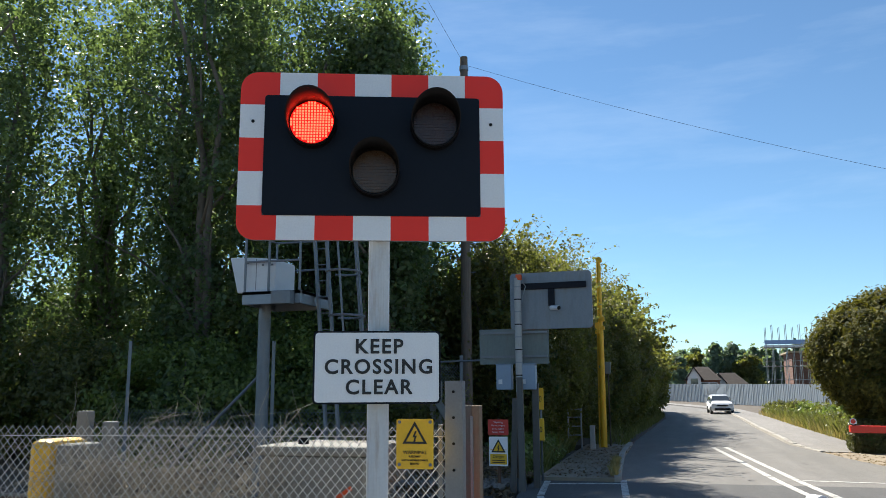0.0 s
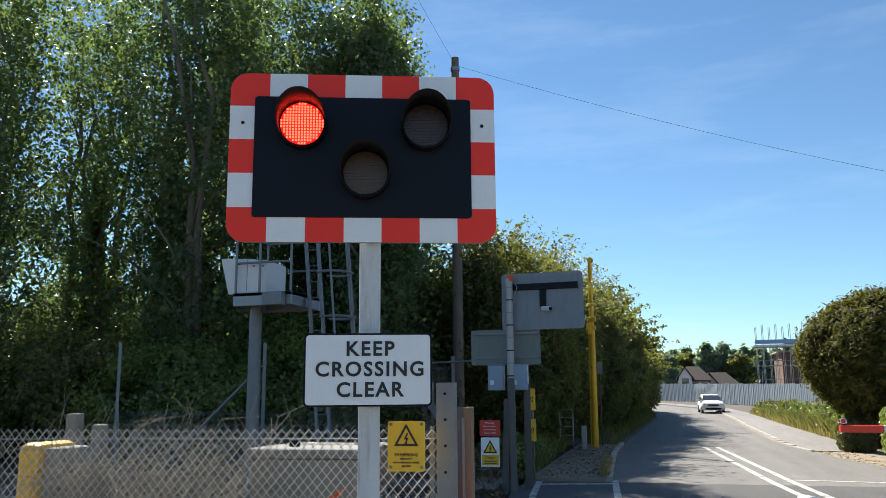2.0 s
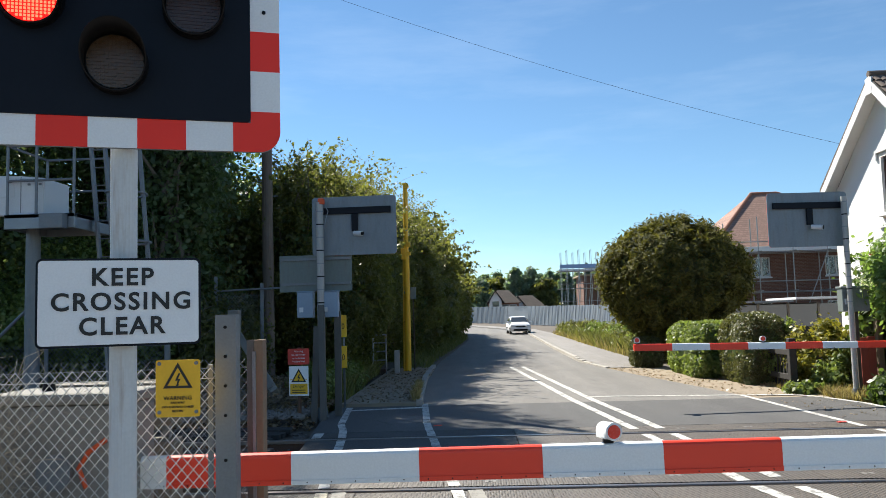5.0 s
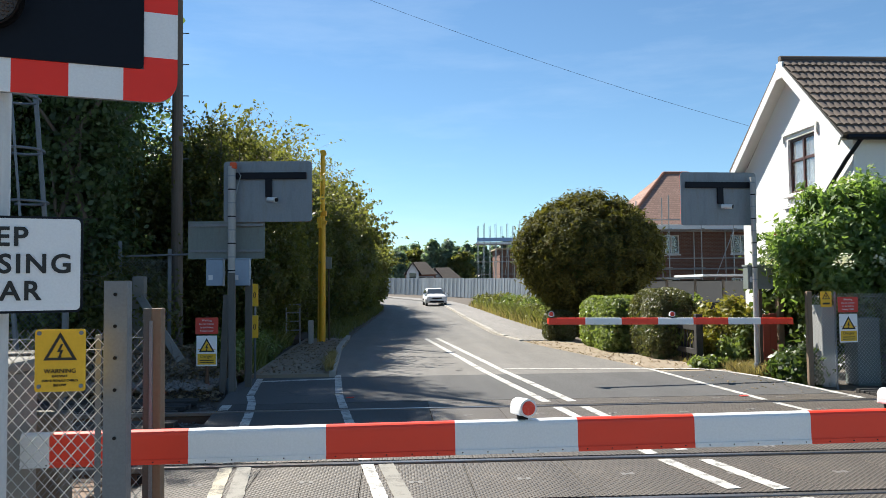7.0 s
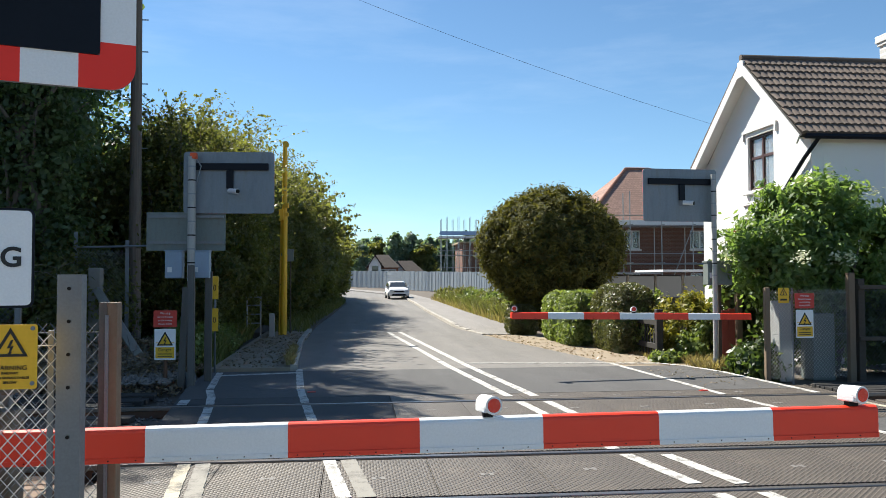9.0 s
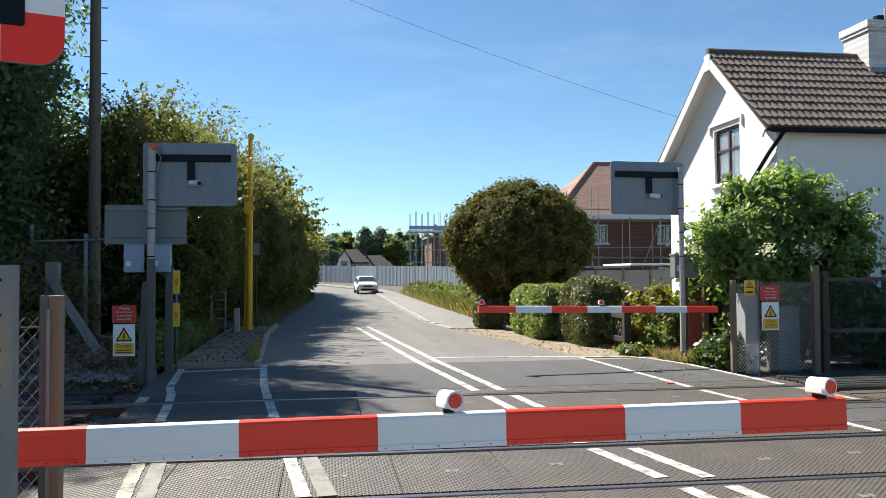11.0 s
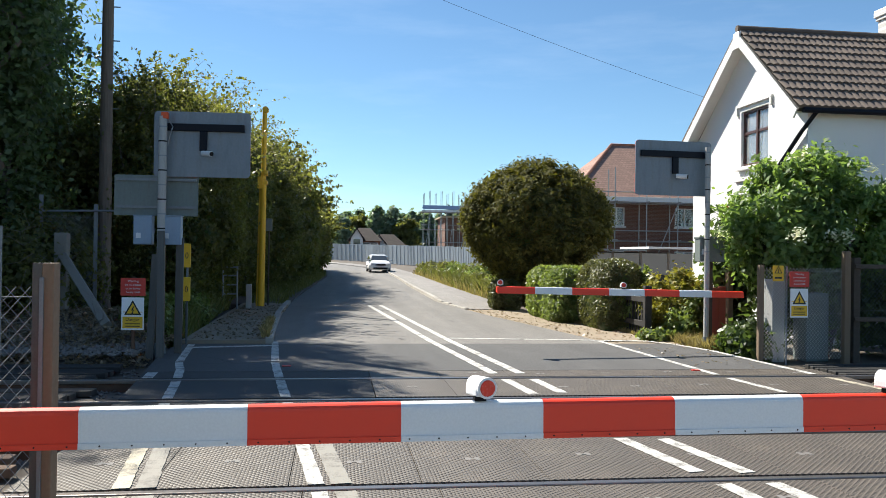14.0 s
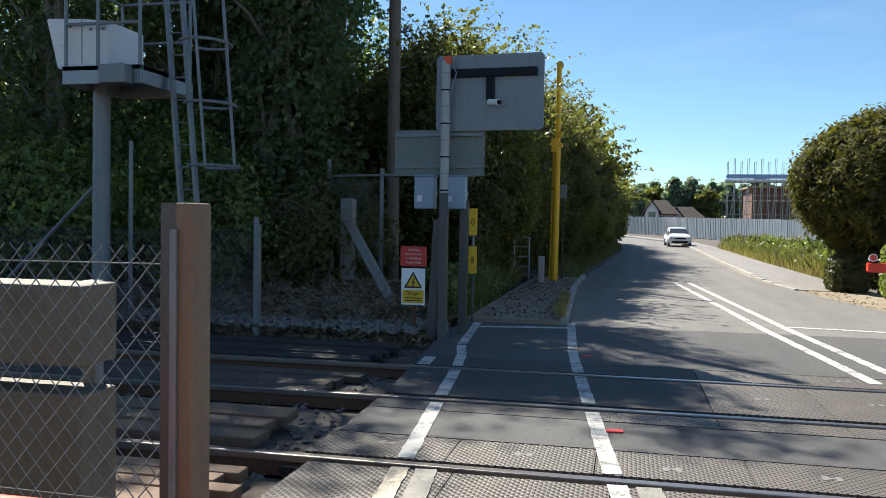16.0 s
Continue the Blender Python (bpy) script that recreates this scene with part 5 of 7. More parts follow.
def twigs(name, n, x0, x1, y0, y1, z0, z1, length, seed, mat, label, r=0.004):
    rng = np.random.default_rng(seed)
    vs, fs = [], []
    for i in range(n):
        p = np.array((rng.uniform(x0, x1), rng.uniform(y0, y1), rng.uniform(z0, z1)))
        d = rng.normal(size=3)
        d[1] *= 0.3
        d /= np.linalg.norm(d)
        s = np.cross(d, (0.3, 1, 0.2))
        s /= np.linalg.norm(s)
        q = np.cross(d, s)
        prev = None
        for k in range(4):
            c = p + d * length * k / 3
            c[2] = max(c[2], z0)
            ring = len(vs)
            rr = r * (1 - 0.2 * k)
            vs += [tuple(c + s * rr), tuple(c + q * rr), tuple(c - s * rr)]
            if prev is not None:
                for j in range(3):
                    fs.append((prev + j, prev + (j + 1) % 3, ring + (j + 1) % 3, ring + j))
            prev = ring
            d = d + rng.normal(size=3) * 0.35
            d /= np.linalg.norm(d)
    return tagged(new(name, poly_mesh(name, vs, fs, mat)), label, "twigs", kind="stuff")


twigs("dry_brambles", 1500, -3.9, -2.3, 4.60, 4.78, 0.05, 1.18, 0.5, 501, M_TWIG, "dry tangled bramble stems against the mesh fence", 0.003)
twigs("dead_branches", 420, -9.0, -3.4, 13.8, 15.8, -0.05, 0.4, 0.6, 502, M_GREYWOOD, "dead branches and litter on the bank", 0.007)
twigs("dead_branches", 420, -16.0, -4.5, 15.2, 17.5, 0.0, 2.0, 0.8, 503, M_GREYWOOD, "bare grey stems in the undergrowth", 0.005)

# weeds along the hoarding
rngw = np.random.default_rng(77)
for i in range(34):
    y = 28.5 + 1.0 * i + rngw.uniform(-0.6, 0.6)
    bush(road_right(y) + rngw.uniform(2.6, 4.2), y, rngw.uniform(0.5, 0.9), 0.6, rngw.uniform(0.7, 1.25), 700 + i, 2200, 0.075, (M_LEAF_HEDGE, M_GRASS, M_LEAF_BUSH)[i % 3], "straggling sunlit weeds beside the hoarding", 50, 0.22, "weeds", "verge weeds", 0, 6)

# far woods
for i in range(150):
    rng = np.random.default_rng(600 + i)
    conifer = i % 3 != 1
    x, y = -24 + 0.72 * i + rng.uniform(-1.5, 1.5), 166 + (i % 4) * 9 + rng.uniform(-4, 4)
    h = rng.uniform(7.5, 10.5) if conifer else rng.uniform(6.0, 8.0)
    host = thing("tree", pose(x, y, 1.2), "distant blue green conifer on the skyline" if conifer else "distant pale green tree on the skyline", "tree", "distant trees")
    part("trunk", pipe([(0, 0, 0), (0, 0, h * 0.85)], 0.25, 6, 0.06), M_BARK, host)
    top = 0.34 if conifer else 0.12
    blobs = [(330, (rng.normal() * 0.35, 0, h * (0.06 + 0.115 * j)), (max(0.5, 3.3 - top * j), 2.4 - 0.2 * j, 1.0), 14, 0.6, 0.3) for j in range(8)]
    leaves(host, "crown", blobs, 0.5, M_LEAF_FAR_HAZE if conifer else M_LEAF_BUSH, 620 + i)


# ---- cottage ----
def wall_with_holes(w, h, t, holes):
    """A wall in XZ from (0, 0) to (w, h), with through openings (x0, x1, z0, z1) and thickness t along +Y."""
    bm = bmesh.new()
    xs = sorted({0.0, w, *(a for o in holes for a in o[:2])})
    zs = sorted({0.0, h, *(a for o in holes for a in o[2:])})
    for x0, x1 in zip(xs, xs[1:]):
        for z0, z1 in zip(zs, zs[1:]):
            cx, cz = (x0 + x1) / 2, (z0 + z1) / 2
            if any(o[0] < cx < o[1] and o[2] < cz < o[3] for o in holes):
                continue
            box(bm, x0, x1, 0, t, z0, z1)
    bmesh.ops.remove_doubles(bm, verts=bm.verts, dist=0.0005)
    seen = {}
    for f in bm.faces:
        key = tuple(round(c, 3) for c in f.calc_center_median())
        seen.setdefault(key, []).append(f)
    bmesh.ops.delete(bm, geom=[f for g in seen.values() if len(g) > 1 for f in g], context='FACES')
    return bm


def casement(host, m, w, h, frame_mat, cols, transom, curtain=True):
    win = thing_part("window", host, m)
    bars = [(-w / 2, w / 2, 0, 0.07, 0, 0.06), (-w / 2, w / 2, 0, 0.07, h - 0.06, h), (-w / 2, -w / 2 + 0.06, 0, 0.07, 0.06, h - 0.06), (w / 2 - 0.06, w / 2, 0, 0.07, 0.06, h - 0.06)]
    part("frame", boxes(*bars, bev=0.004), frame_mat, win)
    for k in range(1, cols):
        x = -w / 2 + w * k / cols
        part("mullion", boxes((x - 0.035, x + 0.035, 0.002, 0.068, 0.061, h - 0.061), bev=0.004), frame_mat, win)
    if transom:
        for k in range(cols):
            x0, x1 = -w / 2 + w * k / cols + 0.036, -w / 2 + w * (k + 1) / cols - 0.036
            part("transom", boxes((x0 + 0.02, x1 - 0.02, 0.006, 0.064, h * transom - 0.03, h * transom + 0.03), bev=0.004), frame_mat, win)
    part("pane", boxes((-w / 2 + 0.05, w / 2 - 0.05, 0.032, 0.038, 0.05, h - 0.05)), M_GLASS2, win)
    if curtain:
        for s in (-1, 1):
            part("curtain", boxes((min(s * w * 0.08, s * w * 0.44), max(s * w * 0.08, s * w * 0.44), 0.10, 0.12, 0.05, h - 0.05)), M_CURTAIN, win)
    # black board behind the glass stands in for the unlit room
    part("dark_room_board", boxes((-w / 2 - 0.1, w / 2 + 0.1, 0.30, 0.32, -0.1, h + 0.1)), M_BLACKIN, win)
    return win


def clear_glass(name):
    m, n, l, b = nodes_of(name)
    b.inputs["Base Color"].default_value = (0.9, 0.95, 0.97, 1)
    b.inputs["Roughness"].default_value = 0.03
    b.inputs["Transmission Weight"].default_value = 0.85
    b.inputs["IOR"].default_value = 1.45
    return m


M_PAINTBRICK = course_mat("white painted brick", (0.66, 0.65, 0.63), (0.50, 0.48, 0.46), 0.225, 0.075)
M_GLASS2 = clear_glass("clear window glass")
HX, HY0, HY1, RY, EZ, RZ, HX1 = 9.2, 16.32, 21.2, 18.6, 4.56, 6.64, 19.5
house = thing("cottage", pose(0, 0, 0), "white rendered crossing cottage with brown tiled gable roof", "house")
# gable wall facing the road
def under_roof(y):
    return EZ - 0.05 + (RZ - EZ - 0.07) * (1 - abs(y - RY) / ((RY - HY0) if y < RY else (HY1 - RY)))


W0, W1, WZ0, WZ1 = 17.80, 18.98, 3.63, 4.88
bm = bmesh.new()
for y0, y1, low, high in ((HY0, W0, -0.15, None), (W0, RY, -0.15, WZ0), (RY, W1, -0.15, WZ0), (W0, RY, WZ1, None), (RY, W1, WZ1, None), (W1, HY1, -0.15, None)):
    za, zb = (under_roof(y0), under_roof(y1)) if high is None else (high, high)
    ring = [(y0, low), (y1, low), (y1, zb), (y0, za)]
    a = [bm.verts.new((HX, y, z)) for y, z in ring]
    b = [bm.verts.new((HX + 0.25, y, z)) for y, z in ring]
    bm.faces.new(a)
    bm.faces.new(b[::-1])
    for i in range(4):
        bm.faces.new((a[i], b[i], b[(i + 1) % 4], a[(i + 1) % 4]))
bmesh.ops.remove_doubles(bm, verts=bm.verts, dist=0.0005)
seen_faces = {}
for f in bm.faces:
    seen_faces.setdefault(tuple(round(c, 3) for c in f.calc_center_median()), []).append(f)
bmesh.ops.delete(bm, geom=[f for g in seen_faces.values() if len(g) > 1 for f in g], context='FACES')
bmesh.ops.recalc_face_normals(bm, faces=bm.faces)
part("gable_wall", bm, M_RENDER, house)
south_holes = [(11.45 - HX, 12.9 - HX, 0.9, 2.25), (15.0 - HX, 16.2 - HX, 0.9, 2.25)]
part("wall", wall_with_holes(HX1 - HX - 0.26, EZ + 0.08, 0.25, [(p - 0.26, q - 0.26, r, s) for p, q, r, s in south_holes]), M_RENDER, house, at=pose(HX + 0.255, HY0 + 0.003, -0.15))
part("wall", boxes((HX, HX1, HY1, HY1 + 0.25, -0.15, EZ)), M_RENDER, house)
part("wall", boxes((HX1, HX1 + 0.25, HY0, HY1, -0.15, EZ)), M_RENDER, house)
to_west = Matrix(((0, 1, 0, 0), (-1, 0, 0, 0), (0, 0, 1, 0), (0, 0, 0, 1)))
casement(house, Matrix.Translation((HX + 0.06, 18.39, 3.63)) @ to_west, 1.18, 1.25, M_BROWNFRAME, 2, 0.60)
for p, q, r, s in south_holes:
    casement(house, pose((p + q) / 2 + HX, HY0 + 0.08, r - 0.15), q - p, s - r, M_BLACK, 2, 0.62, False)
part("window_sill", boxes((HX - 0.10, HX - 0.002, 17.70, 19.08, 3.54, 3.62), bev=0.01), M_BARGE, house)
part("hood_mould", boxes((HX - 0.055, HX - 0.002, 17.62, 19.16, 4.98, 5.05), (HX - 0.055, HX - 0.002, 17.62, 17.69, 4.82, 4.98), (HX - 0.055, HX - 0.002, 19.09, 19.16, 4.82, 4.98), bev=0.006), M_BARGE, house)
part("string_course", boxes((HX - 0.05, HX - 0.002, 17.7, 19.2, 3.30, 3.38), bev=0.008), M_BARGE, house)


def roof_slope(sign, x0, x1, eave_y, eave_z, over):
    """One slope of interlocking tiles in courses."""
    run = RY - eave_y
    length = math.hypot(run, RZ - eave_z)
    n = 10
    pitch = length / n
    bm = bmesh.new()
    seg = 12
    w = 0.30
    prof = []
    for i in range(seg + 1):
        u = i / seg
        prof.append((u * w, 0.024 * abs(math.sin(2 * math.pi * u)) ** 0.8))
    for yv, lift_z in ((0.0, 0.045), (pitch + 0.03, 0.008)):
        for x, z in prof:
            bm.verts.new((x, yv, z + lift_z))
    bm.verts.ensure_lookup_table()
    m = seg + 1
    for i in range(seg):
        bm.faces.new((bm.verts[i], bm.verts[i + 1], bm.verts[m + i + 1], bm.verts[m + i]))
    low = [bm.verts.new((x, 0.0, -0.005)) for x, z in prof]
    bm.verts.ensure_lookup_table()
    for i in range(seg):
        bm.faces.new((low[i], low[i + 1], bm.verts[i + 1], bm.verts[i]))
    me = link_mesh("roof_tile", bm, M_TILE)
    roof = thing_part("roof", house, pose(0, 0, 0))
    ang = math.degrees(math.atan2(RZ - eave_z, run))
    base = Matrix.Translation((0, eave_y, eave_z)) @ pose(0, 0, 0, ang, 0, 0)
    dirv = base.to_3x3() @ Vector((0, 1, 0))
    cols = int((x1 - x0) / w)
    slab = bmesh.new()
    box(slab, x0, x1, 0, length, -0.09, -0.012)
    part("roof_deck", slab, M_DARKWOOD, roof, at=base)
    if sign < 0:
        return roof
    for r in range(n):
        for c in range(cols):
            k = new("roof_tile", me)
            k.parent = roof
            k.matrix_basis = base @ pose(x0 + c * w + 0.012 * math.sin(r * 5.1), r * pitch, 0.002 * math.sin(c * 3.7 + r * 1.9), 0.35 * math.sin(c * 2.3 + r), 0, 0)
    return roof


roof_slope(1, HX - 0.32, 18.4, HY0 - 0.22, EZ - 0.08, 0.2)
# far slope
bm = bmesh.new()
p = [(HX - 0.32, RY, RZ + 0.02), (HX - 0.32, HY1 + 0.3, EZ - 0.02), (HX1, HY1 + 0.3, EZ - 0.02), (HX1, RY, RZ + 0.02)]
q = [bm.verts.new(v) for v in p] + [bm.verts.new((x, y, z - 0.1)) for x, y, z in p]
bm.faces.new(q[:4])
bm.faces.new(q[:3:-1])
for i in range(4):
    bm.faces.new((q[i], q[4 + i], q[4 + (i + 1) % 4], q[(i + 1) % 4]))
bmesh.ops.recalc_face_normals(bm, faces=bm.faces)
part("roof_back", bm, M_TILE, house)
part("ridge", pipe([(HX - 0.33, RY, RZ + 0.03), (HX1, RY, RZ + 0.02)], 0.075, 10), M_TILE, house)
for ey, sgn in ((HY0 - 0.2, 1), (HY1 + 0.28, -1)):
    run, rise = abs(RY - ey), RZ - EZ + 0.08
    L = math.hypot(run, rise)
    a = math.degrees(math.atan2(rise, run)) * sgn
    bb = boxes((HX - 0.34, HX - 0.30, 0 if sgn > 0 else -L, L if sgn > 0 else 0, -0.26, -0.06), bev=0.006)
    part("bargeboard", bb, M_BARGE, house, at=Matrix.Translation((0, ey, EZ - 0.06)) @ pose(0, 0, 0, a, 0, 0))
    bb = boxes((HX - 0.30, HX + 0.0, 0 if sgn > 0 else -L, L if sgn > 0 else 0, -0.14, -0.10))
    part("soffit", bb, M_BARGE, house, at=Matrix.Translation((0, ey, EZ - 0.06)) @ pose(0, 0, 0, a, 0, 0))
part("apex_block", boxes((HX - 0.345, HX - 0.295, RY - 0.14, RY + 0.14, RZ - 0.42, RZ - 0.06), bev=0.004), M_BARGE, house)
part("purlin_end", boxes((HX - 0.3, HX, HY1 - 0.2, HY1 + 0.02, EZ - 0.3, EZ - 0.16), bev=0.01), M_BARGE, house)
part("gutter", pipe([(HX - 0.25, HY0 - 0.24, EZ - 0.13), (HX1, HY0 - 0.24, EZ - 0.13)], 0.055, 10), M_BLACK, house)
part("downpipe", pipe([(HX + 0.05, HY0 - 0.2, EZ - 0.15), (HX - 0.03, HY0 - 0.1, EZ - 0.32), (HX - 0.08, HY0 + 0.1, EZ - 0.5), (HX - 0.08, HY0 + 1.15, 3.3), (HX - 0.08, HY0 + 1.2, 3.1), (HX - 0.08, HY0 + 1.2, 0.0)], 0.042, 10), M_BLACK, house)
ch = part("chimney", boxes((12.6, 13.75, 18.12, 19.05, 5.6, 7.15), (12.56, 13.79, 18.08, 19.09, 7.15, 7.23), (12.53, 13.82, 18.05, 19.12, 7.23, 7.40), bev=0.012), M_PAINTBRICK, house, "white painted brick chimney stack")
part("lead_flashing", boxes((12.52, 13.83, 17.98, 18.11, 6.0, 6.25)), M_ALU, ch)
for x, h, m in ((12.82, 0.10, M_ROOFRED), (13.14, 0.22, M_BLACK), (13.38, 0.45, M_CONC), (13.62, 0.12, M_ROOFRED)):
    part("chimney_pot", tube(bmesh.new(), (x, 18.5, 7.40), (x, 18.5, 7.40 + h), 0.13 if h < 0.3 else 0.08, 0.12 if h < 0.3 else 0.08, 14), m, ch)

# ---- utility pole and wires ----
up = thing("utility_pole", pose(-4.62, 19.0, -0.15), "tall weathered wooden utility pole in the bushes", "utility pole")
part("shaft", tube(bmesh.new(), (0, 0, 0), (0, 0, 10.1), 0.14, 0.095, 14), M_POLEWOOD, up)
part("cap_ring", tube(bmesh.new(), (0, 0, 9.75), (0, 0, 9.85), 0.115, 0.115, 14), M_GALV, up)
for z in (4.6, 5.3, 6.0, 6.7, 7.4):
    part("step_iron", boxes((0.08, 0.24, -0.01, 0.01, z, z + 0.02)), M_GALVD, up)
    part("step_iron", boxes((-0.24, -0.08, -0.01, 0.01, z + 0.35, z + 0.37)), M_GALVD, up)


def wire(a, b, sag, label, r=0.0035):
    a, b = Vector(a), Vector(b)
    pts = [a.lerp(b, i / 16) - Vector((0, 0, sag * 4 * (i / 16) * (1 - i / 16))) for i in range(17)]
    return tagged(part("overhead_wire", pipe(pts, r, 6), M_CABLE), label, "wire", "overhead wires")


wire((-4.6, 19.0, 9.75), (9.0, 20.3, 5.45), 0.25, "thin black overhead wire from the pole to the cottage")
wire((-4.6, 19.0, 9.75), (-4.2, -22, 12.5), 0.5, "thin black overhead wire from the pole top")


# ---- fences and lineside equipment ----
def mesh_sheet(host, p0, p1, z0, z1, pitch=0.062, r=0.0016, mat=None, ragged=0.0):
    """Chain-link mesh between two upright lines: crossing wires with raised knuckles along the top."""
    p0, p1 = Vector((*p0, 0)), Vector((*p1, 0))
    L, H = (p1 - p0).length, z1 - z0
    u = (p1 - p0).normalized()
    nrm = Vector((u.y, -u.x, 0))
    vs, fs = [], []
    def bar(a, b, off):
        d = (b - a).normalized()
        s = d.cross(nrm)
        k = len(vs)
        for c in (a, b):
            c = c + nrm * off
            vs.extend([tuple(c + s * r), tuple(c + nrm * r * 1.2), tuple(c - s * r), tuple(c - nrm * r * 1.2)])
        for j in range(4):
            fs.append((k + j, k + (j + 1) % 4, k + 4 + (j + 1) % 4, k + 4 + j))
    sl = 1.15
    n = int((L + H / sl) / pitch) + 1
    for sgn, off in ((1, 0.0025), (-1, -0.0025)):
        for i in range(n):
            s0 = i * pitch - (H / sl if sgn > 0 else 0)
            a, b = s0, s0 + sgn * H / sl
            za, zb = z0, z1
            if min(a, b) < 0:
                if a < 0:
                    za, a = z0 + (0 - a) * sl, 0
                else:
                    zb, b = z0 + (a - 0) * sl, 0
            if max(a, b) > L:
                if a > L:
                    za, a = z0 + (a - L) * sl, L
                else:
                    zb, b = z0 + (L - a) * sl, L
            if zb - za < 0.01 or a < -1e-6 or a > L + 1e-6:
                continue
            bar(p0 + u * a + Vector((0, 0, za)), p0 + u * b + Vector((0, 0, zb)), off)
    me = poly_mesh("wire_mesh", vs, fs, mat or M_WIRE)
    ob = new("wire_mesh", me)
    ob.parent = host
    for z in (z1 - 0.05, (z0 + z1) / 2):
        k = part("line_wire", pipe([p0 + Vector((0, 0, z)), (p0 + p1) / 2 + Vector((0, 0, z - 0.012)), p1 + Vector((0, 0, z))], 0.0022, 6), mat or M_WIRE, host)
    return ob


def channel_section(x0, x1, y0, y1, t, z0, z1):
    """An upright U channel open at the back, as one closed solid."""
    bm = bmesh.new()
    ring = [(x0, y0), (x1, y0), (x1, y1), (x1 - t, y1), (x1 - t, y0 + t), (x0 + t, y0 + t), (x0 + t, y1), (x0, y1)]
    a = [bm.verts.new((x, y, z0)) for x, y in ring]
    b = [bm.verts.new((x, y, z1)) for x, y in ring]
    bm.faces.new(a[::-1])
    bm.faces.new(b)
    for i in range(8):
        bm.faces.new((a[i], a[(i + 1) % 8], b[(i + 1) % 8], b[i]))
    return bm


fence = thing("mesh_fence", pose(0, 0, 0), "galvanised chain-link fence with concrete and steel posts", "fence")
mesh_sheet(fence, (-7.4, 4.35), (-1.2, 4.55), -0.1, 1.385, 0.056, 0.0023)
for x in (-3.62, -6.2):
    part("concrete_post", boxes((x - 0.04, x + 0.04, 4.82, 4.90, -0.15, 1.40), bev=0.012), M_CONC, fence)
steel = part("steel_post", channel_section(-1.205, -1.105, 4.50, 4.57, 0.012, -0.15, 1.64), M_GALVD, fence, "grey steel channel post with bolt holes")
# black discs on the face; the holes' inner shade is only colour
for z in (1.58, 1.44, 1.30, 1.16, 0.95):
    part("bolt_hole", tube(bmesh.new(), (-1.155, 4.494, z), (-1.155, 4.5, z), 0.008, 0.008, 10), M_BLACKIN, steel)
part("angle", boxes((-1.262, -1.235, 4.56, 4.568, -0.15, 1.40), bev=0.002), M_GALVD, fence)
inner = thing("mesh_fence", pose(0, 0, 0), "chain-link fence with a brown weathered end post by the tracks", "fence")
# darker steel than the near mesh, so its shade is in the colour
mesh_sheet(inner, (-4.6, 5.84), (-1.37, 5.72), -0.1, 1.37, 0.068, 0.0021, M_GALVD)
part("end_post", boxes((-1.325, -1.27, 5.63, 5.73, -0.15, 1.49), bev=0.006), M_POSTWOOD, inner, "brown weathered timber end post")
part("steel_stay", channel_section(-1.372, -1.328, 5.64, 5.72, 0.01, -0.15, 1.49), M_POSTSTEEL, inner)
part("strap", boxes((-1.332, -1.312, 5.615, 5.629, 0.05, 1.42), bev=0.003), M_GALVD, inner)
part("post", boxes((-4.66, -4.56, 5.80, 5.90, -0.15, 1.45), bev=0.01), M_CONC, inner)

# equipment cases behind the inner fence
for x0, x1, z0, z1, lab in ((-2.95, -2.07, 0.90, 1.20, "stained beige equipment case on a steel post behind the mesh"), (-2.85, -2.07, 0.0, 0.80, "grey equipment cabinet low behind the mesh fence")):
    c = thing("equipment_case", pose((x0 + x1) / 2, 6.35, 0), lab, "equipment case")
    w = (x1 - x0) / 2
    part("case_body", boxes((-w, w, -0.1, 0.12, z0, z1), bev=0.012), M_BEIGE, c)
    part("label_plate", boxes((-0.05, 0.05, -0.105, -0.1, z0 + 0.06, z0 + 0.09)), M_WHITEBOX, c)
    if z0 > 0.3:
        for px in (-w * 0.7, w * 0.7):
            part("leg", boxes((px - 0.03, px + 0.03, 0.125, 0.18, -0.14, z1), bev=0.004), M_GALVD, c)
    else:
        part("plinth", boxes((-w, w, -0.1, 0.12, -0.14, -0.002)), M_CONC, c)
# yellow cover beside the fence
yc = thing("yellow_cover_box", pose(-4.05, 4.98, -0.15), "scuffed yellow plastic cover over a concrete block", "cover box")
part("cover", boxes((-0.15, 0.03, -0.2, 0.2, 0, 1.43), bev=0.05), M_YPAINT, yc)
part("block", boxes((0.035, 0.17, -0.16, 0.16, 0, 1.40), bev=0.03), M_CONC, yc)

ys = thing("warning_sign", pose(-1.335, 4.36, 1.305, 0, 0, 3), "yellow electrical warning sign fixed to the mesh fence", "warning sign")
part("sign_plate", round_plate(0.205, 0.262, 0.004, 0.012), M_YELLOW, ys)
tri_sign(ys, 0.135, 0, pose(0, 0, 0.04))
letters("WARNING", 0.026, M_TEXTBLACK, ys, pose(0, -0.003, -0.045), spacing=1.05)
letters("RAILWAY", 0.015, M_TEXTBLACK, ys, pose(0, -0.003, -0.066))
letters("650V & SIGNALS CABLES", 0.0135, M_TEXTBLACK, ys, pose(0, -0.003, -0.085))
letters("BELOW", 0.015, M_TEXTBLACK, ys, pose(0, -0.003, -0.104))
for x, z in ((-0.085, 0.115), (0.085, 0.115), (-0.085, -0.108), (0.085, -0.108)):
    part("washer", tube(bmesh.new(), (x, -0.004, z), (x, 0, z), 0.009, 0.009, 12), M_GALVD, ys)


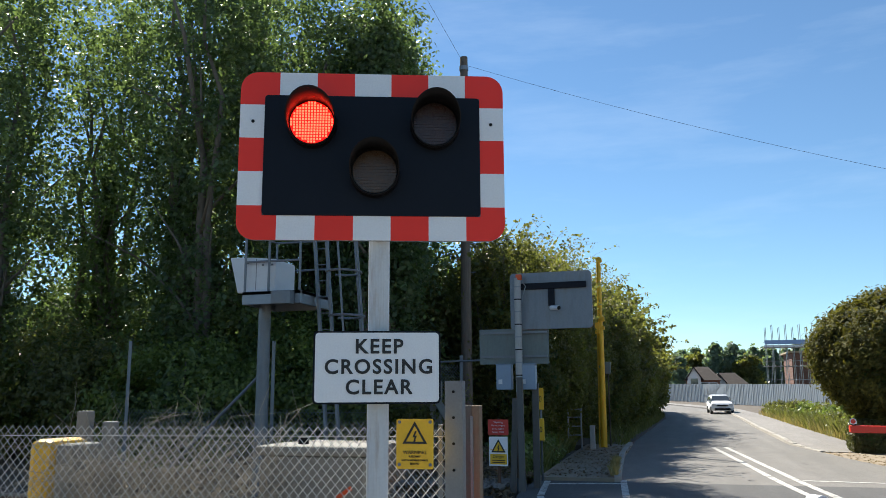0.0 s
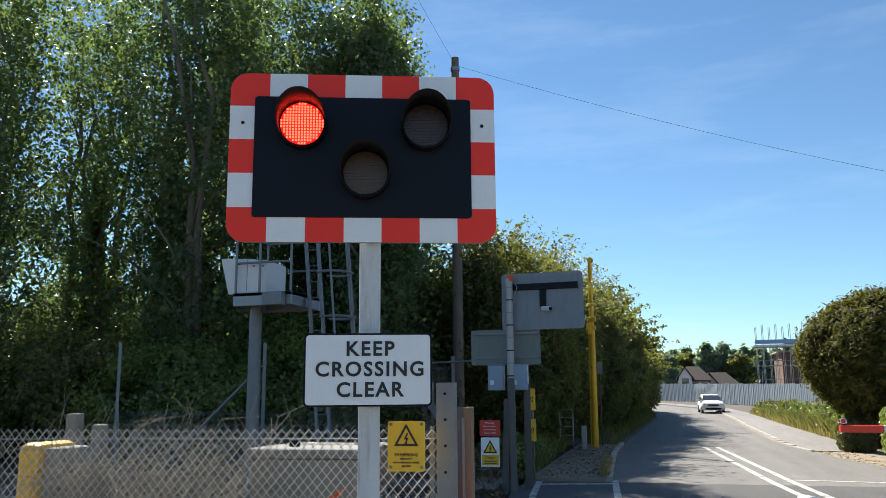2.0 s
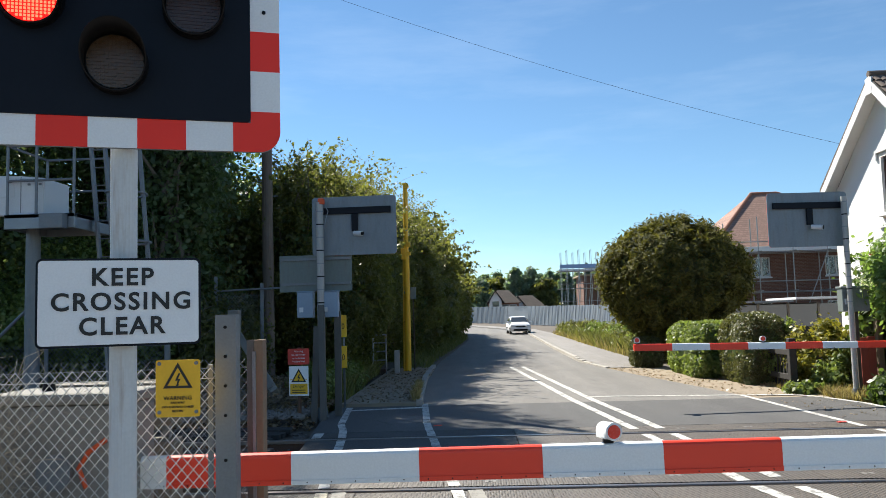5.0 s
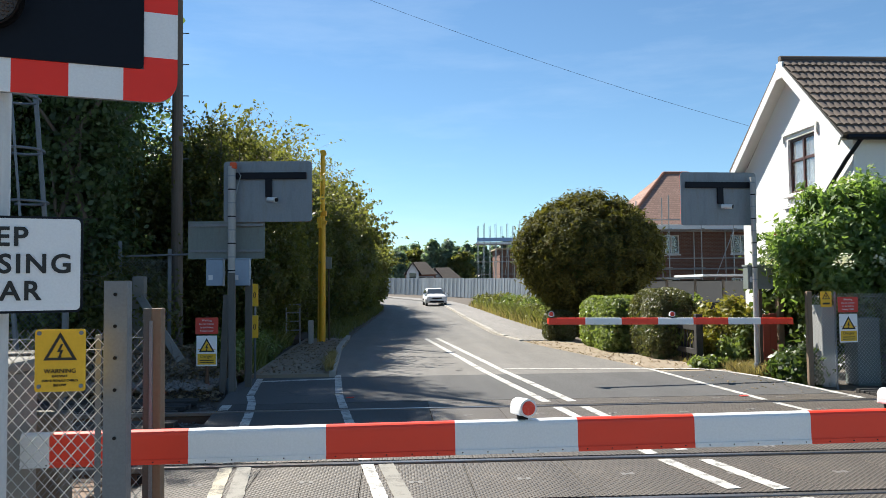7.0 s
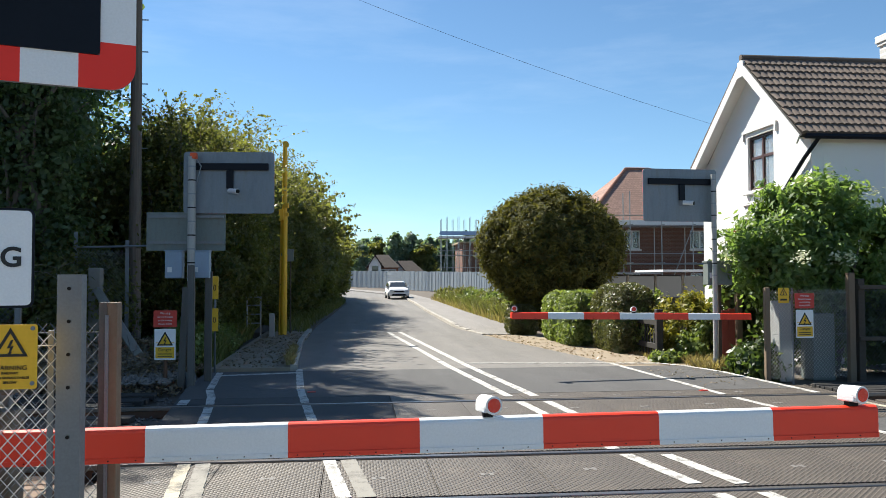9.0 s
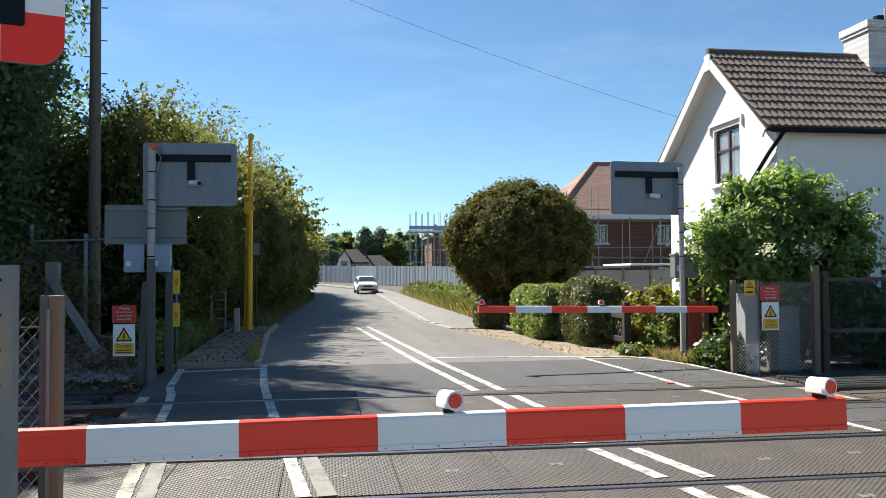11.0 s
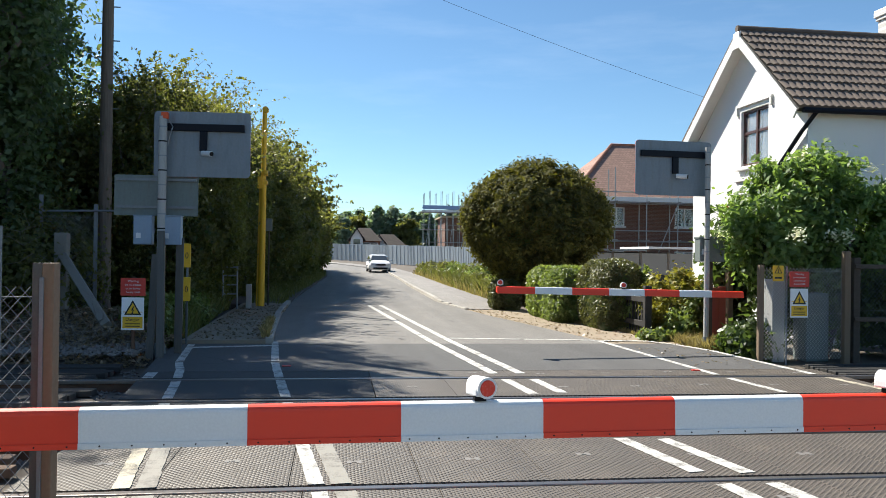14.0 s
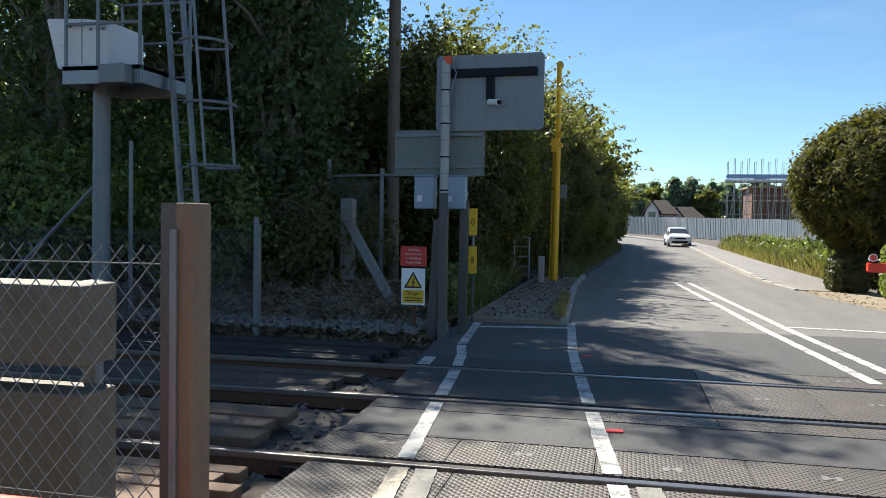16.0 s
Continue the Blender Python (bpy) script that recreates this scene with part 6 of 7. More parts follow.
def danger_pair(m, k, label1, label2, post=None):
    r = thing("trespass_sign", m @ pose(0, 0, 0.395 * k), label1, "warning sign")
    part("sign_plate", round_plate(0.36 * k, 0.26 * k, 0.004, 0.008), M_SIGNRED, r)
    for i, (t, s) in enumerate((("Warning", 0.045), ("Do not trespass", 0.036), ("on the Railway", 0.036), ("Penalty £1000", 0.036))):
        letters(t, s * k, M_TEXTWHITE, r, pose(-0.0, -0.003, (0.085 - 0.055 * i) * k))
    d = thing("danger_sign", m, label2, "warning sign")
    part("sign_plate", round_plate(0.325 * k, 0.48 * k, 0.004, 0.008), M_WHITE, d)
    part("yellow_panel", boxes((-0.14 * k, 0.14 * k, -0.0025, 0, 0.02 * k - 0.0, 0.03 * k)), M_YELLOW, d)
    part("yellow_panel", boxes((-0.145 * k, 0.145 * k, -0.0025, -0.0005, -0.215 * k, -0.045 * k)), M_YELLOW, d)
    tri = bmesh.new()
    f = tri.faces.new([tri.verts.new((x * k, -0.002, z * k)) for x, z in ((-0.12, -0.02), (0.12, -0.02), (0, 0.20))])
    part("triangle_ground", tri, M_YELLOW, d)
    tri_sign(d, 0.25 * k, 0, pose(0, 0, 0.055 * k))
    letters("Danger", 0.068 * k, M_TEXTBLACK, d, pose(0, -0.003, -0.085 * k))
    for i in range(2):
        part("text_bar", boxes((-0.11 * k, 0.11 * k, -0.004, -0.0026, (-0.155 - 0.035 * i) * k, (-0.142 - 0.035 * i) * k)), M_TEXTBLACK, d)
    return d


danger_pair(pose(-2.86, 13.98, 0.62, 0, 0, -4), 1.0, "red trespass warning sign with white lettering", "white and yellow electrical danger sign on a post")
sp = thing("sign_post", pose(-2.86, 14.03, -0.14), "slim dark steel post carrying the warning signs", "post")
part("shaft", tube(bmesh.new(), (0, 0, 0), (0, 0, 1.3), 0.03, 0.03, 12), M_RUST, sp)

# boxes and boards on the left signal pole
bd = thing("back_board", pose(-2.64, 14.42, 0, 0, 0, -3), "two grey green sheet sign backs on the signal pole", "sign back")
part("sheet", round_plate(0.66, 0.62, 0.012, 0.01), M_GREENALU, bd, at=pose(-0.3, 0, 2.40))
part("sheet", round_plate(0.58, 0.62, 0.012, 0.01), M_GREENALU, bd, at=pose(0.33, 0.02, 2.40))
for z in (2.2, 2.62):
    part("rail", boxes((-0.6, 0.6, -0.03, -0.002, z, z + 0.04)), M_GALVD, bd)
for x0, x1, lab in ((-2.93, -2.66, "pale blue grey steel junction box on the pole"), (-2.53, -2.24, "pale blue grey steel junction box on the pole")):
    jb = thing("junction_box", pose((x0 + x1) / 2, 14.32, 1.86), lab, "junction box", "junction boxes")
    w = (x1 - x0) / 2
    part("box_body", boxes((-w, w, -0.09, 0.09, -0.215, 0.215), bev=0.012), M_BLUEBOX, jb)
    part("lid_edge", boxes((-w - 0.008, w + 0.008, -0.1, 0.1, 0.215, 0.23), bev=0.004), M_BLUEBOX, jb)
    part("label_plate", boxes((-w * 0.7, -w * 0.2, -0.096, -0.0905, -0.12, -0.04)), M_WHITEBOX, jb)
    part("bracket", boxes((-w, w, 0.091, 0.12, -0.03, 0.03)), M_GALVD, jb)
for a, b, w in (((-2.42, 13.75, -0.15), (-2.5, 14.1, 1.85), 0.05), ((-2.27, 14.3, -0.15), (-2.27, 14.35, 1.75), 0.055), ((-2.62, 13.95, -0.15), (-2.58, 14.12, 1.5), 0.05)):
    st = thing("channel_post", pose(0, 0, 0), "dull grey perforated steel channel post by the signal", "post", "channel posts")
    a, b = Vector(a), Vector(b)
    q = Vector((0, 0, 1)).rotation_difference((b - a).normalized()).to_matrix().to_4x4()
    L = (b - a).length
    part("channel", boxes((-w, w, -0.006, 0.006, 0, L), (-w, -w + 0.01, 0.006, 0.05, 0, L), (w - 0.01, w, 0.006, 0.05, 0, L)), M_POSTSTEEL, st, at=Matrix.Translation(a) @ q)
for z0, z1 in ((1.28, 1.68), (0.72, 1.12)):
    yb = thing("yellow_marker", pose(-2.36, 15.5, 0), "small yellow marker plate with black edge on a post", "marker")
    part("plate", boxes((-0.06, 0.06, -0.02, 0.02, z0, z1), bev=0.01), M_YELLOW, yb)
    part("dark_mark", pipe([(0.02 * math.cos(t * 0.785), -0.022, (z0 + z1) / 2 + 0.05 * math.sin(t * 0.785)) for t in range(9)], 0.006, 6), M_TEXTBLACK, yb)
    part("post", tube(bmesh.new(), (0.0, 0.04, -0.1), (0.0, 0.04, z1), 0.02, 0.02, 10), M_GALVD, yb)

# tall yellow pole, grey bollard
yp = thing("yellow_height_pole", pose(-1.93, 24.45, 0.0, 0, 0.35, 0), "tall yellow painted steel pole beside the footway", "pole")
part("shaft", tube(bmesh.new(), (0, 0, 0), (0, 0, 3.55), 0.095, 0.085, 16), M_YPAINT, yp)
part("upper_shaft", tube(bmesh.new(), (0, 0, 3.55), (0, 0, 5.5), 0.07, 0.062, 16), M_YPAINT, yp)
part("collar", boxes((-0.12, 0.12, -0.1, 0.1, 3.42, 3.52), (-0.15, -0.02, -0.12, 0.06, 3.3, 3.62), (0.02, 0.12, -0.1, 0.08, 3.66, 3.8), bev=0.01), M_YPAINT, yp)
part("end_cap", tube(bmesh.new(), (0.02, -0.09, 5.48), (0.02, 0.09, 5.48), 0.085, 0.085, 18), M_YPAINT, yp)
part("conduit", tube(bmesh.new(), (-0.12, -0.02, 0.0), (-0.09, -0.02, 3.4), 0.018, 0.018, 8), M_YPAINT, yp)
bo = thing("bollard", pose(-2.17, 23.6, 0.04), "short pale grey square marker post", "bollard")
part("post", boxes((-0.07, 0.07, -0.07, 0.07, 0, 0.66), bev=0.015), M_SIGPOLE, bo)
pb = thing("small_box", pose(-1.78, 24.95, 0), "small grey box on a thin post in the bushes", "box")
part("case", boxes((-0.09, 0.09, -0.05, 0.05, 2.15, 2.5), bev=0.01), M_GREENALU, pb)
part("post", tube(bmesh.new(), (0, 0.06, 0), (0, 0.06, 2.5), 0.02, 0.02, 8), M_DARKTIMBER, pb)

# raised camera platform with caged ladder
PX, PY = -6.78, 13.0
pf = thing("camera_platform", pose(PX, PY, -0.15), "grey steel platform on a column with caged ladder", "platform")
part("column", tube(bmesh.new(), (0, 0, 0), (0, 0, 3.38), 0.115, 0.105, 18), M_GALVD, pf)
part("deck", boxes((-0.12, 0.95, -0.6, 0.6, 3.38, 3.44), bev=0.006), M_GALVD, pf)
for y in (-0.6, 0.56):
    part("deck_beam", boxes((-0.12, 0.95, y, y + 0.04, 3.22, 3.44), bev=0.006), M_GALV, pf)
for x in (-0.12, 0.91):
    part("deck_beam", boxes((x, x + 0.04, -0.55, 0.55, 3.22, 3.44), bev=0.006), M_GALV, pf)
part("junction", boxes((0.5, 0.85, -0.78, -0.61, 3.2, 3.42), bev=0.01), M_GALVD, pf)
for x, y in ((-0.09, -0.57), (0.35, -0.57), (0.92, -0.57), (-0.09, 0.57), (0.92, 0.57)):
    part("handrail_post", tube(bmesh.new(), (x, y, 3.4), (x, y, 4.5), 0.022, 0.022, 8), M_GALVD, pf)
for z in (3.95, 4.48):
    for a, b in (((-0.09, -0.57), (0.92, -0.57)), ((-0.09, 0.57), (0.92, 0.57)), ((-0.09, -0.57), (-0.09, 0.57))):
        part("handrail", tube(bmesh.new(), (*a, z), (*b, z), 0.02, 0.02, 8), M_GALVD, pf)
LX = 1.27


def leaning(bm):
    """The ladder and its cage lean towards the platform."""
    for v in bm.verts:
        v.co.x -= 0.085 * (v.co.z - 1.6)
    return bm


for x in (LX - 0.11, LX + 0.11):
    part("ladder_rail", leaning(boxes((x - 0.022, x + 0.022, -0.05, 0.03, 0.0, 5.0), bev=0.004)), M_GALVD, pf)
for i in range(16):
    part("rung", leaning(tube(bmesh.new(), (LX - 0.09, -0.01, 0.3 + 0.28 * i), (LX + 0.09, -0.01, 0.3 + 0.28 * i), 0.009, 0.009, 8)), M_GALVD, pf)
for z in (2.25, 3.02, 3.78, 4.55):
    hoop = [(LX + 0.11 + 0.29 * (1 + math.cos(t)), -0.03 + 0.36 * math.sin(t), z + 0.01 * math.sin(9 * z)) for t in [math.pi - 0.6 - (2 * math.pi - 1.2) * k / 16 for k in range(17)]]
    part("cage_hoop", leaning(pipe(hoop, 0.021, 6)), M_GALVD, pf)
for t in (-1.35, -0.1, 1.2):
    x, y = LX + 0.11 + 0.29 * (1 + math.cos(t)), -0.03 + 0.36 * math.sin(t)
    part("cage_strap", leaning(boxes((x - 0.016, x + 0.016, y - 0.01, y + 0.01, 2.23, 5.0))), M_GALVD, pf)
part("brace", tube(bmesh.new(), (-1.9, 0.2, 0.45), (-0.1, 0.05, 2.05), 0.028, 0.028, 8), M_GALVD, pf)
hb = thing("camera_housing", pose(-6.86, 12.9, 3.29), "white painted camera housing on the steel platform", "camera housing")
bm = bmesh.new()
pr = [(-0.2, 0.0), (0.5, 0.0), (0.5, 0.56), (0.12, 0.60), (-0.36, 0.62)]
f0 = [bm.verts.new((x, -0.38, z)) for x, z in pr]
f1 = [bm.verts.new((x, 0.38, z)) for x, z in pr]
bm.faces.new(f0)
bm.faces.new(f1[::-1])
for i in range(5):
    bm.faces.new((f0[(i + 1) % 5], f0[i], f1[i], f1[(i + 1) % 5]))
bmesh.ops.recalc_face_normals(bm, faces=bm.faces)
bmesh.ops.bevel(bm, geom=list(bm.edges), offset=0.012, segments=2, affect='EDGES')
hbody = part("housing", bm, M_WHITEBOX, hb)
part("panel", boxes((-0.2, 0.05, -0.388, -0.381, 0.28, 0.52), bev=0.003), M_WHITEBOX, hbody)
part("lid_seam", boxes((0.14, 0.15, -0.385, -0.381, 0.04, 0.58)), M_GALVD, hbody)
for x in (0.25, 0.42):
    part("latch", boxes((x, x + 0.04, -0.392, -0.381, 0.45, 0.48)), M_GALVD, hbody)

# back fence posts by the bank
for x, y, h, lab in ((-4.9, 13.6, 1.5, 0), (-7.35, 14.5, 2.6, 0), (-9.9, 13.6, 2.6, 0), (-5.25, 17.2, 2.55, 0), (-4.35, 17.4, 2.4, 0)):
    ps = thing("fence_post", pose(x, y, -0.15), "grey steel angle fence post on the bank", "fence post", "bank fence posts")
    part("angle", boxes((-0.035, 0.035, -0.005, 0.005, 0, h + 0.15), (-0.035, -0.025, 0.005, 0.07, 0, h + 0.15)), M_GALVD, ps)
cp = thing("straining_post", pose(-4.75, 16.8, -0.15), "weathered concrete straining post with a raking strut", "fence post")
part("post", boxes((-0.11, 0.11, -0.11, 0.11, 0, 2.0), bev=0.02), M_CONC, cp)
part("strut", boxes((-0.075, 0.075, -0.075, 0.075, 0, 1.95), bev=0.015), M_CONC, cp, at=pose(1.12, -1.25, 0.45) @ Vector((0, 0, 1)).rotation_difference(Vector((-1.0, 1.1, 1.05)).normalized()).to_matrix().to_4x4())
bf = thing("mesh_fence", pose(0, 0, 0), "tall mesh panel fence in front of the bushes", "fence")
mesh_sheet(bf, (-5.25, 17.2), (-4.35, 17.4), 0.1, 2.2, 0.06, 0.003, M_GALVD)
part("top_rail", tube(bmesh.new(), (-5.25, 17.2, 2.25), (-3.3, 17.3, 2.3), 0.02, 0.02, 8), M_GALVD, bf)

lf = thing("mesh_fence", pose(0, 0, 0), "low dark chain-link fence along the bank", "fence")
mesh_sheet(lf, (-10.2, 13.72), (-4.9, 13.66), -0.05, 1.32, 0.075, 0.0024, M_GALVD)
part("end_post", boxes((-4.98, -4.9, 13.68, 13.76, -0.15, 1.4), bev=0.008), M_CONC, lf)
mf = thing("metal_stile", pose(-2.62, 23.3, -0.05, 0, 0, 12), "small grey tubular metal frame among the weeds", "metal frame")
for x in (-0.18, 0.18):
    part("upright", tube(bmesh.new(), (x, 0, 0), (x, 0, 1.22), 0.022, 0.022, 10), M_GALV, mf)
for z in (0.5, 0.74, 0.98, 1.2):
    part("rail", tube(bmesh.new(), (-0.18, 0, z), (0.18, 0, z), 0.018, 0.018, 8), M_GALV, mf)

# right-hand railway gate and fence
gp = thing("mesh_gate", pose(0, 0, 0), "chain-link gate panel with brown timber posts", "gate")
part("gate_post", boxes((6.775, 6.86, 13.66, 13.745, -0.15, 1.46), bev=0.012), M_POSTWOOD, gp)
part("gate_post", boxes((8.30, 8.41, 13.75, 13.86, -0.15, 1.70), bev=0.012), M_POSTWOOD, gp)
mesh_sheet(gp, (6.87, 13.7), (8.28, 13.8), -0.05, 1.42, 0.06, 0.0026)
part("mid_tube", tube(bmesh.new(), (7.28, 13.74, -0.15), (7.28, 13.74, 1.45), 0.017, 0.017, 8), M_GALVD, gp)
danger_pair(pose(7.43, 13.62, 0.86, 0, 0, 3), 0.96, "red trespass warning sign on the mesh gate", "white and yellow electrical danger sign on the mesh gate")
y2 = thing("warning_sign", pose(7.08, 13.64, 1.33, 0, 0, 3), "small yellow electrical warning sign on the gate", "warning sign")
part("sign_plate", round_plate(0.19, 0.25, 0.004, 0.01), M_YELLOW, y2)
tri_sign(y2, 0.14, 0, pose(0, 0, 0.04))
part("text_bar", boxes((-0.06, 0.06, -0.004, -0.0005, -0.085, -0.055)), M_TEXTBLACK, y2)
for x0, x1, y0, h, m, lab in ((7.22, 7.44, 14.05, 1.22, M_SIGPOLE, "pale concrete slab cabinet behind the gate"), (7.85, 8.25, 14.1, 1.0, M_GREENALU, "dark grey equipment cabinet behind the gate")):
    cb = thing("equipment_case", pose(0, 0, 0), lab, "equipment case")
    part("case_body", boxes((x0, x1, y0, y0 + 0.4, -0.14, h), bev=0.015), m, cb)
    part("door_seam", boxes((x0 + 0.03, x1 - 0.03, y0 - 0.004, y0 - 0.001, 0.05, h - 0.1)), m, cb)
rf = thing("rail_fence", pose(0, 0, 0), "dark weathered timber rail fence with ivy", "fence")
for x in (8.62, 9.95, 11.3, 12.7):
    part("post", boxes((x - 0.06, x + 0.06, 13.9, 14.02, -0.15, 1.6), bev=0.01), M_DARKTIMBER, rf)
for z in (0.55, 1.42):
    part("rail", boxes((8.55, 13.0, 13.85, 13.895, z, z + 0.07), bev=0.008), M_DARKTIMBER, rf)
mesh_sheet(rf, (8.62, 14.04), (12.7, 14.06), 0.0, 1.45, 0.07, 0.002, M_GALVD)
lk = thing("lineside_box", pose(6.76, 15.39, 0), "dull grey green equipment box on the signal pole", "equipment box")
part("case_body", boxes((-0.235, 0.235, -0.11, 0.11, 1.49, 1.90), bev=0.012), M_GREENALU, lk)
part("lid", boxes((-0.25, 0.25, -0.125, 0.125, 1.90, 1.94), bev=0.01), M_GREENALU, lk)
part("label_plate", boxes((-0.2, -0.13, -0.116, -0.1105, 1.62, 1.72)), M_WHITEBOX, lk)
part("post", boxes((0.06, 0.12, 0.115, 0.17, -0.15, 1.9)), M_DARKTIMBER, lk)

# garden gate, red gate
gg = thing("timber_gate", pose(0, 0, 0), "black stained low timber gate between the hedges", "gate")
a, b = Vector((6.22, 18.35, 0)), Vector((6.14, 16.75, 0))
for p in (a, b):
    part("gate_post", boxes((p.x - 0.07, p.x + 0.07, p.y - 0.07, p.y + 0.07, -0.15, 1.0), bev=0.015), M_DARKWOOD, gg)
for i in range(9):
    part("picket", boxes((6.202, 6.222, 16.86 + 0.165 * i, 16.92 + 0.165 * i, 0.02, 0.74), bev=0.004), M_DARKWOOD, gg)
for z in (0.18, 0.66):
    part("gate_rail", boxes((6.15, 6.20, 16.82, 18.28, z, z + 0.11), bev=0.008), M_DARKWOOD, gg)
rg = thing("garden_gate", pose(7.42, 16.1, -0.15, 0, 0, 8), "faded red brown boarded garden gate", "gate")
for i in range(2):
    part("board", boxes((-0.29 + 0.15 * i, -0.145 + 0.15 * i, -0.015, 0.015, 0.08, 1.15 + 0.02 * (i % 2)), bev=0.004), M_GATERED, rg)
part("gate_post", boxes((0.03, 0.14, -0.06, 0.06, 0, 1.5), bev=0.01), M_POSTWOOD, rg)
part("gate_rail", boxes((-0.29, 0.005, 0.016, 0.05, 0.25, 0.33), (-0.29, 0.005, 0.016, 0.05, 0.85, 0.93)), M_GATERED, rg)


# ---- parked car ----
def car(m):
    host = thing("car", m, "white hatchback car standing on the road facing the crossing", "car")
    prof = [(-1.95, 0.26), (-2.02, 0.55), (-1.92, 0.78), (-1.5, 0.92), (-0.95, 1.0), (-0.35, 1.40), (0.3, 1.50), (1.1, 1.47), (1.7, 1.2), (1.95, 0.9), (1.95, 0.35), (1.88, 0.26)]
    bm = bmesh.new()
    rows = []
    for w, s in ((-0.86, 0.0), (-0.72, 0.035), (0.72, 0.035), (0.86, 0.0)):
        rows.append([bm.verts.new((w * (1.0 if z < 1.0 else 0.80), y, z + (s if z > 0.9 else 0))) for y, z in prof])
    for p, q in zip(rows, rows[1:]):
        for i in range(len(prof)):
            j = (i + 1) % len(prof)
            bm.faces.new((p[i], p[j], q[j], q[i]))
    bm.faces.new(rows[0][::-1])
    bm.faces.new(rows[-1])
    bmesh.ops.recalc_face_normals(bm, faces=bm.faces)
    bmesh.ops.bevel(bm, geom=list(bm.edges), offset=0.05, segments=2, affect='EDGES')
    part("body", bm, M_CARPAINT, host, smooth=True)
    def quad(name, pts, mat):
        b2 = bmesh.new()
        f = b2.faces.new([b2.verts.new(p) for p in pts])
        r = bmesh.ops.extrude_face_region(b2, geom=[f])
        n = f.normal.copy()
        b2.normal_update()
        bmesh.ops.translate(b2, verts=[v for v in r["geom"] if isinstance(v, bmesh.types.BMVert)], vec=f.normal * 0.01)
        bmesh.ops.recalc_face_normals(b2, faces=b2.faces)
        part(name, b2, mat, host)
    quad("windscreen", [(-0.72, -0.96, 1.06), (0.72, -0.96, 1.06), (0.60, -0.38, 1.45), (-0.60, -0.38, 1.45)], M_GLASS)
    for s in (-1, 1):
        quad("side_window", [(s * 0.86, -0.85, 1.04), (s * 0.86, 1.4, 1.06), (s * 0.735, 0.95, 1.38), (s * 0.735, -0.4, 1.36)], M_GLASS)
        part("headlight", boxes((s * 0.64 - 0.17, s * 0.64 + 0.17, -2.03, -1.88, 0.66, 0.80), bev=0.03), M_UPVC, host)
        part("mirror", boxes((s * 0.98 - 0.09, s * 0.98 + 0.09, -0.85, -0.7, 0.98, 1.12), bev=0.03), M_CARPAINT, host)
        for y in (-1.3, 1.3):
            wheel = part("wheel", tube(bmesh.new(), (s * 0.72, y, 0.31), (s * 0.89, y, 0.31), 0.31, 0.31, 24), M_TYRE, host)
            part("rim", tube(bmesh.new(), (s * 0.885, y, 0.31), (s * 0.90, y, 0.31), 0.2, 0.18, 18), M_GALV, wheel)
    part("grille", boxes((-0.42, 0.42, -2.06, -1.95, 0.62, 0.74), bev=0.01), M_BLACKIN, host)
    part("lower_grille", boxes((-0.6, 0.6, -2.05, -1.95, 0.32, 0.46), bev=0.02), M_BLACKIN, host)
    part("number_plate", boxes((-0.26, 0.26, -2.075, -2.055, 0.48, 0.57)), M_UPVC, host)
    return host


car(pose(3.5, 67.0, lift(65.0), 0, 0, 3) @ Matrix.Scale(0.93, 4))


# ---- houses, scaffold and hoarding beyond ----
def palisade(pts, h):
    host = thing("hoarding", pose(0, 0, 0), "pale grey blue steel sheet hoarding along the pavement", "hoarding", kind="structure")
    me = link_mesh("hoarding_panel", boxes((0.0, 0.97, -0.012, 0.012, 0, h), (0.0, 0.05, -0.045, -0.012, 0, h), (0.32, 0.37, -0.035, -0.012, 0, h), (0.64, 0.69, -0.035, -0.012, 0, h)), M_HOARD)
    for (x0, y0), (x1, y1) in zip(pts, pts[1:]):
        d = Vector((x1 - x0, y1 - y0, 0))
        n = max(1, int(d.length / 1.0))
        a = math.degrees(math.atan2(d.y, d.x))
        for i in range(n):
            p = Vector((x0, y0, 0)) + d * i / n
            k = new("hoarding_panel", me)
            k.parent = host
            k.matrix_basis = pose(p.x, p.y, lift(p.y) - 0.1 + 0.02 * math.sin(i * 2.1), 0, 0, a)
    return host


palisade([(-6, 116), (-0.6, 112), (3.8, 104), (6.2, 96), (10.0, 86), (13.6, 75), (14.0, 62)], 2.15)


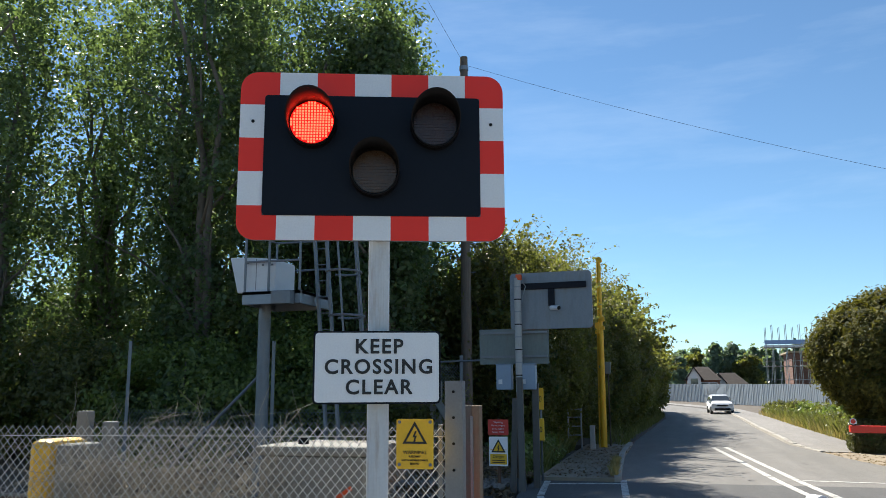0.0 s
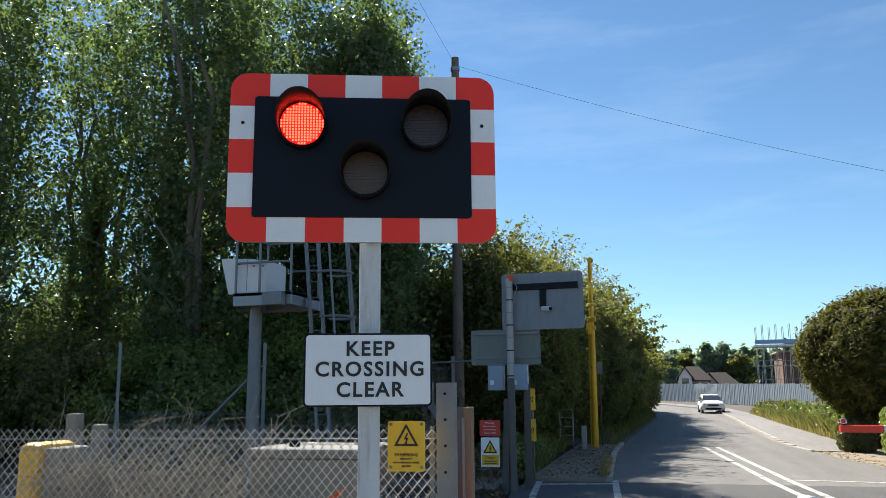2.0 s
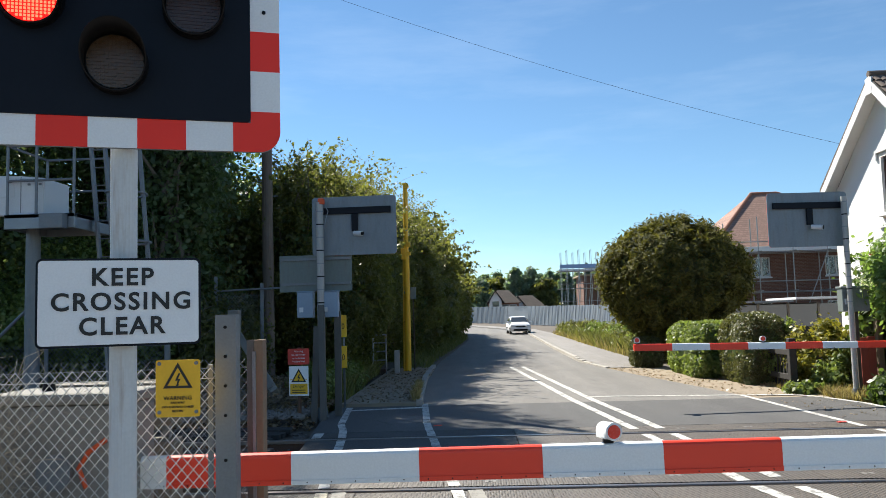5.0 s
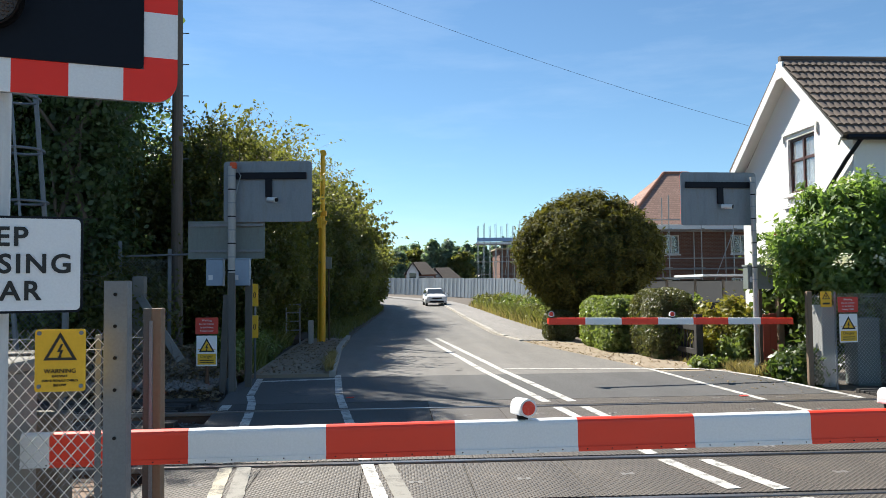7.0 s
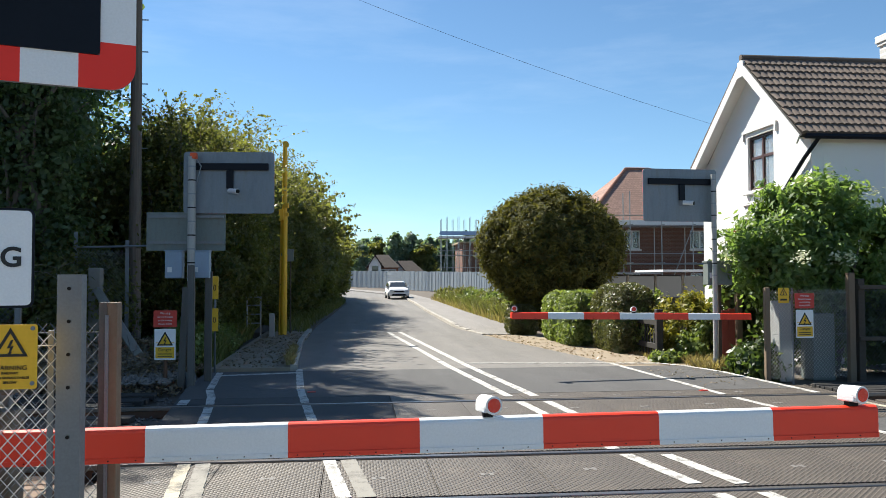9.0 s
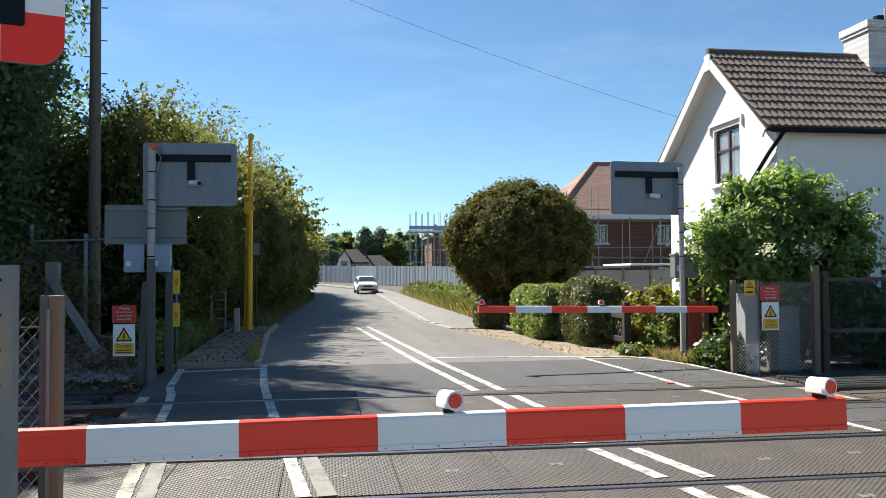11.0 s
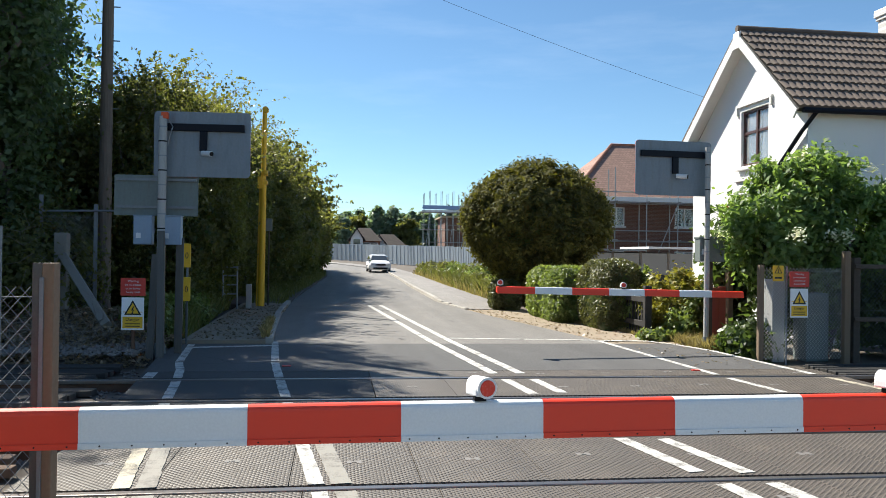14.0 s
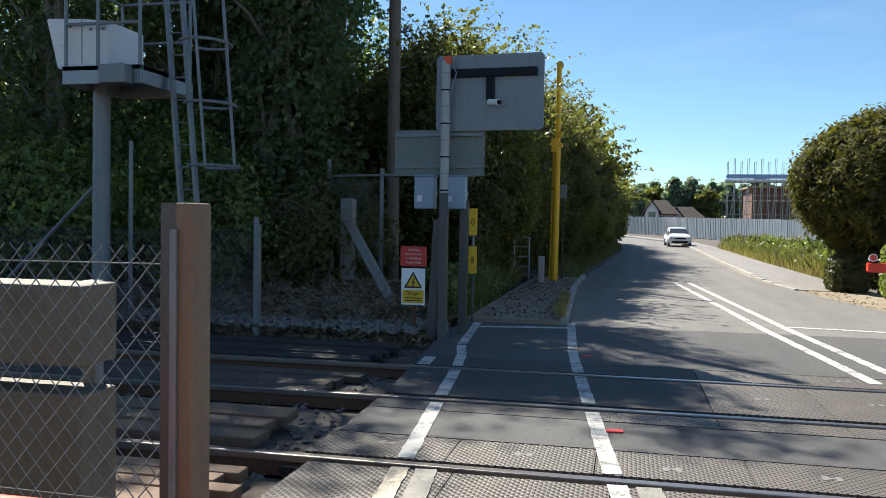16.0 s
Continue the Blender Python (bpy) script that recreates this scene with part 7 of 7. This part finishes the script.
def brick_house():
    host = thing("house", pose(0, 0, 0), "new red brick house with red hipped roof behind scaffold", "house")
    X0, X1, Y0, Y1, E = 13.2, 24.0, 45.0, 53.0, 4.75
    holes = [(15.05, 15.95), (18.85, 20.6), (22.2, 23.2)]
    part("wall", wall_with_holes(X1 - X0, E, 0.3, [(a - X0, b - X0, 3.35, 4.4) for a, b in holes] + [(a - X0, b - X0, 0.8, 2.0) for a, b in holes]), M_BRICKWALL, host, at=pose(X0, Y0, -0.1))
    part("wall", boxes((X0 - 0.3, X0 - 0.002, Y0, Y1, -0.1, E)), M_BRICKWALL, host)
    part("wall", boxes((X1 + 0.002, X1 + 0.3, Y0, Y1, -0.1, E)), M_BRICKWALL, host)
    for a, b in holes:
        for z in (3.25, 0.7):
            casement(host, pose((a + b) / 2, Y0 + 0.05, z), b - a, 1.05 if z > 2 else 1.2, M_UPVC, 2 if b - a < 1.2 else 3, 0, False)
            part("window_sill", boxes((a - 0.05, b + 0.05, Y0 - 0.08, Y0 - 0.002, z - 0.08, z - 0.004)), M_UPVC, host)
    part("fascia", boxes((X0 - 0.6, X1 + 0.6, Y0 - 0.55, Y0 - 0.5, E - 0.12, E + 0.1)), M_UPVC, host)
    bm = bmesh.new()
    r = 0.55
    RZ2 = 8.3
    c = [(X0 - r, Y0 - r, E), (X1 + r, Y0 - r, E), (X1 + r, Y1 + r, E), (X0 - r, Y1 + r, E)]
    rid = [(16.5, 49.0, RZ2), (18.0, 49.0, RZ2)]
    vs = [bm.verts.new(p) for p in c + rid]
    for f in ((0, 1, 5, 4), (1, 2, 5), (2, 3, 4, 5), (3, 0, 4), (3, 2, 1, 0)):
        bm.faces.new([vs[i] for i in f])
    bmesh.ops.recalc_face_normals(bm, faces=bm.faces)
    part("roof", bm, M_ROOFTILE, host)
    for a, b in ((c[0], rid[0]), (c[1], rid[1]), (rid[0], rid[1])):
        part("hip_ridge", pipe([a, b], 0.1, 8), M_ROOFRED, host)
    return host


M_BRICKWALL = course_mat("brick wall", (0.17, 0.078, 0.052), (0.26, 0.23, 0.20), 0.225, 0.075)
M_ROOFTILE = course_mat("clay tile roof", (0.33, 0.20, 0.155), (0.17, 0.10, 0.08), 0.2, 0.13)
brick_house()


def scaffold(x0, x1, y, levels, top, bays, label, extra=()):
    host = thing("scaffold", pose(0, 0, 0), label, "scaffold", "scaffolds")
    for dy in (0.0, 1.1):
        for i in range(bays + 1):
            x = x0 + (x1 - x0) * i / bays
            part("standard", tube(bmesh.new(), (x, y - dy, -0.1), (x, y - dy, top + 0.3 * (i % 2)), 0.03, 0.03, 8), M_SCAF, host)
    for z in levels:
        part("ledger", tube(bmesh.new(), (x0 - 0.4, y, z), (x1 + 0.4, y, z), 0.03, 0.03, 8), M_SCAF, host)
        part("ledger", tube(bmesh.new(), (x0 - 0.4, y - 1.1, z), (x1 + 0.4, y - 1.1, z), 0.03, 0.03, 8), M_SCAF, host)
        part("guard_rail", tube(bmesh.new(), (x0 - 0.3, y - 1.13, z + 0.55), (x1 + 0.3, y - 1.13, z + 0.55), 0.03, 0.03, 8), M_SCAF, host)
    for i in range(4):
        yb = y - 1.07 + 0.26 * i
        part("board", boxes((x0 - 0.3, x1 + 0.3, yb, yb + 0.23, levels[-1] + 0.04, levels[-1] + 0.08)), M_BOARD, host)
    part("toe_board", boxes((x0 - 0.3, x1 + 0.3, y - 1.12, y - 1.08, levels[-1] + 0.05, levels[-1] + 0.28)), M_UPVC, host)
    for z in levels:
        for i in range(bays + 1):
            x = x0 + (x1 - x0) * i / bays
            part("transom", tube(bmesh.new(), (x + 0.06, y - 1.35, z + 0.06), (x + 0.06, y + 0.25, z + 0.06), 0.028, 0.028, 6), M_SCAF, host)
    for i in range(0, bays, 2):
        xa, xb = x0 + (x1 - x0) * i / bays, x0 + (x1 - x0) * (i + 1) / bays
        part("brace", tube(bmesh.new(), (xa, y - 1.15, 0.2), (xb, y - 1.15, levels[-1]), 0.028, 0.028, 8), M_SCAF, host)
    return host


scaffold(13.0, 23.5, 44.3, (2.4, 4.45), 6.0, 6, "grey tube scaffold with boards along the brick house")
scaffold(10.2, 18.5, 96.5, (2.4, 4.4, 6.4), 8.6, 12, "grey tube scaffold round a half-built house")
hb2 = thing("house", pose(0, 0, 0), "half-built brick house behind scaffold and blue sheeting", "house")
part("wall", boxes((13.0, 20.5, 98.0, 105.0, 0, 5.9)), M_BRICKWALL, hb2)
part("roof_sheet", boxes((12.6, 20.8, 97.6, 105.3, 5.92, 6.1)), M_BOARD, hb2)
part("blue_netting", boxes((10.0, 18.5, 95.2, 95.22, 6.75, 7.2)), plain("blue debris netting", (0.28, 0.40, 0.62), 0.7), hb2, "blue debris netting")


def prism(ring, y0, y1):
    """A solid between two copies of a ring of (x, z) points."""
    bm = bmesh.new()
    a = [bm.verts.new((x, y0, z)) for x, z in ring]
    b = [bm.verts.new((x, y1, z)) for x, z in ring]
    bm.faces.new(a)
    bm.faces.new(b[::-1])
    for i in range(len(ring)):
        j = (i + 1) % len(ring)
        bm.faces.new((a[i], b[i], b[j], a[j]))
    bmesh.ops.recalc_face_normals(bm, faces=bm.faces)
    return bm


def far_house(x, y, w, h, label):
    host = thing("house", pose(x, y, lift(y) - 0.1), label, "house", "distant houses")
    part("wall", boxes((-w / 2, w / 2, 0, 7, 0, h)), M_BRICK, host)
    part("upper_wall", boxes((-w / 2, -w / 6, -0.02, 0, h * 0.55, h)), M_RENDER, host)
    bm = bmesh.new()
    c = [(-w / 2 - 0.4, -0.4, h), (w / 2 + 0.4, -0.4, h), (w / 2 + 0.4, 7.4, h), (-w / 2 - 0.4, 7.4, h)]
    v = [bm.verts.new(p) for p in c + [(-w / 5, 3.5, h + 2.1), (w / 5, 3.5, h + 2.1)]]
    for f in ((0, 1, 5, 4), (1, 2, 5), (2, 3, 4, 5), (3, 0, 4), (3, 2, 1, 0)):
        bm.faces.new([v[i] for i in f])
    part("roof", bm, M_FARROOF, host)
    gx, gw, gh = -w * 0.28, w * 0.2, h + 1.75
    part("gable_wall", prism([(gx - gw, h * 0.5), (gx + gw, h * 0.5), (gx + gw, h + 0.35), (gx, gh), (gx - gw, h + 0.35)], -0.9, 2.0), M_RENDER, host, "white painted gable")
    for sgn in (-1, 1):
        part("gable_roof", prism([(gx, gh + 0.02), (gx, gh + 0.24), (gx + sgn * (gw + 0.4), h + 0.12), (gx + sgn * (gw + 0.4), h - 0.1)], -1.25, 3.0), M_FARROOF, host)
    part("gable_window", boxes((gx - 0.5, gx + 0.5, -0.95, -0.905, h * 0.62, h + 0.25)), M_GLASS, host)
    for dx in (-w * 0.3, w * 0.05, w * 0.3):
        win = part("window", boxes((dx - 0.6, dx + 0.6, -0.05, -0.021, h * 0.55, h * 0.9)), M_UPVC, host)
        part("pane", boxes((dx - 0.5, dx + 0.5, -0.07, -0.051, h * 0.58, h * 0.87)), M_GLASS, win)
    return host


far_house(4.6, 128, 4.6, 2.6, "distant house with brown hipped roof")
far_house(8.6, 134, 5.6, 1.7, "distant low house with brown roof")

# greenhouse and shed roofs behind the garden
gh = thing("greenhouse", pose(0, 0, 0), "old greenhouse with pale flat roof panels", "greenhouse")
part("frame_wall", boxes((9.0, 13.2, 30.0, 30.05, -0.1, 0.9)), M_DARKWOOD, gh)
for i in range(5):
    x = 9.0 + 1.05 * i
    part("post", boxes((x - 0.04, x + 0.04, 29.96, 30.02, 0.9, 1.75)), M_GREYWOOD, gh)
for i in range(4):
    x = 9.0 + 1.05 * i
    part("pane", boxes((x + 0.05, x + 1.0, 29.98, 29.99, 0.92, 1.7)), M_GLASS, gh)
part("roof_panel", boxes((8.7, 11.2, 29.7, 32.6, 1.78, 1.84)), M_ALU, gh, at=pose(0, 0, 0))
part("roof_panel", boxes((11.25, 13.6, 29.6, 32.6, 1.86, 1.94)), M_WHITEBOX, gh)
part("back_wall", boxes((9.0, 13.2, 32.5, 32.6, -0.1, 1.75)), M_DARKWOOD, gh)

# unseen trees added behind the camera close the place, far off to spare fill light
for i in range(14):
    rng = np.random.default_rng(800 + i)
    x, y = -70 + 10.5 * i, -85 + rng.uniform(-6, 6)
    host = thing("tree", pose(x, y, -0.15), "unseen broadleaf tree added behind the camera", "tree", "trees behind the road")
    part("trunk", pipe([(0, 0, 0), (0.1, 0, 4)], 0.2, 8, 0.1), M_BARK, host)
    leaves(host, "crown", [(900, (rng.normal() * 0.5, 0, 3 + 1.5 * j), (2.6 - 0.25 * j, 2.4, 1.4), 20, 0.7, 0.3) for j in range(4)], 0.4, M_LEAF_FAR_HAZE, 830 + i)
